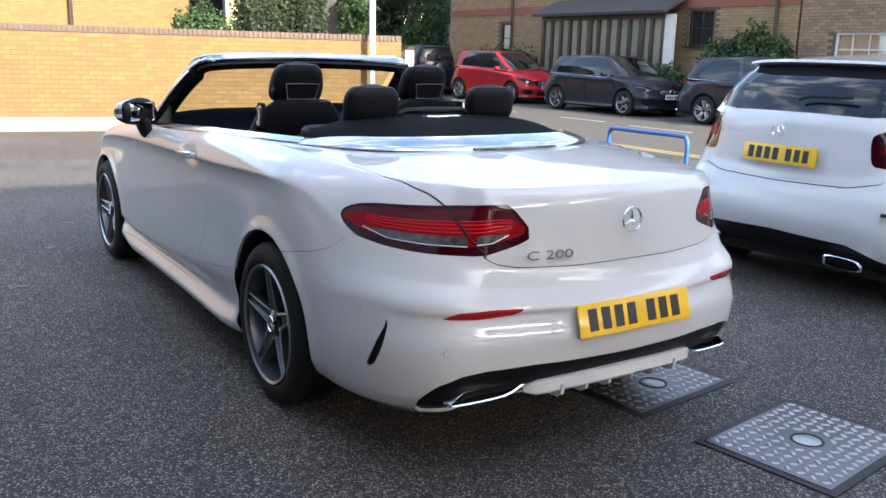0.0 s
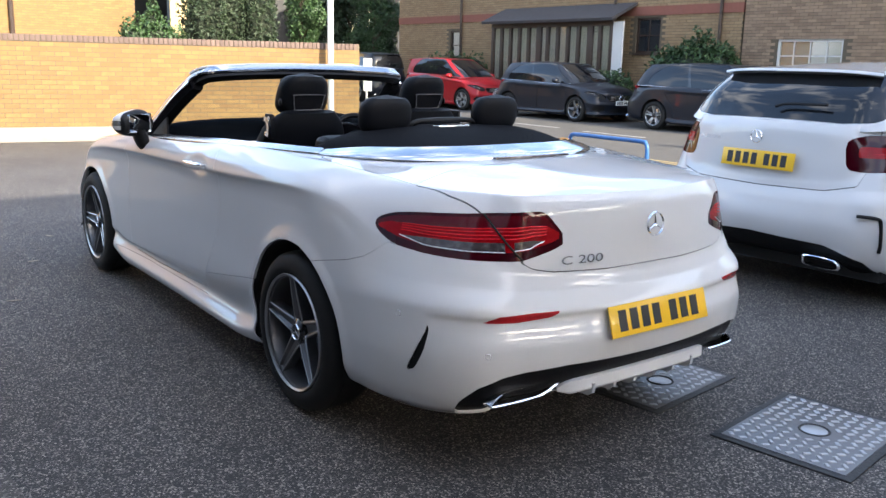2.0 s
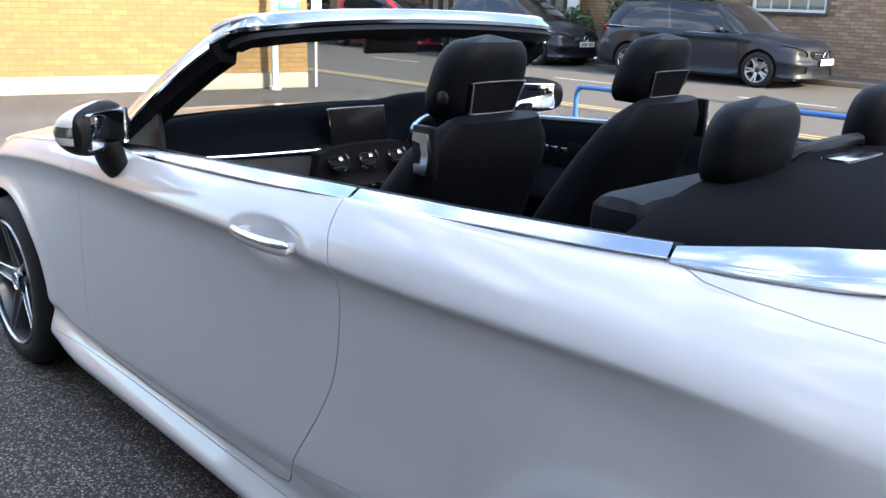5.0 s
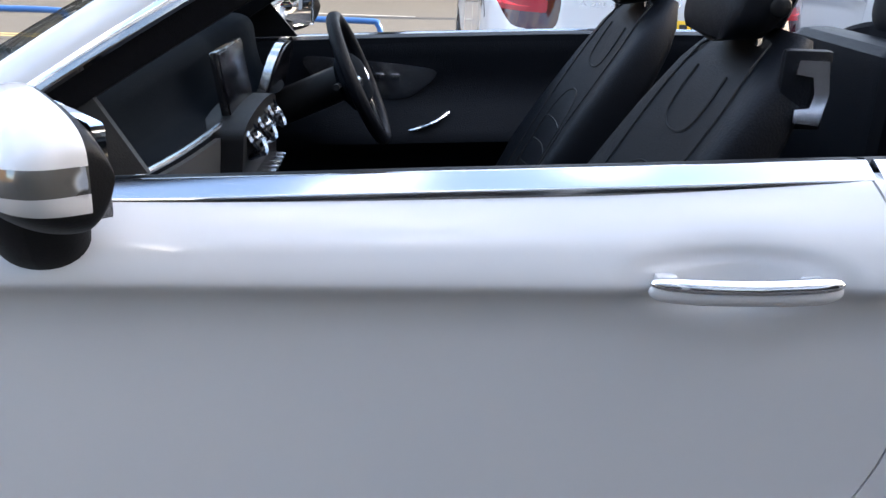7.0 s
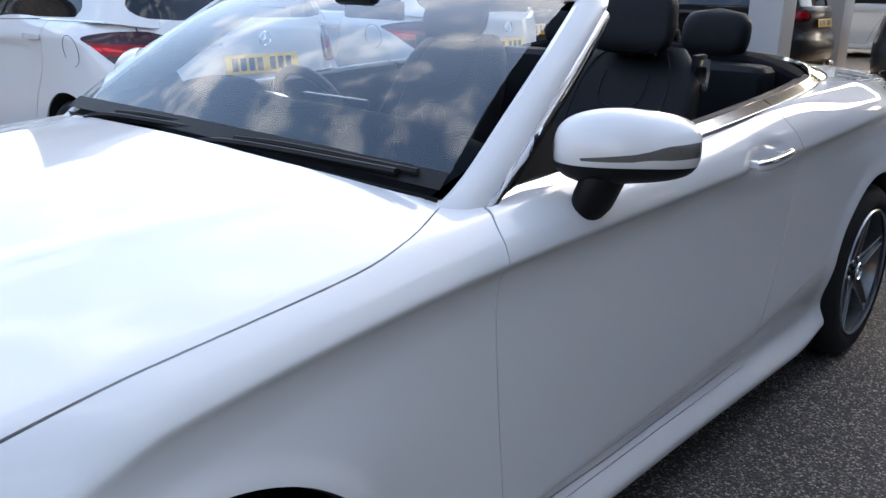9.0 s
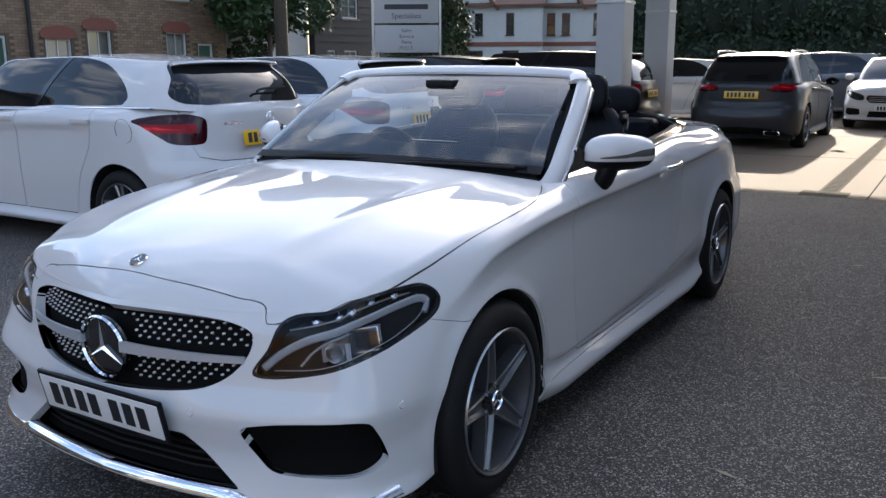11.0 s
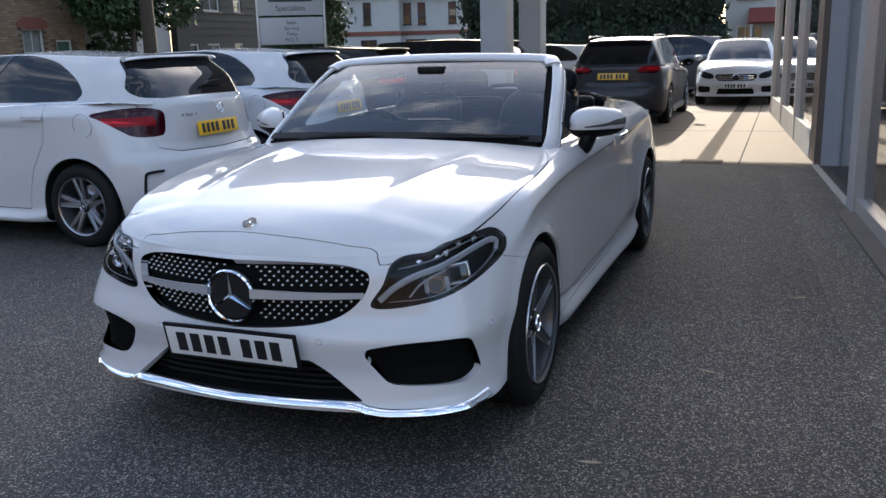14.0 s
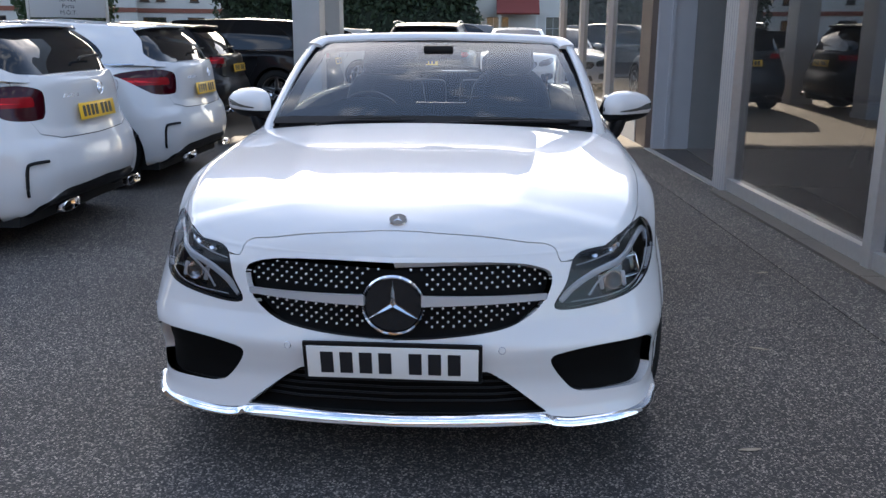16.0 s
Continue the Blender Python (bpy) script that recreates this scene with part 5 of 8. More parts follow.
    half = catmull([(-.672, -1.275, 1.036), (-.63, -1.40, 1.043), (-.545, -1.55, 1.049), (-.42, -1.665, 1.053), (-.22, -1.745, 1.056), (0, -1.768, 1.057)], 8)
    rim = np.concatenate([half, (half * (-1, 1, 1))[::-1][1:]])
    n = len(rim)
    v, f = sweep(rim, [(-.03, -.014), (-.048, .012), (-.046, .026), (.030, .003), (.047, -.007), (.052, -.018)], scale=np.interp(np.arange(n), [0, n * .15, n * .5, n * .85, n - 1], [.45, .95, 1.1, .95, .45]))
    np_part("deck_trim", v, f, M_TRIM, car, "wide satin aluminium trim round the folded roof")
    xs = np.linspace(-.2, .2, 9)
    v, f = sweep(np.stack([xs, -1.835 + .25 * xs**2, np.full(9, 1.043)], 1), [(-.012, -.004), (.012, -.004), (.010, .005), (-.010, .005)])
    np_part("brake_light_strip", v, f, M_LAMPCLEAR, car, "slim high brake light")
    # folded roof cover
    m = 41
    s = np.linspace(0, 1, m)
    idx = np.interp(s, np.linspace(0, 1, n), np.arange(n))
    b = np.stack([np.interp(idx, np.arange(n), rim[:, k]) for k in range(3)], 1)
    b = b * (.95, 1, 1) + (0, .035, .004)
    fr = np.stack([np.interp(s, [0, 1], [-.66, .66]), np.full(m, -1.17), np.full(m, 1.03)], 1)
    rows = []
    for w in np.linspace(0, 1, 15):
        p = b * (1 - w) + fr * w
        p[:, 2] = 1.045 + .085 * (1 - np.abs(2 * s - 1) ** 3.5) * (1 - (1 - w) ** 2.2)
        rows.append(p)
    drop = rows[-1] + np.array([0, .03, -.18])
    v, f = grid_mesh(np.array(rows + [rows[-1] + np.array([0, .015, -.015]), drop]))
    np_part("folded_roof_cover", v, f, M_FABRIC, car, "taut black fabric cover over the folded roof")
    tube_part("wind_deflector", catmull([(-.19, -1.20, 1.10), (-.165, -1.215, 1.142), (-.08, -1.225, 1.152), (.08, -1.225, 1.152), (.165, -1.215, 1.142), (.19, -1.20, 1.10)], 6), .013, M_PLASTIC, car, "black wind deflector hoop", n=8)
    box("deflector_vent", (-.09, -1.30, 1.118), (.09, -1.24, 1.134), M_SATIN, car, "small silver vent", .006)

    # ---- cabin
    bm = bm_box((-.74, -1.2, .20), (.74, .80, .30)); part("cabin_floor", bm, M_FABRIC, car, "black carpet floor")
    for sg in (-1, 1):
        rows = []
        for y in np.linspace(.72, -1.2, 25):
            xo = np.interp(y, [-1.2, -.9, -.45, 0, .4, .72], [.63, .68, .715, .725, .72, .70])
            bz = float(belt_z(y))
            arm = np.clip(1 - ((y + .12) / .52) ** 4, 0, 1)
            rows.append([(sg * xx, y, zz) for xx, zz in ((xo, bz - .01), (xo - .005, bz - .05), (xo + .012, bz - .10), (xo - .01, bz - .2), (xo - .012 - .06 * arm, bz - .255), (xo - .015 - .065 * arm, bz - .29),
                                                         (xo - .01 - .02 * arm, bz - .34), (xo, .45), (xo, .25))])
        v, f = grid_mesh(np.array(rows))
        np_part("door_lining", v, f, M_LEATHER, car, "black leather door lining")
        tube_part("grab_handle", catmull([(sg * .70, .06, .728), (sg * .66, .02, .735), (sg * .65, -.04, .762), (sg * .69, -.085, .787)], 6), .010, M_SATIN, car, "silver inner door pull", n=8, flat=.6)
        v, f = extrude_poly(catmull([(.34, .928), (.2, .926), (.02, .914), (-.05, .896), (.0, .842), (.06, .816), (.2, .826), (.3, .86)], 4, True), .006, lambda a, b_, c, sg=sg: (sg * (.722 - c), a, b_))
        part("control_panel", bm_np(v, f), M_SATIN, car, "grey aluminium switch panel")
        for k in range(3):
            box("switch", (sg * .712 - .004, .06 + k * .045, .872), (sg * .712 + .004, .085 + k * .045, .889), M_CHROME, car, "", .002)
    # dashboard
    sec = [(.80, .965), (.70, 1.010), (.57, 1.050), (.505, 1.052), (.478, 1.030), (.470, .985), (.452, .945), (.415, .925), (.398, .89), (.402, .82), (.45, .70), (.50, .5)]
    sec = catmull(sec, 3)
    rows = []
    for x in np.linspace(-.70, .70, 41):
        bump_ = .045 * math.exp(-((x - .36) / .14) ** 4)
        rows.append([(x, y - (.06 * math.exp(-((x - .36) / .15) ** 4) if z > .9 else 0) + .05 * (abs(x) / .7) ** 3, z + bump_ * .6 * np.clip((z - .95) / .06, 0, 1) - .035 * (abs(x) / .7) ** 4) for y, z in sec])
    v, f = grid_mesh(np.array(rows))
    np_part("dashboard", v, f, M_DASH, car, "black padded dashboard")
    tube_part("dash_trim", catmull([(-.68, .455, .930), (-.45, .415, .925), (-.22, .395, .922), (-.12, .385, .925)], 6), .007, M_SATIN, car, "slim silver dashboard strip", n=8, flat=.8)
    v, f = sweep(catmull([(-.67, .440, .875), (-.42, .402, .868), (-.20, .388, .860)], 6), [(-.005, -.045), (.005, -.045), (.006, .045), (-.004, .045)])
    np_part("dash_panel", v, f, M_RIMGREY, car, "dark grey dashboard inlay")
    scr = new("display_screen"); scr.parent = car; scr.matrix_basis = pose(-.02, .396, .990, -9, 0, 0)
    part("screen_frame", bm_box((-.123, -.006, -.066), (.123, .010, .066), .004), M_BLACKGLOSS, scr)
    part("screen_glass", bm_box((-.118, -.009, -.061), (.118, -.005, .061), .002), M_SCREEN, scr)
    for x in (-.148, -.02, .108):
        vt = new("air_vent"); vt.parent = car; vt.matrix_basis = pose(x, .332, .892, 0, 0, -90) @ pose(0, 0, 0, 0, -32, 0)
        part("vent_ring", ring_bm(.042, .006), M_SATIN, vt)
        v, f = lathe([(.030, -.05), (.036, -.03), (.0415, -.004)], 32)
        np_part("vent_barrel", v, f, M_SATIN, vt)
        v, f = lathe([(0, -.006), (.037, -.008)], 28)
        np_part("vent_back", v, f, M_SHADE, vt)
        for k in range(-2, 3):
            part("vent_blade", bm_box((-.008, -.036, k * .014 - .0016), (.001, .036, k * .014 + .0016), .0008), M_PLASTIC, vt)
        v, f = lathe([(0, .014), (.008, .012), (.009, -.01)], 14)
        np_part("vent_knob", v, f, M_SATIN, vt)
    v, f = extrude_poly(catmull([(.20, .895), (.20, .985), (.26, 1.030), (.36, 1.040), (.46, 1.030), (.52, .985), (.52, .895), (.36, .88)], 4, True), .02, lambda a, b_, c: (a, .395 - c - (b_ - .9) * .30, b_ - .015))
    part("dial_frame", bm_np(v, f), M_SATIN, car, "silver frame round the dials")
    v, f = extrude_poly(catmull([(.21, .90), (.21, .98), (.27, 1.021), (.36, 1.030), (.45, 1.021), (.51, .98), (.51, .90), (.36, .888)], 4, True), .004, lambda a, b_, c: (a, .372 - c - (b_ - .9) * .30, b_ - .015))
    part("dial_glass", bm_np(v, f), M_SCREEN, car)
    v, f = extrude_poly(catmull([(-.215, .70), (-.225, .88), (-.19, .925), (-.02, .938), (.15, .925), (.185, .88), (.175, .70)], 5, True), .085, lambda a, b_, c: (a, .338 + c + (.94 - b_) * .05, b_))
    part("centre_stack", bm_np(v, f), M_PLASTIC, car, "black centre stack")
    part("centre_console", bm_box((-.13, -.75, .30), (.13, .42, .66), .03), M_DASH, car, "black centre console")
    for k in range(6):
        box("console_button", (-.10 + k * .035, .305, .792), (-.075 + k * .035, .345, .804), M_SATIN, car, "", .002)
    # steering wheel
    sw = new("steering_wheel"); sw.parent = car; sw["label"] = "black leather steering wheel with silver spokes"
    sw.matrix_basis = pose(.365, .155, .930, 0, 0, -90) @ pose(0, 0, 0, 0, -24, 0)
    v, f = lathe([(.162 + .016 * math.cos(q), .017 * math.sin(q)) for q in np.linspace(0, 2 * np.pi, 13)], 56)
    np_part("rim", v, f, M_LEATHER, sw)
    v, f = lathe([(0, .020), (.045, .018), (.066, .004), (.07, -.04), (.03, -.06)], 32)
    np_part("hub", v, f, M_DASH, sw)
    for a_ in (0, math.pi, -math.pi / 2):
        p = [(.004, .055 * math.cos(a_), .055 * math.sin(a_)), (.0, .12 * math.cos(a_), .12 * math.sin(a_)), (0, .162 * math.cos(a_), .162 * math.sin(a_))]
        tube_part("spoke", p, .020, M_SATIN, sw, n=8, flat=.45, up=(1, 0, 0))
    part("emblem", lay(star_bm(.022, .003), pose(.022, 0, 0)), M_CHROME, sw)
    tube_part("steering_column", [(.365, .165, .935), (.365, .40, .83)], .045, M_PLASTIC, car, n=12)
    for sg in (-1, 1):
        tube_part("column_stalk", [(.365, .20, .915), (.365 + sg * .10, .205, .925), (.365 + sg * .17, .20, .935)], .008, M_PLASTIC, car, n=8)

    # seats
    def seat(x, latch):
        st = new("front_seat"); st.parent = car; st["label"] = "black leather sports seat with stitched seams"
        st.matrix_basis = pose(x, -.045, -.022)
        rows = []
        for t in np.linspace(0, 1, 15):
            zc, yc = .52 + .66 * t, -.20 - .34 * t
            w = np.interp(t, [0, .35, .7, .9, 1], [.235, .255, .240, .215, .145])
            d = np.interp(t, [0, .5, .9, 1], [.085, .075, .05, .02])
            bol = np.interp(t, [0, .3, .7, 1], [.045, .055, .03, 0.0])
            ring = []
            for q in np.linspace(0, 2 * np.pi, 32, endpoint=False):
                cx, cy = math.cos(q), math.sin(q)
                sx, sy = math.copysign(abs(cx) ** .55, cx), math.copysign(abs(cy) ** .7, cy)
                yy = d * sy + (bol * (abs(sx) ** 3) - bol * .35 * (1 - abs(sx) ** 2) if sy > 0 else 0)
                ring.append((w * sx, yc + yy * .93, zc + yy * .4))
            rows.append(ring + ring[:1])
        gg = np.array(rows)
        v, f = grid_mesh(gg)
        f = f.tolist() + [tuple(14 * 33 + k for k in range(32))]
        np_part("backrest", v, f, M_LEATHER, st)

        def on_back(u, t, out=.001):
            """A place on the backrest's front: u across from -1 to 1, t up from 0 to 1."""
            w = np.interp(t, [0, .35, .7, .9, 1], [.235, .255, .240, .215, .145])
            d = np.interp(t, [0, .5, .9, 1], [.085, .075, .05, .02])
            bol = np.interp(t, [0, .3, .7, 1], [.045, .055, .03, 0.0])
            yy = d * math.sqrt(max(1 - abs(u) ** 3.636, 0)) ** .7 + bol * abs(u) ** 3 - bol * .35 * (1 - u * u) + out
            return (w * u, -.20 - .34 * t + yy * .93, .52 + .66 * t + yy * .4)
        for s_ in (-1, 1):
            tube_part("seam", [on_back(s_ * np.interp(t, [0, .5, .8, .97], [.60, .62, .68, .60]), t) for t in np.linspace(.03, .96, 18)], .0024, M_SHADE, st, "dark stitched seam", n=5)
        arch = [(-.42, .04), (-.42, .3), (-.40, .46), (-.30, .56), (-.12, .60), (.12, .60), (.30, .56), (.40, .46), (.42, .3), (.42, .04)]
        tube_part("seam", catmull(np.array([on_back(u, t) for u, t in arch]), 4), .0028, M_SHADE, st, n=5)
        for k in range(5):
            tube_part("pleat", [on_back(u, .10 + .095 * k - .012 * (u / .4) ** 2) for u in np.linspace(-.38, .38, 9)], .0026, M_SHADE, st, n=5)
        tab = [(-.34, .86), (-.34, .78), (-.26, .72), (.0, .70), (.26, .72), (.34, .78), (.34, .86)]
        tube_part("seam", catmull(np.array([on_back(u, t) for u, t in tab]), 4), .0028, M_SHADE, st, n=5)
        # head restraint
        rows = []
        for t in np.linspace(-1, 1, 15):
            k = (1 - abs(t) ** 3.2) ** (1 / 3.2) if abs(t) < 1 else .02
            ring = []
            for q in np.linspace(0, 2 * np.pi, 30, endpoint=False):
                cx, cy = math.cos(q), math.sin(q)
                ring.append((.135 * k * math.copysign(abs(cx) ** .6, cx) * (1 - .08 * t), -.485 + .058 * k * math.copysign(abs(cy) ** .75, cy) - .03 * t + .02 * (abs(cx) ** 3), 1.262 + .105 * t))
            rows.append(ring + ring[:1])
        v, f = grid_mesh(np.array(rows))
        hr = np_part("head_restraint", v, f, M_LEATHER, st)
        pad = [(-.074, 1.196), (-.084, 1.252), (-.076, 1.262), (.076, 1.262), (.084, 1.252), (.074, 1.196), (.064, 1.188), (-.064, 1.188)]
        v, f = extrude_poly(catmull(pad, 4, True), .013, lambda a, b_, c: (a, -.533 - c - (b_ - 1.262) * .286, b_))
        part("rear_pad", bm_np(v, f), M_FABRIC, hr, "black inset panel behind the head restraint")
        tube_part("pad_rim", [(a_, -.546 - (b_ - 1.262) * .286, b_) for a_, b_ in catmull(pad + pad[:1], 4)], .0018, M_STITCH, hr, n=6)
        v, f = lathe([(.0, .008), (.013, .007), (.017, .004), (.018, 0)], 20)
        np_part("side_button", (v * (latch, 1, 1)) + (latch * .131, -.492, 1.225), f, M_PLASTIC, hr, "round black release button")
        for q in (-.05, .05):
            tube_part("post", [(q * 1.35, -.50, 1.12), (q * 1.35, -.49, 1.22)], .007, M_CHROME, st, n=6)
        part("cushion", bm_box((-.25, -.22, .40), (.25, .30, .56), .05, 3), M_LEATHER, st)
        lx = -.203 if latch < 0 else .203
        box("latch_plate", (lx - .010, -.552, 1.052), (lx + .010, -.478, 1.172), M_LEATHER, st, "", .009)
        v, f = extrude_poly([(-.500, 1.066), (-.540, 1.062), (-.548, 1.11), (-.540, 1.158), (-.496, 1.158), (-.494, 1.138), (-.520, 1.134), (-.526, 1.11), (-.522, 1.088), (-.500, 1.086)], .012, lambda a, b_, c: (lx + latch * (.010 + c), a, b_))
        part("seat_latch", bm_np(v, f), M_SATIN, st, "silver seat release")
        return st
    seat(-.365, -1)
    seat(.365, 1)
    for x in (-.315, .315):
        rows = []
        for t in np.linspace(-1, 1, 13):
            k = (1 - abs(t) ** 2.9) ** (1 / 2.9) if abs(t) < 1 else .02
            ring = [(x + .130 * k * math.copysign(abs(math.cos(q)) ** .62, math.cos(q)), -1.20 + .055 * k * math.copysign(abs(math.sin(q)) ** .8, math.sin(q)) - .012 * t, 1.175 + .092 * t) for q in np.linspace(0, 2 * np.pi, 28, endpoint=False)]
            rows.append(ring + ring[:1])
        v, f = grid_mesh(np.array(rows))
        hr = np_part("rear_head_restraint", v, f, M_LEATHER, car, "black leather rear head restraint")
        for sx in (-.075, .075):
            tube_part("seam", [(x + sx, -1.258 - .0 * q, 1.175 + q) for q in np.linspace(-.07, .075, 6)], .0022, M_STITCH, hr, n=5)
        part("rear_seat_back", bm_box((x - .27, -1.16, .5), (x + .27, -1.02, 1.085), .05, 3), M_LEATHER, car, "black leather rear seat back")
        part("rear_seat_cushion", bm_box((x - .26, -1.05, .42), (x + .26, -.66, .58), .04, 3), M_LEATHER, car, "black leather rear seat cushion")
    part("mirror_pod", bm_box((-.075, .21, 1.285), (.075, .33, 1.325), .015), M_PLASTIC, car, "black sensor pod under the header")
    part("inside_mirror", bm_box((-.11, .235, 1.245), (.11, .255, 1.295), .008), M_PLASTIC, car, "black inside mirror")

    # door mirrors
    for sg in (-1, 1):
        mr = new("door_mirror"); mr.parent = car; mr["label"] = "white door mirror with a black foot"
        mr.matrix_basis = pose(sg * .906, .430, 1.044, 0, 0, sg * -40) @ Matrix.Diagonal((.99, .97, .92, 1))
        rows = []
        for q in np.sin(np.linspace(-np.pi / 2, np.pi / 2, 61)):
            pw_ = 2.5 if q < 0 else 3.6
            k = max(1 - abs(q) ** pw_, 0) ** (1 / pw_)
            ring = []
            for w in np.linspace(0, 2 * np.pi, 96, endpoint=False):
                cx, cy = math.cos(w), math.sin(w)
                yy = (.085 * k if cx > 0 else .028) * cx
                zz = (.084 if cy > 0 else .078) * (k ** .8) * cy * (1 - (.26 * max(q, 0) if cy > 0 else .06 * q) + (.05 * -min(q, 0) if cy > 0 else 0))
                ring.append((sg * q * .143, yy, zz + .006 * q))
            rows.append(ring + ring[:1])
        gg = np.array(rows)
        v, f4 = grid_mesh(gg)
        f = np.concatenate([f4[:, [0, 1, 2]], f4[:, [0, 2, 3]]])
        du, dv = np.gradient(gg, axis=0), np.gradient(gg, axis=1)
        nn = np.cross(du, dv) * -sg
        nn = (nn / (np.linalg.norm(nn, axis=2, keepdims=True) + 1e-9)).reshape(-1, 3)
        if (nn * v).sum(1).mean() < 0:
            nn = -nn
        fn = np.cross(v[f[:, 1]] - v[f[:, 0]], v[f[:, 2]] - v[f[:, 0]])
        flip = (fn * nn[f[:, 0]]).sum(1) < 0
        f[flip] = f[flip][:, ::-1]
        q = Skin(v, f, nn, v[:, 0] * sg)
        cap, back = q.cut(q.v[:, 1] + .002)
        lowc, cap = cap.cut(-.030 - cap.v[:, 2])
        ind, cap = cap.cut(np.minimum(.0150 * np.interp(cap.a, [-.10, -.03, .03, .07, .12], [.2, .45, .6, 1.0, 1.05]) - np.abs(cap.v[:, 2] - np.interp(cap.a, [-.1, .0, .06, .12], [-.015, -.008, .003, .008])), cap.a + .10))
        cap.make("mirror_cap", M_WHITE, mr)
        if len(ind.f):
            ind.make("indicator", M_SMOKED, mr, "smoked indicator lens")
        lowc.make("lower_shell", M_PLASTIC, mr, "black lower shell")
        back.make("mirror_back", M_PLASTIC, mr)
        part("mirror_glass", bm_box((-.108, -.0315, -.054), (.108, -.026, .058), .010), M_MIRROR, mr)
        ring = np.linspace(0, 2 * np.pi, 28)
        rows = [[(sg * (cx_ + rx_ * math.cos(w)), cy_ + ry_ * math.sin(w), cz_ - .012 * math.cos(w) * k_) for w in ring]
                for cx_, cy_, cz_, rx_, ry_, k_ in ((.885, .450, 1.01, .030, .060, 0), (.876, .455, .980, .040, .066, 0), (.866, .460, .952, .038, .062, .5), (.856, .461, .926, .034, .057, 1), (.842, .461, .906, .030, .054, 1))]
        v, f = grid_mesh(np.array(rows))
        part("mirror_foot", lay(bm_np(v, f.tolist()), mr.matrix_basis.inverted()), M_PLASTIC, mr)
    # door handles
    for sg in (-1, 1):
        hd = new("door_handle"); hd.parent = car; hd["label"] = "chrome pull door handle"
        u = np.sin(np.linspace(-np.pi / 2, np.pi / 2, 27))
        ys = -.387 - .119 * u
        taper = np.maximum(1 - np.abs(u) ** 8, .004) ** .45 * np.interp(u, [-1, -.4, 1], [.86, .95, 1.0])
        out = .899 + .006 * (1 - u ** 2)
        ang = np.linspace(0, 2 * np.pi, 16, endpoint=False) * -sg
        for nm, hw_, hh_, dz, dx, dip, ma, lb in (("grip", .0105, .0165, -.0030, 0, .001, M_WHITE, "white painted grip"), ("grip_trim", .0125, .0105, .0075, .0006, .0035, M_CHROME, "chrome upper strip")):
            p = np.stack([sg * (out + dx), ys, .903 - .02 * (ys + .387) + dz - dip * (1 - u ** 2)], 1)
            sec = np.stack([hw_ * np.cos(ang), hh_ * np.sin(ang)], 1)
            v, f = sweep(p, sec, scale=taper)
            np_part(nm, v, f, ma, hd, lb)
        for y in (-.294, -.478):
            part("mount", bm_box((sg * .880 - .014, y - .014, .891), (sg * .880 + .014, y + .014, .911), .006), M_WHITE, hd)


cab_upper(cab)

# ---------------------------------------------------------------- the other cars
def car_tables(hw, rear, front, wb, belt, fine=True):
    """The convertible's section style, fitted to another length, width and belt height."""
    ym = lambda y: float(np.interp(y, [-2.53, -1.42, 1.42, 2.245], [rear, -wb / 2, wb / 2, front]))
    plan = [(x * hw / .905, ym(y)) for x, y in CAB_PLAN]
    zs = lambda z, k: float(np.interp(z, [.17, .55, .985 if k < 6 else 1.02], [.17, .55, belt]) if z < 1.5 else z)
    side = {k: [(zs(z, k) if k < 10 else z * (1 + .05 * (belt - .98)), d) for z, d in rows] for k, rows in CAB_SIDE.items()}
    return plan, with_crease(side, {})


def arc_at(plan, pts):
    _, s, xy = outline(plan, 600)
    return [(float(s[np.argmin((xy[:, 0] - x) ** 2 + (xy[:, 1] - y) ** 2)]), z) for x, y, z in pts]


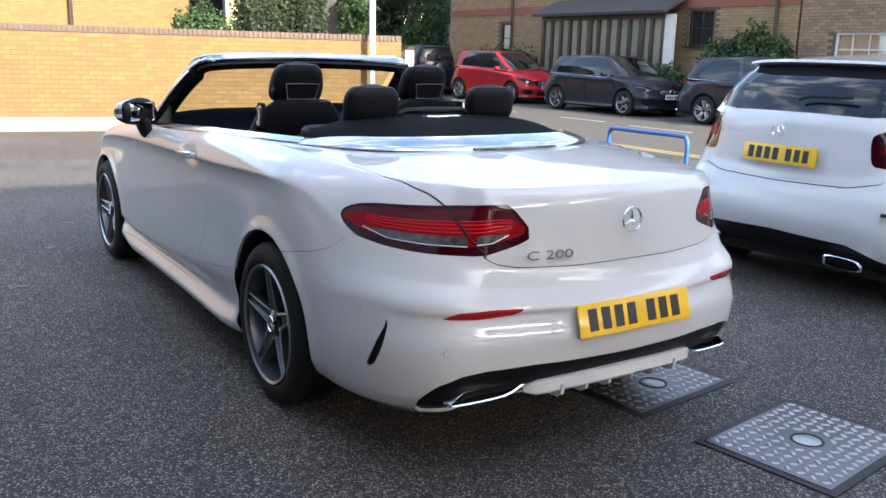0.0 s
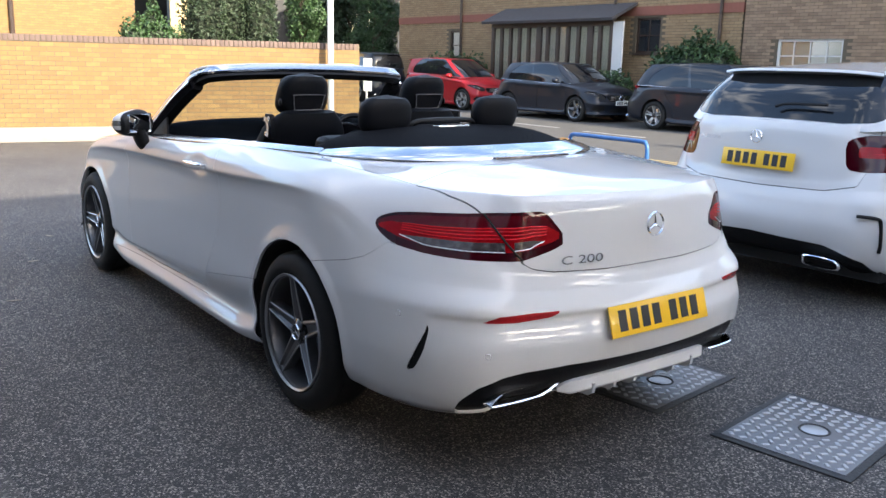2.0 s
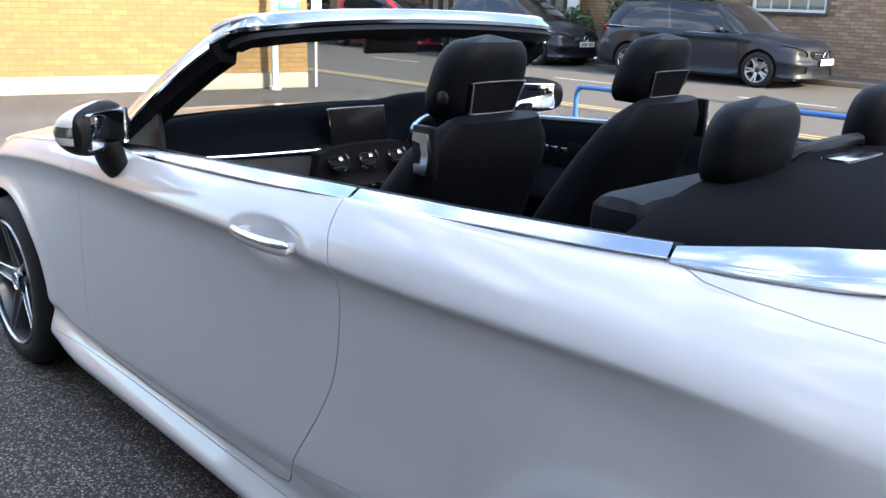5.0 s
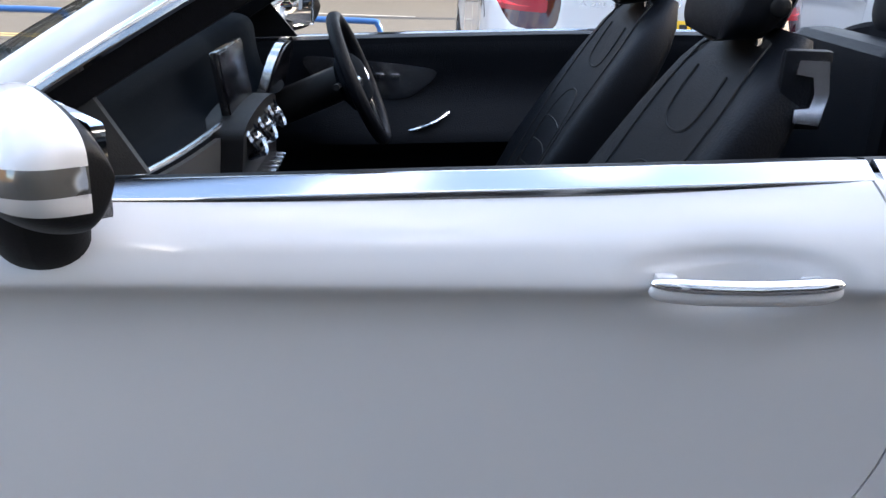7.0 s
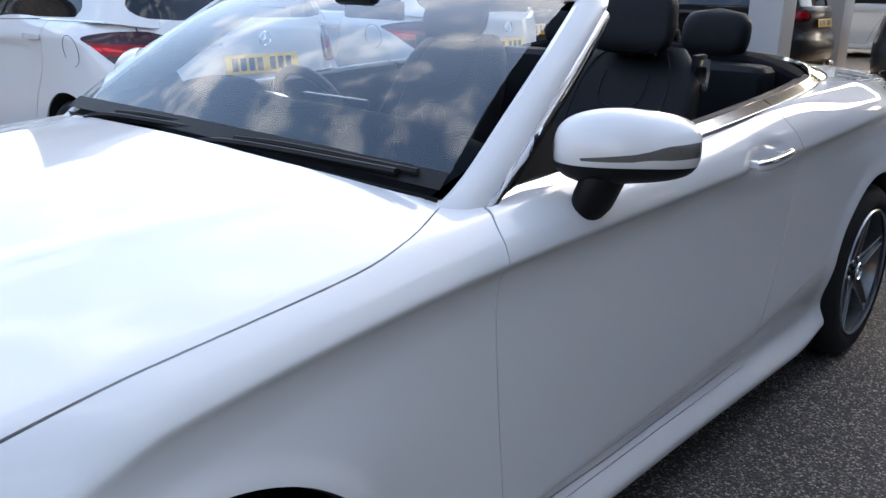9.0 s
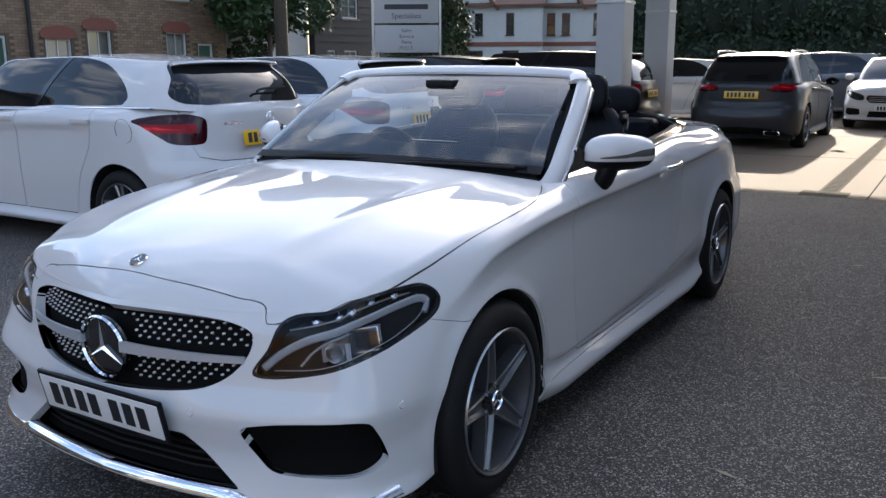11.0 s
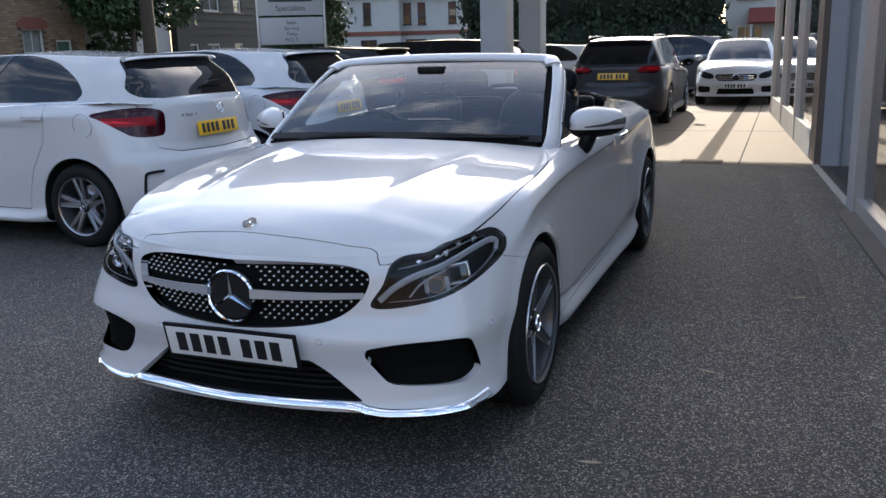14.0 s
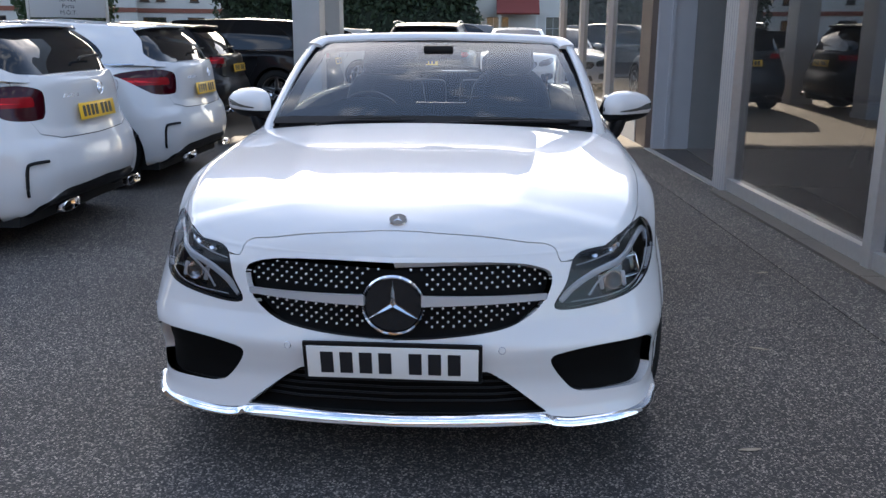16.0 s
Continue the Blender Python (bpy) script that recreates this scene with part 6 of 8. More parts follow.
def make_car(name, label, colour, hw=.89, rear=-2.18, front=2.12, wb=2.70, belt=1.03, roof=1.42, glass_rear=(-2.0, -1.62), glass_front=(1.25, .45),
             wheel_r=.32, rim=.225, style="double", low=True, boot=False, plate_front=None, plate_rear=None, lamp_z=(.86, 1.04), lamp_in=.42, facing_detail="rear",
             group="", rails=False, spare=False, machined=M_RIM, wide_lamp=True):
    car = thing(name, label, "car", group=group)
    ns_, nv = (170, 80) if low else (300, 130)
    plan, side = car_tables(hw, rear, front, wb, belt)
    grb = max(glass_rear[0], rear + .13)
    grt = max(glass_rear[1], grb + .15)
    gfb, gft = glass_front
    crown = [(rear + .1, belt + .008), (grb, belt + (.012 if not boot else .045)), (gfb - .1, .985), (gfb + .15, .965), (max(wb / 2 + .1, gfb + .28), .935), (front - .22, .865), (front - .06, .75)]
    sk, _ = shell(plan, side, crown, ns_, nv)
    X = lambda q: q.v[:, 0]
    Y = lambda q: q.v[:, 1]
    Z = lambda q: q.v[:, 2]
    ra = wheel_r + .05
    arch = np.maximum(ra - np.hypot(Y(sk) - wb / 2, Z(sk) - wheel_r), ra - np.hypot(Y(sk) + wb / 2, Z(sk) - wheel_r))
    sk, _ = sk.cut(-np.where(X(sk) > .4, arch, -1))
    base = sk
    # tail lamps
    lo, hi = lamp_z
    c = rear + .12
    lamp = arc_at(plan, [(lamp_in, rear + .03, lo + .02), (lamp_in - .02, rear + .03, lo + .07), (lamp_in + .05, rear + .03, hi - .03), (hw * .80, rear + .18, hi), (hw * .96, rear + .42, hi - .02), (hw * .975, rear + .50, hi - .05),
                         (hw * .95, rear + .40, lo + .06), (hw * .80, rear + .18, lo)] if wide_lamp is True else
                  [(.60, rear + .05, lo), (.555, rear + .04, lo + .07), (.545, rear + .04, hi - .06), (.58, rear + .05, hi - .015), (hw * .78, rear + .14, hi + .01), (hw * .93, rear + .36, hi + .005),
                   (hw * .985, rear + .56, hi - .03), (hw * .97, rear + .47, hi - .075), (hw * .92, rear + .31, lo + .04), (hw * .86, rear + .22, lo)] if wide_lamp == "deep" else
                  [(hw * .72, rear + .1, lo), (hw * .70, rear + .1, hi), (hw * .92, rear + .3, hi), (hw * .94, rear + .32, lo)])
    d = np.where(Y(sk) < -.8, sd_poly(catmull(lamp, 3, True), sk.a, Z(sk)), -1)
    tail, sk = sk.cut(np.where(sk.n[:, 2] > .8, -1, d))
    # head lamps and grille
    hl = arc_at(plan, [(hw * .55, front - .06, .60), (hw * .60, front - .08, .70), (hw * .85, front - .25, .76), (hw * .96, front - .50, .775), (hw * .965, front - .50, .73), (hw * .86, front - .2, .64), (hw * .70, front - .1, .59)])
    d = np.where(Y(sk) > .8, sd_poly(catmull(hl, 3, True), sk.a, Z(sk)), -1)
    head, sk = sk.cut(d)
    gp = [(-.42, .69), (.42, .69), (.44, .62), (.36, .54), (-.36, .54), (-.44, .62)]
    grille, sk = sk.cut(np.where(Y(sk) > .8, sd_poly(gp, X(sk), Z(sk)), -1))
    mp = [(-.40, .26), (.40, .26), (.36, .38), (-.36, .38)]
    mouth, sk = sk.cut(np.where(Y(sk) > .8, sd_poly(mp, X(sk), Z(sk)), -1))
    it = arc_at(plan, [(hw * .60, front - .06, .30), (hw * .60, front - .06, .42), (hw * .86, front - .2, .44), (hw * .92, front - .3, .34), (hw * .84, front - .18, .29)])
    intake, sk = sk.cut(np.where(Y(sk) > .8, sd_poly(it, sk.a, Z(sk)), -1))
    # dark lower rear
    zz = .40 if not low else .36
    diff, sk = sk.cut(np.where((Y(sk) < -.9) & (sk.n[:, 2] < .8), np.minimum(np.interp(X(sk), [0, hw * .55, hw * .8, hw * .9], [zz, zz - .02, zz - .10, .15]) - Z(sk), -wb / 2 - .45 - Y(sk)), -1))
    gap = .0028
    panels = []
    # doors
    front_door = [(.95, .28), (.97, .62), (.93, .92), (.90, 1.3), (-.12, 1.3), (-.14, .9), (-.16, .28)]
    rear_door = [(-.165, .28), (-.145, .9), (-.125, 1.3), (-1.02, 1.3), (-1.08, .98), (-1.05, .80), (-.92, .60), (-.86, .45), (-.82, .28)]
    k = wb / 2.7
    for poly in (front_door, rear_door):
        d = np.where(X(sk) > .5, sd_poly(catmull([(a * k, b) for a, b in poly], 1, True), Y(sk), Z(sk)), -1)
        p, sk = sk._side(d - gap), sk._side(-d - gap)
        panels.append(("door", p))
    low_z = lo - .14
    d = np.where(Y(sk) < -.9, np.minimum(Z(sk) - np.interp(X(sk), [0, .45, .62, .7], [low_z, low_z + .01, low_z + .05, low_z + .3]), hw * .74 - X(sk)), -1)
    d = np.minimum(d, (grb + .35) - Y(sk))
    p, sk = sk._side(d - gap), sk._side(-d - gap)
    panels.append(("tailgate", p))
    d = np.where((Y(sk) > gfb - .25) & (Z(sk) > .7), np.minimum(np.interp(Y(sk), [gfb, wb / 2, front - .3, front - .1], [hw * .86, hw * .86, hw * .72, hw * .55]) - X(sk), (front - .10 - .12 * (X(sk) / .5) ** 2) - Y(sk)), -1)
    p, sk = sk._side(d - gap), sk._side(-d - gap)
    panels.append(("bonnet", p))
    sk.both().make("body", colour, car, "", .01)
    for nm, p in panels:
        if not len(p.f):
            continue
        if nm == "door":
            p.make(nm, colour, car, "", .01); p.mirrored().make(nm, colour, car, "", .01)
        else:
            p.both().make(nm, colour, car, "", .01)
    # shrunken near-black copy of the body, shade colour for gaps and openings
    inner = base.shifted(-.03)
    inner.both().make("gap_shade_liner", M_SHADE, car)
    for q in (tail, tail.mirrored()):
        la = new("tail_lamp"); la.parent = car
        zc = (lo + hi) / 2
        mid_, rim_ = q.cut(np.minimum((.032 if wide_lamp == "deep" else .045) - np.abs(Z(q) - zc - .01), np.minimum(q.a - lamp[0][0] - .04, max(q_[0] for q_ in lamp) - .06 - q.a)))
        rim_.make("lamp_rim", M_REDDARK, la, "", .015)
        if len(mid_.f):
            bar, mid_ = mid_.cut(.010 - np.abs(Z(mid_) - zc - .012 + .10 * np.abs(mid_.a - (lamp[0][0] + max(q_[0] for q_ in lamp)) / 2) * 0))
            mid_.make("lamp_glass", M_RED, la)
            if len(bar.f):
                bar.make("light_guide", M_REDLIGHT, la)
    for q in (head, head.mirrored()):
        la = new("head_lamp"); la.parent = car
        q.make("lens", M_LENS, la).visible_shadow = False
        q.shifted(-.05).make("housing", M_SATIN, la)
        rv, rf, rn = q.rim(.05)
        np_part("housing_wall", rv, rf, M_BLACKGLOSS, la, "", -rn)
    grille.both().shifted(-.02).make("grille", M_BLACKGLOSS, car)
    for kz in (.58, .615, .65):
        xs = np.linspace(-.38, .38, 13)
        tube_part("grille_slat", np.stack([xs, front - .03 - .45 * xs**2 * .5, np.full(13, kz)], 1), .008, M_CHROME, car, n=6)
    v, f = lathe([(0, .006), (.065, .006), (.07, -.02)], 24)
    em = new("front_emblem"); em.parent = car; em.matrix_basis = pose(0, front - .02, .615, 0, 0, 90)
    np_part("disc", v, f, M_BLACKGLOSS, em)
    part("ring", ring_bm(.075, .011, 28, .008), M_CHROME, em)
    mouth.both().shifted(-.03).make("lower_mouth", M_PLASTIC, car)
    intake.shifted(-.03).make("air_intake", M_PLASTIC, car); intake.mirrored().shifted(-.03).make("air_intake", M_PLASTIC, car)
    diff.both().shifted(-.01).make("diffuser", M_PLASTIC, car)
    for sg in (-1, 1):
        for y in (wb / 2, -wb / 2):
            v, f = lathe([(ra, .0), (ra, -.24), (.1, -.26)], 28)
            v = v + (hw - .03, y, wheel_r)
            np_part("wheel_housing", v * (sg, 1, 1), [q for q in f if all(v[i][2] > .20 for i in q)], M_SHADE, car)
            wheel(car, (sg * (hw - .125), y, wheel_r), sg, wheel_r, rim, .22, style, machined, .2 + y, low)
        o = catmull([(-.11, -.03), (-.09, .025), (.10, .03), (.115, .0), (.09, -.032)], 3, True)
        g = np.array([[(sg * (.50 - u * kk), rear + .03 + dy + .10 * (.15 - u) * 0, .275 + w * kk) for u, w in o] for kk, dy in ((1.0, .05), (1.04, .01), (.9, .005), (.82, .06))])
        g = np.concatenate([g, g[:, :1]], 1)
        v, f = grid_mesh(g)
        np_part("exhaust_trim", v, f, M_CHROME, car)
    box("underbody", (-hw + .12, rear + .25, .17), (hw - .12, front - .2, .24), M_SHADE, car)

    # upper body
    s6 = hw / .89
    rz = roof
    y3, y4, y5, y6, y7 = grb + .28, grb + .98 if not boot else grb + .6, (grb + gfb) / 2, gfb - .75, gfb - .25
    belt_r, belt_f = belt - .005, .945
    bl = [(0, grb, belt - .035), (.36 * s6, grb + .02, belt - .035), (.60 * s6, grb + .08, belt - .035), (.755 * s6, y3, belt - .015), (.80 * s6, y4, belt - .025), (.812 * s6, y5, belt - .05), (.808 * s6, y6, belt - .07), (.745 * s6, y7, belt_f),
          (.45 * s6, gfb - .07, .965), (0, gfb, .975)]
    t4, t5, t6 = grt + .65 if not boot else grt + .25, (grt + gft) / 2, gft - .25
    tp = [(0, grt, rz - .03), (.33 * s6, grt + .01, rz - .035), (.50 * s6, grt + .05, rz - .04), (.548 * s6, grt + .17, rz - .035), (.578 * s6, t4, rz - .012), (.592 * s6, t5, rz), (.588 * s6, t6, rz - .018), (.562 * s6, gft - .09, rz - .045),
          (.35 * s6, gft - .03, rz - .03), (0, gft, rz - .025)]
    md = [tuple(.5 * (a + b) for a, b in zip(p, q)) for p, q in zip(bl, tp)]
    md = [(x * 1.035, y - (.05 if i < 3 else 0) + (.03 if i > 7 else 0), z + .012) for i, (x, y, z) in enumerate(md)]
    up = loft([bl, md, tp], .03, 150 if low else 240, 50 if low else 90)
    rear_w = catmull([(-.4, .12), (1.7, .12), (2.35, .16), (2.62, .30), (2.35, .62), (2.0, .93), (-.4, .95)], 2, True)
    side_w = catmull([(3.66, .05), (3.46, .10), (3.40, .26), (3.52, .56), (3.9, .82), (4.6, .925), (5.4, .94), (6.2, .91), (6.6, .62), (6.93, .22), (7.0, .06), (5.2, .06)], 3, True)
    front_w = [(7.32, .04), (7.30, .5), (7.36, .95), (9.6, .95), (9.6, .04)]
    up_r, up = up.cut(sd_poly(rear_w, up.a, up.b))
    up_s, up = up.cut(sd_poly(side_w, up.a, up.b))
    up_f, up = up.cut(sd_poly(front_w, up.a, up.b))
    up.both().make("roof", colour, car, "", .008)
    up_r.both().shifted(-.004).make("rear_window", M_TINT, car)
    up_f.both().shifted(-.004).make("windscreen", M_TINT, car)
    for q in (up_s, up_s.mirrored()):
        pil = np.abs(q.a - 5.02) - .045
        pillar, pane = q.cut(-pil)
        fr_, rr_ = pane.cut(pane.a - 5.02)
        fr_.shifted(-.004).make("side_window", M_TINT, car)
        rr_.shifted(-.004).make("side_window", M_TINT, car)
        pillar.make("pillar_trim", M_BLACKGLOSS, car)
    for sg in (-1, 1):
        # belt strip, mirror, handles
        pts = np.array([(p[0] + .006, p[1], p[2] + .004) for p in bl[3:8]])
        tube_part("belt_strip", catmull(pts, 5) * (sg, 1, 1), .006, M_CHROME if not low else M_SATIN, car, n=6)
        v, f = lathe([(0, .085), (.045, .075), (.075, .03), (.08, -.02), (.06, -.035)], 20, "y")
        np_part("door_mirror", v * (1.35, 1, .85) + (sg * (hw + .06), gfb - .62, 1.02), f, colour if not low else M_BLACKGLOSS if colour is M_CARGREY else colour, car)
        tube_part("mirror_foot", [(sg * (hw - .06), gfb - .60, .97), (sg * (hw + .05), gfb - .62, 1.0)], .022, M_PLASTIC, car, n=8)
        for y in (-.02 * 0 - .02, -.98 * k + .0):
            ys = np.linspace(y + .10, y - .10, 9)
            xx = np.interp(ys, [-1.35, 0, 1.35], [hw, hw * .985, hw])
            v, f = sweep(np.stack([sg * (xx + .012 * (1 - ((ys - y) / .1) ** 4)), ys, np.full(9, belt - .115)], 1), [(-.008, -.012), (.008, -.012), (.008, .012), (-.008, .012)])
            np_part("door_handle", v, f, colour, car)
    if not boot:
        xs = np.linspace(-.52 * s6, .52 * s6, 21)
        v, f = sweep(np.stack([xs, grt - .015 + .10 * (xs / .52) ** 4 * .6, np.full(21, rz - .035) - .02 * (xs / .52) ** 4], 1), [(-.06, .002), (-.02, .014), (.09, .004), (.10, -.012), (.02, -.03), (-.05, -.02)])
        np_part("roof_spoiler", v, f, colour, car)
        tube_part("rear_wiper", catmull([(.02, grb + .06, belt + .085), (.10, grb + .07, belt + .105), (.36, grb + .075, belt + .11)], 5) - np.array([0, .035, 0]), .010, M_PLASTIC, car, n=6)
    if rails:
        for sg in (-1, 1):
            pts = catmull([(sg * .56 * s6, grt + .15, rz - .01), (sg * .57 * s6, grt + .3, rz + .035), (sg * .585 * s6, t5, rz + .05), (sg * .575 * s6, gft - .35, rz + .03), (sg * .565 * s6, gft - .2, rz - .02)], 6)
            tube_part("roof_rail", pts, .014, M_SATIN, car, n=8)
    if spare:
        v, f = lathe([(0, -.12), (.22, -.12), (.32, -.08), (.33, .04), (.3, .1)], 32, "y")
        np_part("spare_wheel_cover", v + (.0, rear - .02, .80), f, colour, car)
    if plate_rear is not None:
        number_plate(car, Matrix.Translation((0, rear + .015 + (plate_rear - .55) * .08, plate_rear)) @ pose(0, 0, 0, -8, 0, 0), M_PLATEY)
    if plate_front is not None:
        number_plate(car, Matrix.Translation((0, front + .02, plate_front)) @ pose(0, 0, 0, 0, 0, 180), M_PLATEW)
    return car


def a_class():
    car = make_car("hatchback", "white five-door hatchback with dark rear glass parked beside the convertible", M_WHITE, low=False, rear=-2.06, front=2.24, belt=1.10, roof=1.455, glass_rear=(-1.93, -1.60), glass_front=(1.25, .40),
                   plate_rear=.855, lamp_z=(.835, 1.035), group="white hatchbacks", wide_lamp="deep")
    em = new("tailgate_emblem"); em.parent = car; em.matrix_basis = pose(0, -2.05, 1.0, 0, 0, -90)
    part("ring", ring_bm(.042, .006, 36, .005), M_CHROME, em)
    part("star", star_bm(.038, .005), M_CHROME, em)
    bm = text_bm("A 200 d", .045, .002)
    lay(bm, Matrix.Translation((-.365, -2.022, .962)) @ pose(0, 0, 0, 0, 0, -5) @ pose(0, 0, 0, 90, 0, 0) @ Matrix.Diagonal((1.2, .75, 1, 1)))
    part("model_badge", bm, M_CHROME, car, "chrome model lettering", 60)
    for sg in (-1, 1):
        p = catmull([(sg * .68, -2.0, .585), (sg * .765, -1.925, .575), (sg * .78, -1.905, .54), (sg * .79, -1.90, .42), (sg * .785, -1.90, .37)], 6)
        tube_part("bumper_vent", p, .011, M_PLASTIC, car, "black bumper vent", n=6)
    fc = new("fuel_flap"); fc.parent = car
    fc.matrix_basis = pose(-.884, -1.46, .93, 0, 0, 180) @ pose(0, 0, 0, 0, 8, 0)
    part("flap_gap", ring_bm(.088, .003, 40, .002), M_SHADE, fc)
    return car


white_a = a_class()
white_a.matrix_basis = pose(4.51, -1.235, 0, 0, 0, -90)
second_a = copy_thing(white_a, pose(4.52, -3.56, 0, 0, 0, -90))
tagged(second_a, "white five-door hatchback behind another white hatchback")
card = part("window_card", bm_box((-.002, -.16, -.22), (.002, .16, .22), .001), M_PAPER)
tagged(card, "pale green price card inside a car window", "card")
card.matrix_basis = pose(5.35, -.515, 1.17, 0, 0, 90) @ pose(0, 0, 0, 0, -24, 0)

dark1 = make_car("dark_hatchback", "black hatchback in a row of parked cars", M_CARBLACK, plate_rear=.85, roof=1.47, group="dark parked cars")
dark1.matrix_basis = pose(5.95, -5.80, 0, 0, 0, -90)
dark2 = copy_thing(dark1, pose(5.65, -8.05, 0, 0, 0, -90))
gla = make_car("crossover", "dark grey crossover with roof rails parked in the sun", M_CARGREY, hw=.90, rear=-2.2, front=2.2, belt=1.05, roof=1.50, wheel_r=.345, rim=.23, plate_rear=.86, lamp_z=(.90, 1.04), lamp_in=.40, rails=True, style="five")
gla.matrix_basis = pose(1.02, -12.62, 0, 0, 0, 180)
suv = make_car("estate_car", "black estate car parked across the yard", M_CARBLACK, hw=.92, rear=-2.4, front=2.4, wb=2.9, belt=1.06, roof=1.55, glass_rear=(-2.25, -1.95), glass_front=(1.3, .5), wheel_r=.36, rim=.25, style="five", plate_rear=.85)
suv.matrix_basis = pose(4.92, -10.87, 0, 0, 0, -90)
qash = make_car("grey_crossover", "silver grey crossover parked before a hedge", M_CARSILVER, hw=.90, belt=1.08, roof=1.55, wheel_r=.345, plate_rear=.8, style="five", lamp_z=(.95, 1.08))
qash.matrix_basis = pose(1.6, -19.4, 0, 0, 0, -60)
white_c = make_car("hatchback", "white hatchback far back in the yard", M_WHITE, plate_rear=.85, group="white hatchbacks")
white_c.matrix_basis = pose(4.6, -17.0, 0, 0, 0, -75)
saloon = make_car("saloon", "white saloon with a chrome grille facing the yard", M_WHITE, hw=.905, rear=-2.45, front=2.24, wb=2.84, belt=.99, roof=1.43, glass_rear=(-1.75, -.95), glass_front=(1.0, .2), boot=True, plate_front=.44, style="five")
saloon.matrix_basis = pose(-.72, -17.75, 0)
golf = make_car("navy_hatchback", "dark navy hatchback parked along the road", M_CARNAVY, rear=-2.1, front=2.1, wb=2.58, belt=1.0, roof=1.47, plate_front=.50, style="five", group="cars parked along the road")
golf.matrix_basis = pose(14.35, 12.6, 0, 0, 0, 180)
jazz = make_car("red_hatchback", "bright red compact hatchback parked along the road", M_CARRED, hw=.85, rear=-1.9, front=2.0, wb=2.5, belt=1.06, roof=1.53, glass_front=(1.35, .35), plate_front=.5, style="double", group="cars parked along the road")
jazz.matrix_basis = pose(14.55, 17.7, 0, 0, 0, 184)
est = make_car("dark_estate", "dark navy estate car parked along the road", M_CARNAVY, hw=.91, rear=-2.5, front=2.3, wb=2.85, belt=1.0, roof=1.50, glass_rear=(-2.3, -1.9), wheel_r=.325, style="double", plate_front=.5, group="cars parked along the road")
est.matrix_basis = pose(14.25, 7.25, 0, 0, 0, 180)
rav = make_car("old_off_roader", "dark blue off-roader with a spare wheel cover", M_CARNAVY, hw=.87, rear=-2.0, front=2.0, wb=2.4, belt=1.15, roof=1.68, wheel_r=.35, glass_rear=(-1.95, -1.75), spare=True, plate_rear=.6, lamp_z=(1.0, 1.35), wide_lamp=False)
rav.matrix_basis = pose(14.3, 22.8, 0, 0, 0, -4)

# ---------------------------------------------------------------- ground
def plane_part(name, x0, y0, x1, y1, z, material, label, category, thick=.05, kind="structure"):
    return tagged(box(name, (x0, y0, z - thick), (x1, y1, z), material), label, category, kind=kind)


tagged(box("ground", (-400, -400, -.4), (400, 400, 0), M_ASPHALT), "dark chipped asphalt yard in shade", "ground", kind="structure")
plane_part("pavement_concrete", -3.6, -30, 11.0, -5.92, .004, M_CONCRETE, "pale worn concrete apron in sun", "pavement", .02)
for k, x in enumerate((-1.30, 1.9, 5.2)):
    box("slab_joint", (x, -30, -.02), (x + .018, -5.93, .0052), M_SLOT, bpy.data.objects["pavement_concrete"])
for y in (-9.9, -13.8, -18.0, -23.0):
    box("slab_joint", (-3.5, y, -.02), (10.9, y + .018, .0054), M_SLOT, bpy.data.objects["pavement_concrete"])
drain = thing("drain_channel", "grey slotted drain channel set in concrete", "drain")
box("channel", (-.98, -20, -.02), (-.78, -6.0, .0065), M_DRAIN, drain)
for k in range(120):
    y = -6.06 - k * .115
    if k == 0:
        slot = box("slot", (-.955, y - .02, .0), (-.805, y + .02, .0085), M_SLOT, drain)
    else:
        o = new("slot", slot.data); o.parent = drain; o.location = (0, -k * .115, 0)
box("drain_lid", (-1.10, -6.30, -.01), (-.62, -5.94, .008), M_DRAIN, drain, "", .003)
# tarmac patch edge and kerb by the showroom
M_KERB = mat("worn_kerb", (.26, .225, .185), .9, vary=.7, scale=16, big=.6, bump=.35, bump_scale=90)
kerb = thing("kerb", "low worn concrete kerb along the showroom", "kerb", kind="structure")
SHOP = lambda y: -2.40 - .08 * (y + 3.0)
for k in range(9):
    y0, y1 = -3.05 + k * .92, -3.05 + (k + 1) * .92 - .008
    v, f = extrude_poly([(SHOP(y0) - .05, y0), (SHOP(y0) + .20 + .02 * k * 0, y0), (SHOP(y1) + .20, y1), (SHOP(y1) - .05, y1)], .025, lambda a, b, c: (a, b, c))
    part("kerb_stone", bm_np(v, f), M_KERB, kerb)
v, f = extrude_poly([(SHOP(-5.9) + .0, -5.9), (SHOP(-5.9) + .5, -5.9), (SHOP(3) + .62, 3.0), (SHOP(6) + .62, 6.0), (SHOP(6), 6.0)], .006, lambda a, b, c: (a, b, c))
tagged(part("pavement_strip", bm_np(v, f), M_STRIP), "worn brownish tarmac strip along the showroom", "pavement", kind="structure")


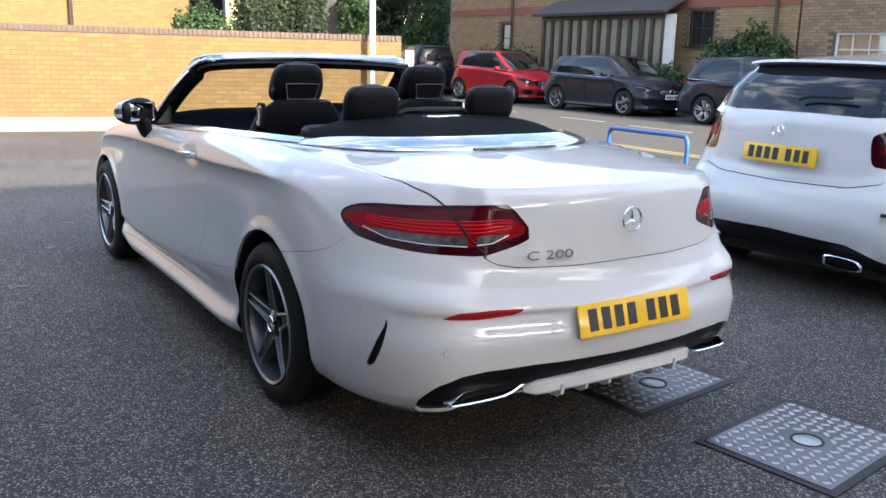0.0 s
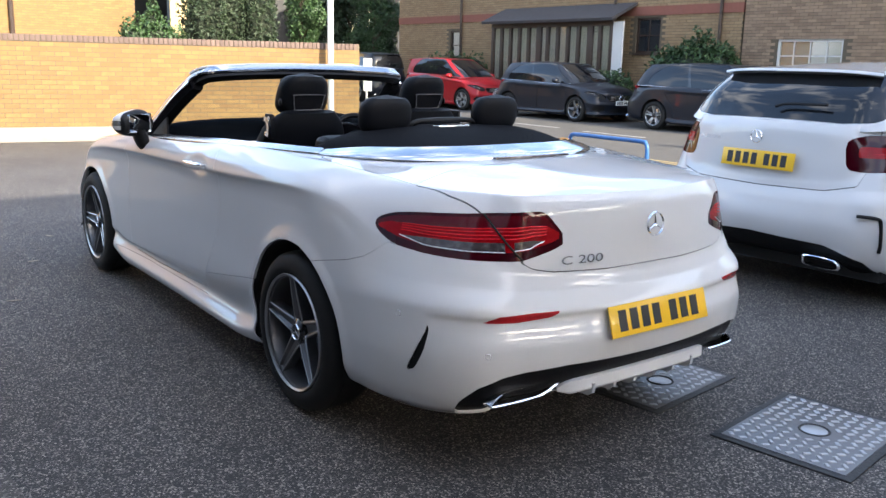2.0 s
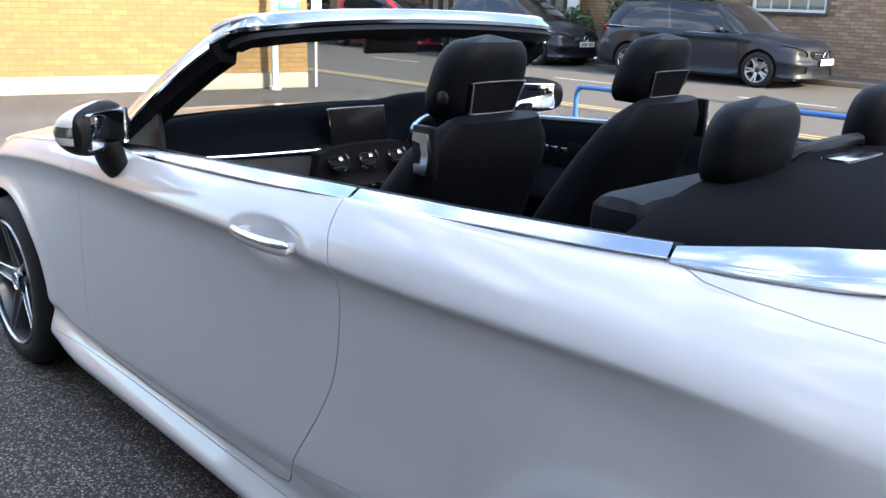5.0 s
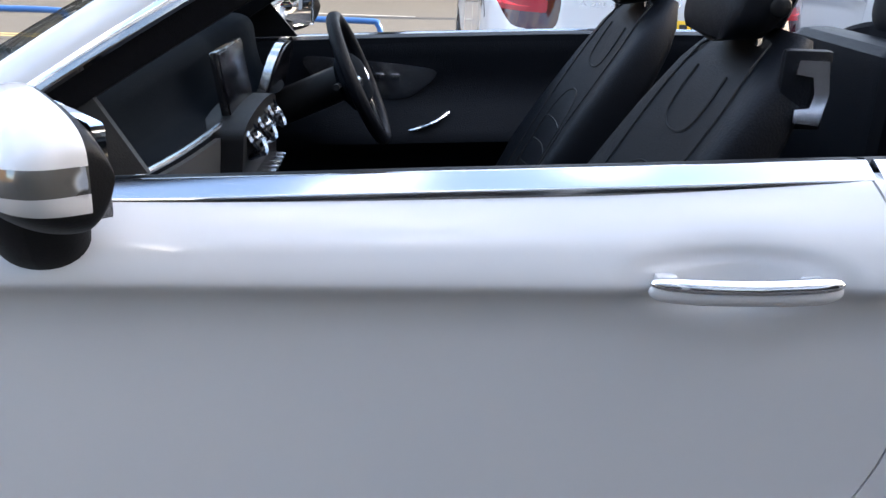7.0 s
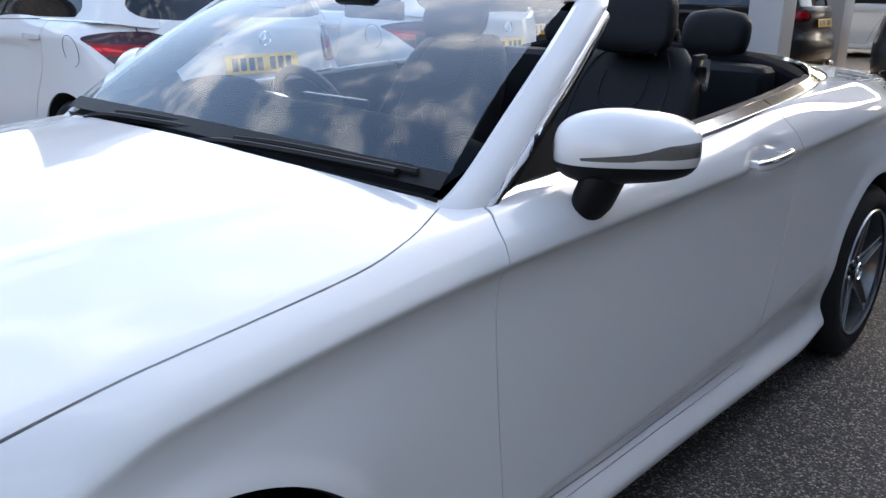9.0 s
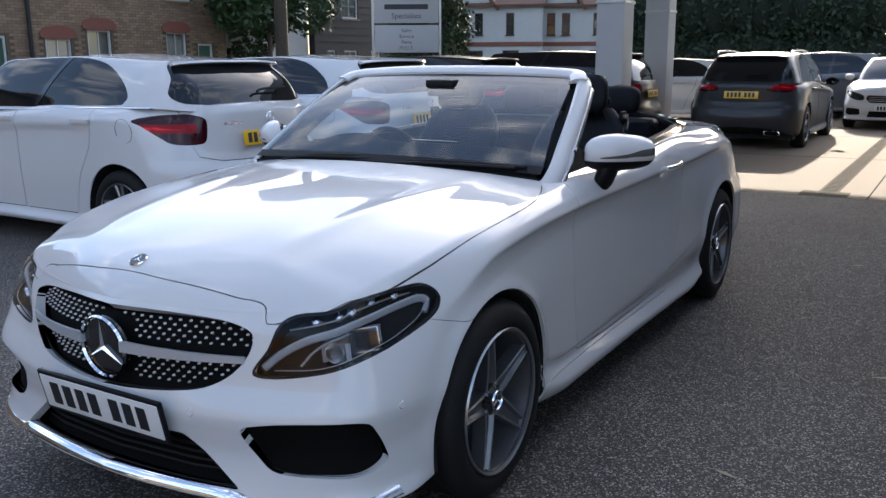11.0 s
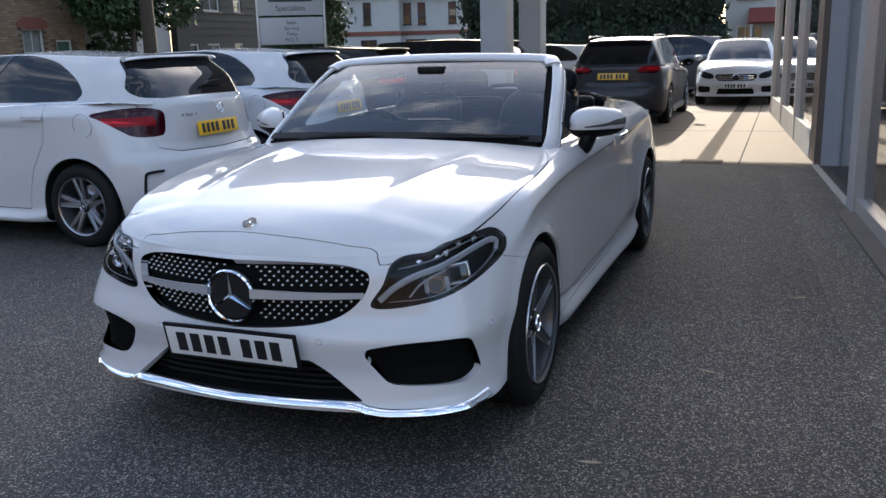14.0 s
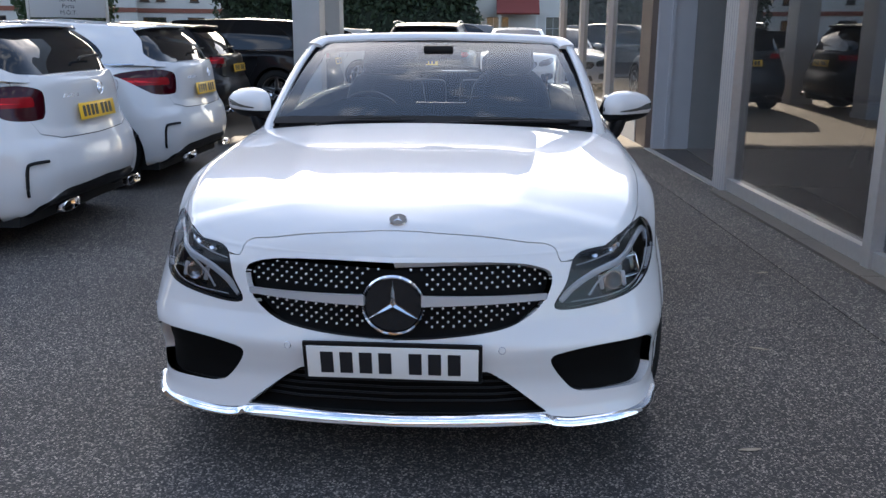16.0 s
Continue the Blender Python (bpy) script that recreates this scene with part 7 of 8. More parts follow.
def chequer_plate(x0, y0, x1, y1, ang):
    mh = thing("inspection_cover", "worn steel chequer inspection cover set in asphalt", "manhole cover", group="inspection covers")
    cx, cy = (x0 + x1) / 2, (y0 + y1) / 2
    mh.matrix_basis = pose(cx, cy, 0, 0, 0, ang)
    w, h = (x1 - x0) / 2, (y1 - y0) / 2
    part("frame", bm_box((-w - .03, -h - .03, -.02), (w + .03, h + .03, .007), .003), M_IRON, mh)
    part("lid", bm_box((-w, -h, -.02), (w, h, .011), .003), M_STEEL, mh)
    stud = None
    nx, ny = int(w * 2 / .044), int(h * 2 / .044)
    for i in range(nx):
        for j in range(ny):
            x, y = -w + .03 + i * (2 * w - .06) / (nx - 1), -h + .03 + j * (2 * h - .06) / (ny - 1)
            if math.hypot(x, y) < .075:
                continue
            if stud is None:
                ob = part("stud", bm_box((-.0165, -.0085, .009), (.0165, .0085, .0150), .004, 1), M_STUD, mh)
                stud = ob.data
            else:
                ob = new("stud", stud); ob.parent = mh
            ob.matrix_basis = pose(x, y, 0, 0, 0, 45 if (i + j) % 2 else -45)
    part("centre_ring", lay(ring_bm(.062, .010, 36, .004), pose(0, 0, .012, 0, -90, 0)), M_IRON, mh)
    v, f = lathe([(0, .0135), (.045, .0135), (.05, .011)], 24, "z")
    np_part("centre_boss", v, f, M_STUD, mh)


chequer_plate(.40, -3.02, 1.02, -2.54, 8)
chequer_plate(.33, -2.24, .93, -1.90, 7)
def leaf_litter(x, y, a, m):
    n = catmull([(-.035, 0), (0, .011), (.04, .004), (.05, 0), (.03, -.006), (0, -.009)], 3, True)
    v, f = extrude_poly(n, .002, lambda p, q, r: (p, q, .003 + r + .01 * abs(p)))
    ob = part("fallen_leaf", bm_np(v, f), m)
    ob.matrix_basis = pose(x, y, 0, 0, 0, a)
    tagged(ob, "small dry leaf lying on asphalt", "leaf", "fallen leaves")
M_DRYLEAF = mat("dry_leaf", (.45, .38, .28), .8, vary=.4, scale=40)
for x, y, a in ((-1.55, -2.72, 40), (-1.2, 1.9, 10), (-1.6, 2.3, 70), (-.9, 2.75, 120), (-1.9, -.4, 20), (-1.5, .9, 160), (-2.0, 2.1, 95)):
    leaf_litter(x, y, a, M_DRYLEAF)

# ---------------------------------------------------------------- road
plane_part("road", 7.75, -400, 15.2, 400, .006, M_ROAD, "sunlit grey road", "road", .02)
for x in (7.95, 8.13):
    tagged(box("road_line", (x, -60, .0), (x + .07, 60, .0095), M_LINE), "double yellow line along the road edge", "road line", kind="structure", group="yellow lines")
for k, (x, y, l) in enumerate(((11.3, 7.2, 1.7), (11.5, 9.9, 1.5), (11.4, 3.5, 1.6), (11.4, 13.0, 1.6), (11.6, 0.0, 1.6))):
    tagged(box("road_marking", (x, y, .0), (x + .12, y + l, .0098), M_WHITELINE), "worn white road dash", "road line", kind="structure", group="road dashes")
fk = thing("far_kerb", "grey kerb along the far side of the road", "kerb", kind="structure")
for k in range(90):
    if k == 0:
        ks = box("kerb_stone", (15.2, -40, 0), (15.33, -39.09, .11), M_CONCRETE, fk, "", .012)
    else:
        o = new("kerb_stone", ks.data); o.parent = fk; o.location = (0, k * .915, 0)
plane_part("pavement_far", 15.33, -60, 40, 90, .10, M_ROAD, "grey pavement behind the parked cars", "pavement", .1)


def blue_rail(y0, y1, x=6.95, h=.40):
    r = thing("guard_rail", "low blue painted tubular guard rail", "rail", group="blue rails")
    tube_part("bar", catmull([(x, y0, -.02), (x, y0, h - .12), (x, y0 + .03, h - .03), (x, y0 + .12, h), (x, (y0 + y1) / 2, h), (x, y1 - .12, h), (x, y1 - .03, h - .03), (x, y1, h - .12), (x, y1, -.02)], 6), .030, M_BLUE, r, n=12, up=(1, 0, 0))


blue_rail(.35, 2.15)
blue_rail(3.4, 4.9)

# ---------------------------------------------------------------- brick garden wall
WA, WB = Vector((-18.0, 14.6, 0)), Vector((6.1, 9.6, 0))
wall_len, wall_ang = (WB - WA).length, math.degrees(math.atan2(WB.y - WA.y, WB.x - WA.x))
gw = thing("wall_garden", "sunlit yellow stock brick wall with a white painted plinth", "wall", pose(*WA, 0, 0, wall_ang), kind="structure")
box("core", (0, .006, .0), (wall_len - .003, .215, 1.70), M_MORTAR, gw)
part("plinth", bm_box((-.01, -.035, 0), (wall_len, .03, .24), .02), M_PLINTH, gw, "white painted plinth")


def brick_field(owner, length, z0, rows, material, near, name="brick", bl=.215, bh=.065, joint=.010, depth=.103, y=0.0, holes=()):
    """Stretchers in half bond; those inside near=(u0, u1) are pieces, the rest one mesh."""
    meshes = {}
    rest_v, rest_f = [], []
    count = 0
    rng = random.Random(7)
    for r in range(rows):
        z = z0 + r * (bh + joint)
        u = -(bl + joint) * (.5 if r % 2 else 0)
        while u < length:
            a, b = max(u, 0), min(u + bl, length)
            u += bl + joint
            if b - a < .04 or any(h0 < b and a < h1 and hz0 < z + bh and z < hz1 for h0, h1, hz0, hz1 in holes):
                continue
            off = rng.uniform(-.0025, .0025)
            if near[0] < a < near[1] and count < 300 and b - a > .2:
                key = round(b - a, 3)
                if key not in meshes:
                    meshes[key] = part(name, bm_box((0, 0, 0), (key, depth, bh), .004, 1), material, owner)
                    ob = meshes[key]
                else:
                    ob = new(name, meshes[key].data); ob.parent = owner
                ob.location = (a, y + off, z)
                count += 1
            else:
                n = len(rest_v)
                rest_v += [(a, y + off, z), (b, y + off, z), (b, y + off, z + bh), (a, y + off, z + bh), (a, y + .03, z), (b, y + .03, z), (b, y + .03, z + bh), (a, y + .03, z + bh)]
                rest_f += [(n, n + 1, n + 2, n + 3), (n + 3, n + 2, n + 6, n + 7), (n + 1, n, n + 4, n + 5), (n, n + 3, n + 7, n + 4), (n + 2, n + 1, n + 5, n + 6)]
    if rest_v:
        ob = np_part(name + "work", rest_v, rest_f, material, owner)
        ob["kind"] = "stuff"


def island_brick(name, c1, c2, c3):
    """Brick whose tone changes from piece to piece of one mesh."""
    m = mat(name, c1, .86, vary=.5, scale=10, big=.3, bump=.35, bump_scale=70, dark=c2)
    nt, ln = m.node_tree.nodes, m.node_tree.links
    geo, mx = nt.new("ShaderNodeNewGeometry"), nt.new("ShaderNodeMixRGB")
    oi, add, fr = nt.new("ShaderNodeObjectInfo"), nt.new("ShaderNodeMath"), nt.new("ShaderNodeMath")
    fr.operation = "FRACT"
    ln.new(geo.outputs["Random Per Island"], add.inputs[0]); ln.new(oi.outputs["Random"], add.inputs[1])
    ln.new(add.outputs[0], fr.inputs[0])
    b = nt["Principled BSDF"]
    old = b.inputs["Base Color"].links[0].from_socket
    ln.new(old, mx.inputs["Color1"]); mx.inputs["Color2"].default_value = (*c3, 1)
    mul = nt.new("ShaderNodeMath"); mul.operation = "MULTIPLY"; mul.inputs[1].default_value = .75
    ln.new(fr.outputs[0], mul.inputs[0]); ln.new(mul.outputs[0], mx.inputs["Fac"])
    ln.new(mx.outputs["Color"], b.inputs["Base Color"])
    return m


M_BRICK_Y = island_brick("yellow_brick", (.33, .212, .066), (.175, .105, .038), (.15, .082, .032))
M_BRICK_F = island_brick("buff_brick", (.42, .31, .17), (.24, .165, .09), (.19, .12, .065))
M_BRICK_T = island_brick("stock_brick", (.42, .315, .19), (.24, .165, .11), (.14, .095, .062))
WALL_JOBS = [(gw, wall_len, .245, 18, M_BRICK_Y, (15.0, 19.5), .0)]
cop = None
for k in range(int(wall_len / .078)):
    if k == 0:
        cop = box("coping_brick", (.002, -.012, 1.598), (.068, .225, 1.70), M_BRICK_C, gw, "", .006)
    else:
        o = new("coping_brick", cop.data); o.parent = gw; o.location = (k * .078, 0, random.uniform(-.003, .003))
post = thing("street_pole", "tall white painted steel post before the brick wall", "post")
tube_part("post", [(5.45, 9.52, 0), (5.45, 9.52, 6.0)], .055, M_WHITEPAINT, post, n=16, up=(1, 0, 0))
tube_part("post_base", [(5.45, 9.52, 0), (5.45, 9.52, .05)], .09, M_WHITEPAINT, post, n=16, up=(1, 0, 0))
sg_ = thing("wall_sign", "small green sign with white rim on a brick wall", "sign", pose(*WA, 0, 0, wall_ang))
box("panel", (wall_len - .48, -.016, 1.18), (wall_len - .12, -.001, 1.34), M_GREENSIGN, sg_, "", .003)
for z in (1.22, 1.27):
    box("letter_bar", (wall_len - .42, -.022, z), (wall_len - .18, -.014, z + .022), M_WHITEPAINT, sg_)
ws_ = thing("notice_panel", "plain white panel on a post at the wall end", "sign")
box("panel", (6.17, 9.56, .85), (6.35, 9.585, 1.45), M_WHITEPAINT, ws_, "", .004)
box("leg", (6.24, 9.59, 0), (6.28, 9.62, 1.45), M_ALU, ws_)
cone = thing("road_reflector_post", "slim orange marker post beside the road", "marker")
v, f = lathe([(.0, 1.0), (.05, .98), (.07, .02), (.16, .02), (.16, 0)], 16, "z")
np_part("marker", v + (7.5, 12.4, 0), f, mat("orange_plastic", (.75, .10, .02), .5), cone)


# ---------------------------------------------------------------- buildings
def facade(name, label, m, length, height, material, wins=(), category="house", thick=.3, roof=None, near=None, rows=None):
    """A wall with real openings along its own x axis, facing its own -y. wins: (u0, u1, z0, z1, style)."""
    ob = thing(name, label, category, m)
    us = sorted({0.0, length, *[w[0] for w in wins], *[w[1] for w in wins]})
    zs = sorted({0.0, height, *[w[2] for w in wins], *[w[3] for w in wins]})
    nu, nz = len(us) - 1, len(zs) - 1
    solid = {(i, k) for i in range(nu) for k in range(nz)
             if not any(w[0] <= us[i] and us[i + 1] <= w[1] and w[2] <= zs[k] and zs[k + 1] <= w[3] for w in wins)}
    at = lambda i, k, side: (i * (nz + 1) + k) * 2 + side
    verts = [(u_, y_, z_) for u_ in us for z_ in zs for y_ in (.03, thick)]
    faces = []
    for i, k in sorted(solid):
        faces += [(at(i, k, 0), at(i + 1, k, 0), at(i + 1, k + 1, 0), at(i, k + 1, 0)), (at(i, k, 1), at(i, k + 1, 1), at(i + 1, k + 1, 1), at(i + 1, k, 1))]
        for di, dk, p_, q_ in ((-1, 0, (i, k), (i, k + 1)), (1, 0, (i + 1, k + 1), (i + 1, k)), (0, -1, (i + 1, k), (i, k)), (0, 1, (i, k + 1), (i + 1, k + 1))):
            if (i + di, k + dk) not in solid:
                faces.append((at(*p_, 0), at(*q_, 0), at(*q_, 1), at(*p_, 1)))
    bm = bm_np(verts, faces)
    bmesh.ops.delete(bm, geom=[v_ for v_ in bm.verts if not v_.link_faces], context="VERTS")
    bmesh.ops.recalc_face_normals(bm, faces=bm.faces)
    part("wall", bm, M_MORTAR if rows else material, ob)
    for u0, u1, z0, z1, style in wins:
        w = new("window" if style != "door" else "door"); w.parent = ob
        fm = {"white": M_WHITEPAINT, "brown": M_BROWNWOOD, "door": M_WHITEPAINT, "lit": M_WHITEPAINT}[style]
        t = .055
        for lo, hi in (((u0, .07, z0), (u0 + t, .14, z1)), ((u1 - t, .07, z0), (u1, .14, z1)), ((u0 + t, .07, z1 - t), (u1 - t, .14, z1)), ((u0 + t, .07, z0), (u1 - t, .14, z0 + t))):
            box("frame", lo, hi, fm, w)
        if style == "door":
            box("leaf", (u0 + t, .11, z0 + t), (u1 - t, .15, z1 - t), mat("green_door_paint", (.02, .075, .05), .4), w)
        else:
            box("pane", (u0 + t, .105, z0 + t), (u1 - t, .11, z1 - t), M_HOUSEGLASS if style != "brown" else M_WINGLASS, w)
            box("curtain", (u0 + t, .16, z0 + t), (u1 - t, .17, z1 - t), M_CURTAIN, w)
            n = max(1, round((u1 - u0) / .42))
            for k in range(1, n):
                x = u0 + (u1 - u0) * k / n
                box("glazing_bar", (x - .014, .085, z0 + t), (x + .014, .125, z1 - t), fm, w)
            box("glazing_bar", (u0 + t, .083, (z0 + z1) / 2 - .014), (u1 - t, .127, (z0 + z1) / 2 + .014), fm, w)
            box("sill", (u0 - .05, -.04, z0 - .06), (u1 + .05, .10, z0), M_CONCRETE if style == "white" else M_BROWNWOOD, w)
    if rows:
        WALL_JOBS.append((ob, length, .02, rows, material, near or (0, 0), .02, [(w[0], w[1], w[2], w[3]) for w in wins]))
    if roof:
        depth, rise, rm = roof
        v = [(-.2, -.35, height - .05), (length + .2, -.35, height - .05), (length + .2, depth, height + rise), (-.2, depth, height + rise), (-.2, -.35, height + .08), (length + .2, -.35, height + .08), (length + .2, depth, height + rise + .13), (-.2, depth, height + rise + .13)]
        np_part("roof", v, [(0, 1, 2, 3), (4, 5, 6, 7), (0, 1, 5, 4), (1, 2, 6, 5), (3, 0, 4, 7)], rm, ob)
        box("back", (0, depth - .3, 0), (length, depth, height + rise * .98), material, ob)
    return ob


# flats across the road: their own x runs towards -y
FX = 16.6
fl = facade("flats", "buff brick flats with a brown timber bay and red brick bands", pose(FX, 24.0, 0, 0, 0, -90), 15.2, 6.2, M_BRICK_F,
            [(3.25, 3.8, 1.5, 2.5, "brown"), (11.8, 12.65, 1.78, 2.72, "brown"), (3.2, 4.4, 3.7, 4.9, "brown"), (11.5, 12.7, 3.7, 4.9, "brown"), (7.3, 8.6, 3.7, 4.9, "brown")], "flats", roof=(6.0, 2.6, M_SLATE), near=(9.5, 14.5), rows=80)
for z0, z1 in ((2.78, 3.02), (5.5, 5.7)):
    box("band", (-.01, -.005, z0), (15.21, .10, z1), M_BRICK_R, fl, "red brick band")
bay = thing("timber_bay", "long brown timber glazed bay with a tiled lean-to roof", "bay window", pose(FX - .7, 17.6, 0, 0, 0, -90))
box("plinth", (0, .0, 0), (5.2, .75, .9), M_BRICK_F, bay)
for k in range(13):
    u = k * 5.08 / 12
    box("post", (u, .0, .9), (u + (.20 if k in (5, 10) else .11), .12, 2.62), M_BROWNWOOD, bay, "", .006)
box("rail", (0, -.01, 2.5), (5.2, .13, 2.68), M_BROWNWOOD, bay)
box("rail", (0, -.01, .86), (5.2, .13, .96), M_BROWNWOOD, bay)
for k in range(12):
    u = k * 5.08 / 12
    box("pane", (u + .11, .05, .95), (u + 5.08 / 12, .06, 2.5), M_BAYGLASS, bay)
    box("curtain", (u + .12, .075, .97), (u + 5.08 / 12 - .01, .085, 2.49), M_CURTAIN, bay)
v, f = extrude_poly([(-.25, 2.62), (.75, 3.08), (.75, 3.16), (-.28, 2.70)], 5.6, lambda a, b, c: (c - .2, a, b))
part("lean_to_roof", bm_np(v, f), M_SLATE, bay)
box("door_panel", (5.10, .02, .1), (5.55, .07, 2.6), M_WHITEPAINT, bay)
for u in (3.95, 11.05, 14.6):
    tube_part("downpipe", [(u, -.05, .1), (u, -.05, 6.1)], .045, M_BROWNWOOD, fl, n=8, up=(1, 0, 0))
hut = facade("brick_house", "brown stock brick house with a white lit window", pose(FX, 8.75, 0, 0, 0, -90), 11.0, 6.0, M_BRICK_T, [(.95, 2.6, 1.35, 2.12, "lit"), (5.0, 6.2, 1.2, 2.4, "white"), (1.2, 2.3, 3.8, 5.0, "white"), (5.0, 6.1, 3.8, 5.0, "white")],
             roof=(6, 2.4, M_SLATE), near=(0.0, 4.6), rows=78)
# house behind the garden wall
hb = facade("gable_house", "yellow brick house behind the garden wall", pose(-12.0, 24.0, 0, 0, 0, 0), 18.6, 6.5, M_BRICK_Y, [], roof=(7, 3, M_TILE), near=(12, 17.5), rows=84)
tube_part("drainpipe", [(15.0, -.06, 0), (15.0, -.06, 6)], .07, M_BROWNWOOD, hb, n=8, up=(1, 0, 0))
tw = facade("tall_house", "cream rendered house with dark boards behind trees", pose(10.2, 31.0, 0, 0, 0, 0), 13.0, 7.0, M_BLACKBOARD, [(2.6, 3.6, 2.4, 4.2, "brown"), (7.0, 9.6, 2.2, 4.2, "white")], roof=(6, 3, M_TILE))
box("render_bay", (2.0, -.05, 0), (4.4, .03, 2.2), M_RENDER_W, tw)
box("render_bay", (0, -.05, 0), (1.0, .03, 7.0), mat("cream_render", (.62, .48, .26), .8, vary=.2), tw)

# terrace on the far side of the road, its own x towards -y
wins = [(.55, 1.15, .15, 2.05, "door"), (2.2, 2.95, .95, 2.02, "white"), (3.45, 4.2, .95, 2.26, "white"), (6.1, 6.85, .95, 2.26, "white"), (7.3, 7.9, .15, 1.95, "door"), (-1.0 + 1.2, .3, .95, 1.0, "white")][:5]
wins += [(3.3, 4.2, 3.2, 4.6, "white"), (6.2, 7.1, 3.15, 4.6, "white"), (.4, 1.3, 3.2, 4.6, "white")]
te = facade("terrace_house", "old brown brick terrace with white sash windows", pose(18.0, -8.0, 0, 0, 0, -90), 8.45, 5.4, M_BRICK_T, wins, roof=(6, 2.4, M_SLATE), near=(1.0, 5.6), rows=70)
for w in wins:
    if w[4] == "white":
        v, f = extrude_poly(catmull([(w[0] - .1, w[3] + .005), (w[0] - .06, w[3] + .24), ((w[0] + w[1]) / 2, w[3] + .31), (w[1] + .06, w[3] + .24), (w[1] + .1, w[3] + .005)], 3, True), .03, lambda a, b, c: (a, .012 - c * .8, b))
        part("brick_arch", bm_np(v, f), M_BRICK_R, te, "reddish gauged brick arch")
tube_part("drainpipe", [(1.75, -.06, 0), (1.75, -.06, 5.4)], .055, M_BLACKBOARD, te, n=8, up=(1, 0, 0))
wh = facade("white_house", "white rendered house beside the brick terrace", pose(18.3, -16.5, 0, 0, 0, -90), 4.3, 6.0, M_RENDER_W, [(.25, .9, .9, 1.9, "white"), (2.6, 3.5, 3.2, 4.4, "white")], roof=(6, 2.5, M_TILE))
bh = facade("black_house", "black boarded house over red brick with white windows", pose(18.0, -20.8, 0, 0, 0, -90), 6.0, 6.4, M_BLACKBOARD, [(.5, 1.0, 2.95, 3.75, "white"), (1.6, 2.6, 2.95, 3.85, "white"), (3.5, 4.0, 2.95, 3.75, "white"), (1.7, 2.5, 1.0, 1.8, "white"), (.7, 1.2, 1.0, 1.8, "white"), (3.4, 4.0, 1.0, 1.8, "white")], roof=(6, 2.5, M_TILE))
box("brick_base", (0, -.02, 0), (6.0, .028, .98), M_BRICK_R, bh)
for k in range(14):
    box("board", (0.01, .0, 2.1 + k * .26), (5.99, .028, 2.1 + k * .26 + .01), M_BLACKBOARD, bh)
# row of white gabled houses in the distance
for k in range(4):
    x0 = 30.0 - k * 4.4
    y0 = -40.0 - k * 3.0
    g = facade("gabled_house", "white rendered gabled house with brown windows", pose(x0, y0, 0, 0, 0, 200), 5.6, 4.6, M_RENDER_W, [(.6, 1.1, 2.9, 4.2, "brown"), (1.5, 2.0, 2.9, 4.2, "brown"), (3.4, 3.9, 2.9, 4.2, "brown"), (.7, 2.0, .9, 2.0, "brown"), (3.2, 4.2, .9, 2.0, "brown")], roof=(5, 2.4, M_TILE))
    tagged(g, group="white gabled houses")
    v, f = extrude_poly([(.2, 4.55), (2.6, 4.55), (1.4, 6.4)], 2.5, lambda a, b, c: (a, c - .1, b))
    part("gable", bm_np(v, f), M_RENDER_W, g)
    for sg in (-1, 1):
        v, f = extrude_poly([(1.4 - sg * 1.45, 4.35), (1.4, 6.55), (1.4, 6.7), (1.4 - sg * 1.62, 4.42)], 2.9, lambda a, b, c: (a, c - .35, b))
        part("gable_roof", bm_np(v, f), M_TILE, g)
    box("brick_band", (0, -.03, 2.25), (5.6, .028, 2.5), M_BRICK_R, g)
# white house with a red porch roof at the yard's end
rh = facade("end_house", "white house with leaded windows and a red porch roof", pose(.9, -36.0, 0, 0, 0, 180), 9.0, 6.5, M_RENDER_W, [(.5, 1.6, .9, 2.0, "white"), (3.2, 4.3, .9, 2.0, "white"), (.5, 1.6, 3.1, 4.3, "white"), (3.2, 4.3, 3.1, 4.3, "white")], roof=(6, 2.6, M_TILE))
v, f = extrude_poly([(-1.0, 2.05), (.05, 2.65), (.05, 2.75), (-1.05, 2.12)], 1.9, lambda a, b, c: (1.0 + c, a, b))
part("porch_roof", bm_np(v, f), mat("red_tile", (.28, .06, .05), .8, vary=.4, scale=14, bump=.4), rh)
for u in (1.1, 2.75):
    box("porch_post", (u, -.95, 0), (u + .09, -.86, 2.1), M_WHITEPAINT, rh)


# ---------------------------------------------------------------- canopy, pillars, sign
def pillar(x0, y0, w=.44):
    p = thing("canopy_pillar", "white painted square canopy pillar", "pillar", group="canopy pillars")
    box("shaft", (x0 - w / 2, y0 - w / 2, 0), (x0 + w / 2, y0 + w / 2, 4.6), M_PILLAR, p, "", .012)
    box("base", (x0 - w / 2 - .02, y0 - w / 2 - .02, 0), (x0 + w / 2 + .02, y0 + w / 2 + .02, .10), M_PILLAR, p, "", .008)
    box("collar", (x0 - w / 2 - .015, y0 - w / 2 - .015, 2.25), (x0 + w / 2 + .015, y0 + w / 2 + .015, 2.29), M_ALU, p, "", .004)


pillar(2.76, -9.45)
pillar(3.0, -12.5)
cn = thing("canopy", "flat white forecourt canopy over the yard", "canopy", kind="structure")
box("deck", (-1.2, -16.6, 4.6), (8.6, -7.0, 4.75), M_WHITEPAINT, cn)
for lo, hi in (((-1.25, -16.66, 4.55), (8.65, -16.6, 5.10)), ((-1.25, -7.0, 4.55), (8.65, -6.94, 5.10)), ((-1.25, -16.6, 4.55), (-1.2, -7.0, 5.1)), ((8.6, -16.6, 4.55), (8.65, -7.0, 5.1))):
    box("fascia", lo, hi, M_WHITEPAINT, cn)
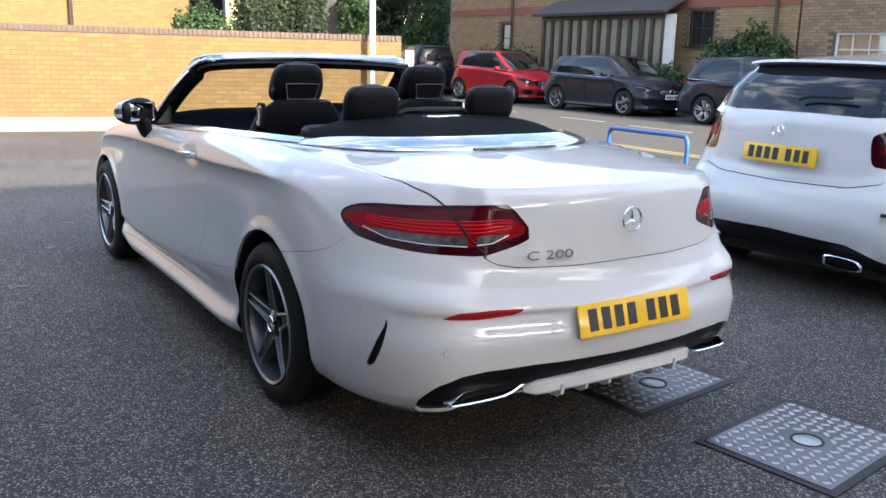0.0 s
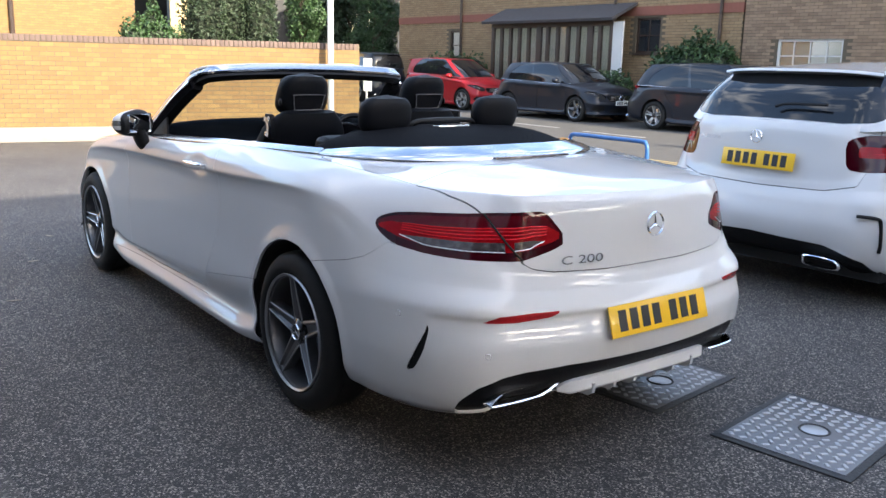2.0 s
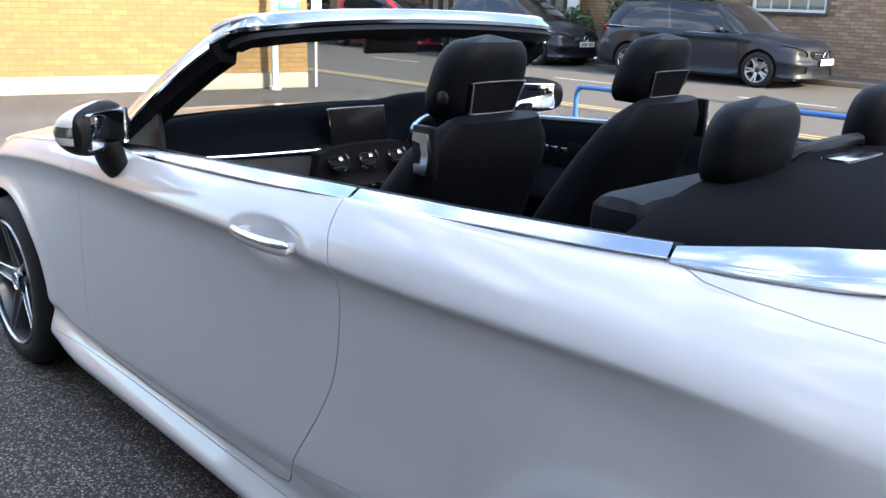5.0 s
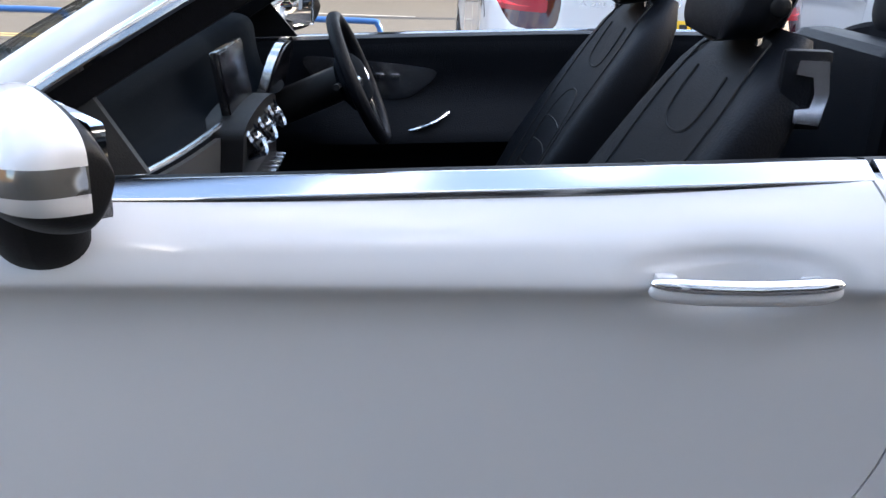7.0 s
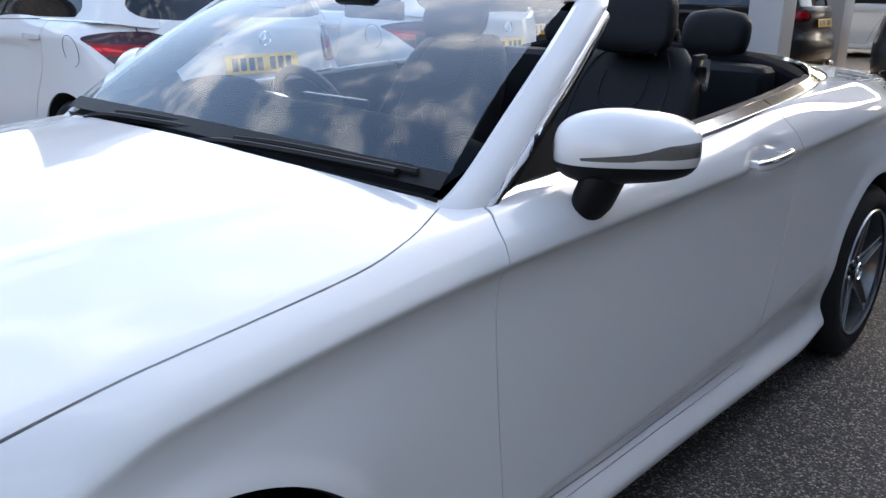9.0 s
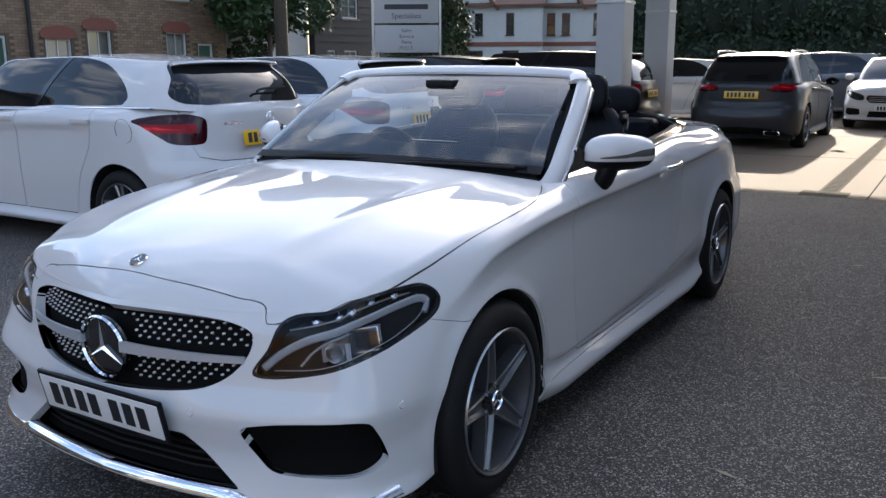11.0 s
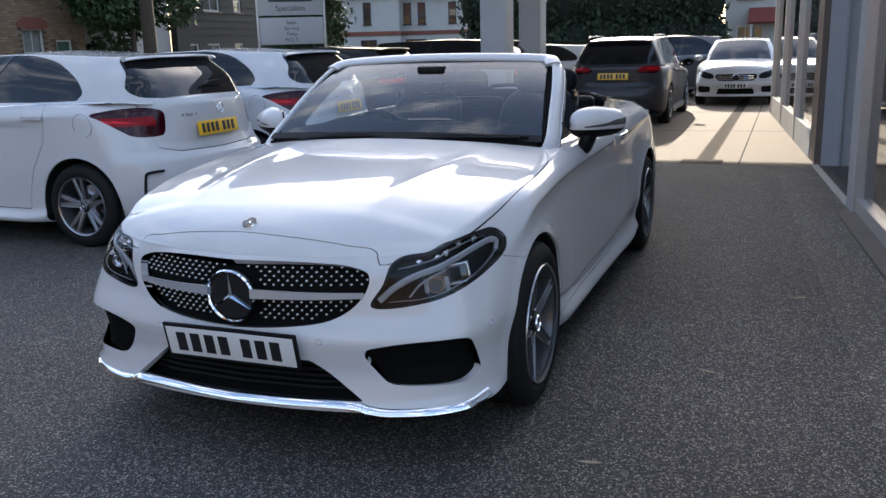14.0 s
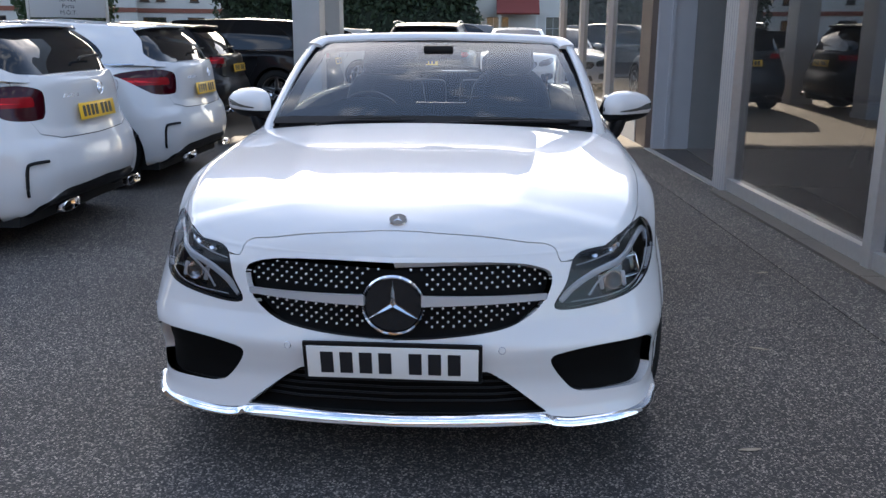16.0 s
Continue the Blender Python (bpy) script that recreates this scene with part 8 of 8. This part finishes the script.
# the two-storey front of the premises, over the showroom, carries on behind the camera
sign = thing("pylon_sign", "white garage pylon sign with dark lettering on a steel post", "sign", pose(7.45, -9.62, 0, 0, 0, math.degrees(math.atan2(-10.25 + 9.62, 6.46 - 7.45))))
SW = 1.175
for z0, z1 in ((1.56, 2.05), (2.09, 3.1)):
    box("panel", (0, -.05, z0), (SW, .05, z1), M_SIGN, sign, "", .008)
for x in (-.05, SW + .01):
    box("post", (x, -.04, 0), (x + .04, .04, 3.1), M_ALU, sign, "", .006)
def sign_text(words, z, size, serif=False):
    bm = text_bm(words, size, .003)
    lay(bm, pose(SW / 2, -.052, z) @ pose(0, 0, 0, 90, 0, 0))
    part("lettering", bm, M_SIGNTXT, sign, "", 60)
sign_text("Specialists", 2.17, .135)
box("name_bar", (SW / 2 - .40, -.054, 2.33), (SW / 2 + .40, -.05, 2.42), M_SIGNTXT, sign, "dark bar of lettering")
for k, w in enumerate(("Sales", "Service", "Parts", "M.O.T.")):
    sign_text(w, 1.925 - k * .105, .095)

# ---------------------------------------------------------------- showroom
shop = thing("wall_showroom", "aluminium framed glass showroom front with an open entrance", "showroom", kind="structure")
GL = lambda y: SHOP(y)


def shop_bar(name, y0, y1, z0, z1, material, d0=-.03, d1=.05, parent=None):
    v = []
    for z in (z0, z1):
        for y, d in ((y0, d0), (y0, d1), (y1, d1), (y1, d0)):
            v.append((GL(y) + d, y, z))
    return part(name, bm_np(v, [(0, 1, 2, 3), (7, 6, 5, 4), (0, 4, 5, 1), (1, 5, 6, 2), (2, 6, 7, 3), (3, 7, 4, 0)]), material, parent or shop)


bays = [(-3.05, -.55), (-.45, 2.05)]
for y0, y1 in bays:
    shop_bar("sill", y0, y1, 0, .13, M_ALU, -.04, .06)
    shop_bar("head", y0, y1, 2.62, 2.75, M_ALU, -.04, .06)
    shop_bar("pane", y0, y1, .13, 2.62, M_SHOPGLASS, -.004, .004)
for y in (-3.20, -.55, 2.05):
    shop_bar("mullion", y if y > -3 else -3.38, y + .10 if y > -3 else -3.05, 0, 2.75, M_ALU, -.05, .08)
for k in range(5):
    shop_bar("mullion_groove", -3.35 + k * .06, -3.335 + k * .06, 0, 2.75, M_GREYWALL, .0795, .083)
# far bays, south of the entrance
for y0, y1 in ((-8.6, -6.62), (-11.0, -8.75), (-13.4, -11.15)):
    shop_bar("sill", y0, y1, 0, .34, M_RENDER_W, -.08, .06)
    shop_bar("head", y0, y1, 2.5, 2.75, M_ALU, -.06, .06)
    shop_bar("pane", y0, y1, .34, 2.5, M_SHOPGLASS, -.004, .004)
    shop_bar("mullion", y0 - .15, y0, 0, 2.75, M_ALU, -.05, .07)
shop_bar("post", -6.62, -6.10, 0, 2.75, M_BROWNPOST, -.5, .05)
# entrance recess
box("recess_wall", (-2.60, -6.10, 0), (GL(-6.1) - .02, -5.98, 2.75), M_GREYWALL, shop, "pale grey recess wall")
box("recess_trim", (-2.36, -5.98, 0), (-2.31, -5.955, 2.75), M_GREYWALL, shop)
box("recess_floor", (-5.2, -6.0, -.02), (GL(-4.5) - .30, -3.38, .012), M_FLOORIN, shop)
shop_bar("threshold", -5.96, -3.39, -.01, .018, M_ALU, .02, .09)
fascia = thing("fascia", "white fascia above the showroom windows", "fascia", kind="structure")
shop_bar("board", -14, 2.35, 2.75, 3.45, M_RENDER_W, -.2, .10, fascia)
for k in range(11):
    shop_bar("letter_bar", 2.9 - k * .42, 3.15 - k * .42, 2.98, 3.30, M_SIGNTXT, .10, .115, fascia)
inn = thing("showroom_room", "dim showroom interior behind glass", "room", kind="structure")
box("floor", (-9, -14.0, -.02), (-2.2 - .9, 2.2, .008), M_FLOORIN, inn)
box("rear_wall", (-9.2, -14, 0), (-9.0, 2.35, 3.0), M_DARKIN, inn)
box("end_wall", (-9.0, 2.2, 0), (-2.86, 2.35, 3.0), M_RENDER_W, inn)
# added wall: blocks light from the far bays, stands in for a dark opening
box("light_block_wall", (-9.0, -6.1, 0), (-2.604, -5.98, 3.0), M_DARKIN, inn)
tagged(box("ceiling", (-9.2, -14, 2.9), (-2.75, 2.35, 3.0), M_DARKIN), "dark ceiling of the showroom", "ceiling", kind="structure")
table = thing("table", "small round table with thin legs inside the showroom", "table")
v, f = lathe([(0, .74), (.40, .74), (.41, .72), (.40, .70), (0, .70)], 32, "z")
np_part("tabletop", v + (-4.3, -4.6, 0), f, M_BROWNWOOD, table)
for a in (0, 1.57, 3.14, 4.71):
    tube_part("leg", [(-4.3 + .10 * math.cos(a), -4.6 + .10 * math.sin(a), .70), (-4.3 + .3 * math.cos(a), -4.6 + .3 * math.sin(a), .0)], .014, M_STEEL, table, n=8, up=(1, 0, .1))


# ---------------------------------------------------------------- plants
def leaf_cloud(centres, n, size, seed, flat=.5):
    """Many small bent leaves round the given blobs (x, y, z, rx, ry, rz), thick near their skins, with gaps."""
    rng = np.random.default_rng(seed)
    c = np.array(centres, float)
    w = (c[:, 3] * c[:, 4] * c[:, 5]) ** (2 / 3)
    idx = rng.choice(len(c), n, p=w / w.sum())
    d = rng.normal(size=(n, 3)); d /= np.linalg.norm(d, axis=1, keepdims=True)
    r = rng.uniform(.55, 1.0, n) ** .5 * (1 + .16 * np.sin(7 * d[:, 0] + idx) * np.sin(6 * d[:, 2] + 2 * idx) + .10 * np.sin(13 * d[:, 1]))
    p = c[idx, :3] + d * r[:, None] * c[idx, 3:]
    a = rng.normal(size=(n, 3)) + d * .8; a /= np.linalg.norm(a, axis=1, keepdims=True)
    t = np.cross(a, rng.normal(size=(n, 3))); t /= np.linalg.norm(t, axis=1, keepdims=True)
    b = np.cross(a, t)
    s = size * rng.uniform(.6, 1.4, n)[:, None]
    v = np.stack([p - t * s, p + b * s * flat + a * s * .1, p + t * s, p - b * s * flat + a * s * .1], 1).reshape(-1, 3)
    k = np.arange(n) * 4
    f = np.concatenate([np.stack([k, k + 1, k + 2], 1), np.stack([k, k + 2, k + 3], 1)])
    return v, f


def tree(x, y, h, crown_r, seed, label, trunk_r=.14, leaves=9000, size=.10, material=M_LEAF, trunk_top=.45):
    rng = random.Random(seed)
    t = thing("tree", label, "tree")
    top = h * trunk_top
    bm = bmesh.new()
    v, f = tube(catmull([(x, y, 0), (x + .05, y, top * .5), (x - .05, y + .05, top), (x, y, h * .8)], 5), np.linspace(trunk_r, trunk_r * .25, 16), 10, up=(1, 0, 0))
    join_bm(bm, bm_np(v, f))
    blobs = []
    for k in range(9):
        a, rr = rng.uniform(0, 6.28), crown_r * rng.uniform(.35, .75)
        zz = rng.uniform(top * .95, h * .9)
        e = (x + rr * math.cos(a), y + rr * math.sin(a), zz)
        v, f = tube(catmull([(x, y, zz * .72), ((x + e[0]) / 2, (y + e[1]) / 2, zz * .86), e], 4), np.linspace(trunk_r * .4, .015, 9), 6, up=(.1, .2, 1))
        join_bm(bm, bm_np(v, f))
        q = crown_r * rng.uniform(.38, .6)
        blobs.append((*e, q, q, q * rng.uniform(.7, 1.0)))
    blobs.append((x, y, (top + h) / 2, crown_r * .6, crown_r * .6, (h - top) * .42))
    part("trunk", bm, M_TRUNK, t)
    v, f = leaf_cloud(blobs, leaves, size, seed)
    np_part("crown", v, f, material, t)
    return t


def bush(name, label, blobs, n, size, seed, material=M_LEAF, category="bush"):
    b = thing(name, label, category)
    v, f = leaf_cloud(blobs, n, size, seed)
    np_part("leaves", v, f, material, b)
    bm = bmesh.new()
    for x, y, z, rx, ry, rz in blobs:
        v, f = tube([(x, y, 0), (x + .05, y, z * .6), (x, y, z + rz * .4)], np.array([.05, .04, .015]), 6, up=(1, 0, 0))
        join_bm(bm, bm_np(v, f))
    part("stems", bm, M_TRUNK, b)
    # near-black solid cores: inner shade put into the colour, no light shows through
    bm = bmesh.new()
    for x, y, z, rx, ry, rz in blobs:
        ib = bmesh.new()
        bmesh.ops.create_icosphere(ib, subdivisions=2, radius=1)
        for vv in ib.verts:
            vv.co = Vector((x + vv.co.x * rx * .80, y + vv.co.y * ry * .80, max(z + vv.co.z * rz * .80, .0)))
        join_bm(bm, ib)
    part("shade_core", bm, mat("painted_inner_shade", (.012, .02, .008), .95, vary=.4, scale=9, bump=.8, bump_scale=12), b)
    return b


tree(16.6, -16.9, 6.0, 1.9, 3, "leafy green street tree before the terrace", leaves=9000, size=.11, trunk_top=.3)
bush("shrub", "light green shrub beside the garage sign", [(8.6, -13.2, 1.6, .9, .9, 1.1), (9.0, -14.0, 2.2, 1.0, 1.0, 1.3), (8.2, -12.6, 1.2, .6, .6, .9)], 7000, .07, 5)
pole = thing("telegraph_pole", "weathered wooden telegraph pole", "pole")
tube_part("pole", [(14.4, -14.95, 0), (14.4, -14.95, 9)], np.array([.19, .15]), M_TRUNK, pole, n=14, up=(1, 0, 0))
hedge_blobs = []
rng_h = random.Random(11)
for k in range(16):
    for zz in (1.2, 3.4, 5.6):
        hedge_blobs.append((1.2 + k * .66 + rng_h.uniform(-.1, .1), -32.6 + rng_h.uniform(-.15, .15), zz, .85, .9, 1.6))
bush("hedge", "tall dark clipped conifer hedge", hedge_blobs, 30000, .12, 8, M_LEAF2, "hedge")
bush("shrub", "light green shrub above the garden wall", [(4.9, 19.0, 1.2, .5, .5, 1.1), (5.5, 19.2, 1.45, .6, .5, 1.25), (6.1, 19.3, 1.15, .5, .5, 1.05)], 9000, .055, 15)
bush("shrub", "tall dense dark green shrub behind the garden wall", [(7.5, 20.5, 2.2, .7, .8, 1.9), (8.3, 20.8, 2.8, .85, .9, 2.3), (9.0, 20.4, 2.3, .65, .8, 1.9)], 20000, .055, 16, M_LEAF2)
tree(11.3, 21.8, 5.0, .85, 21, "slim green tree behind the garden wall", leaves=14000, size=.06, trunk_top=.2)
tree(17.4, 27.0, 5.2, 1.3, 22, "dark green tree behind the wall end", leaves=14000, size=.06, trunk_top=.2)
tree(18.0, 30.0, 8.0, 2.6, 23, "large dark tree beside the flats", leaves=9000, size=.14, material=M_LEAF2, trunk_top=.2)
bush("hedge", "low green hedge along the flats", [(15.7, 20.3 - k * .7, .9, .5, .5, .85) for k in range(4)] + [(15.7, 26 - k * .7, .8, .5, .5, .8) for k in range(5)], 6000, .06, 31, M_LEAF, "hedge")
bush("shrub", "broad dark shrub before the flats", [(15.9, 10.3, 1.0, .5, .75, .95), (15.9, 9.5, 1.15, .5, .75, 1.1), (15.9, 8.8, 1.0, .5, .5, 1.05)], 9000, .06, 33)
bush("hedge", "low hedge below the timber bay", [(15.5, 13.5 - k * .6, .7, .4, .45, .6) for k in range(4)], 5000, .05, 35, M_LEAF, "hedge")

# bricks last
for job in WALL_JOBS:
    owner, length, z0, rows, material, near, y = job[:7]
    brick_field(owner, length, z0, rows, material, near, y=y, holes=job[7] if len(job) > 7 else ())
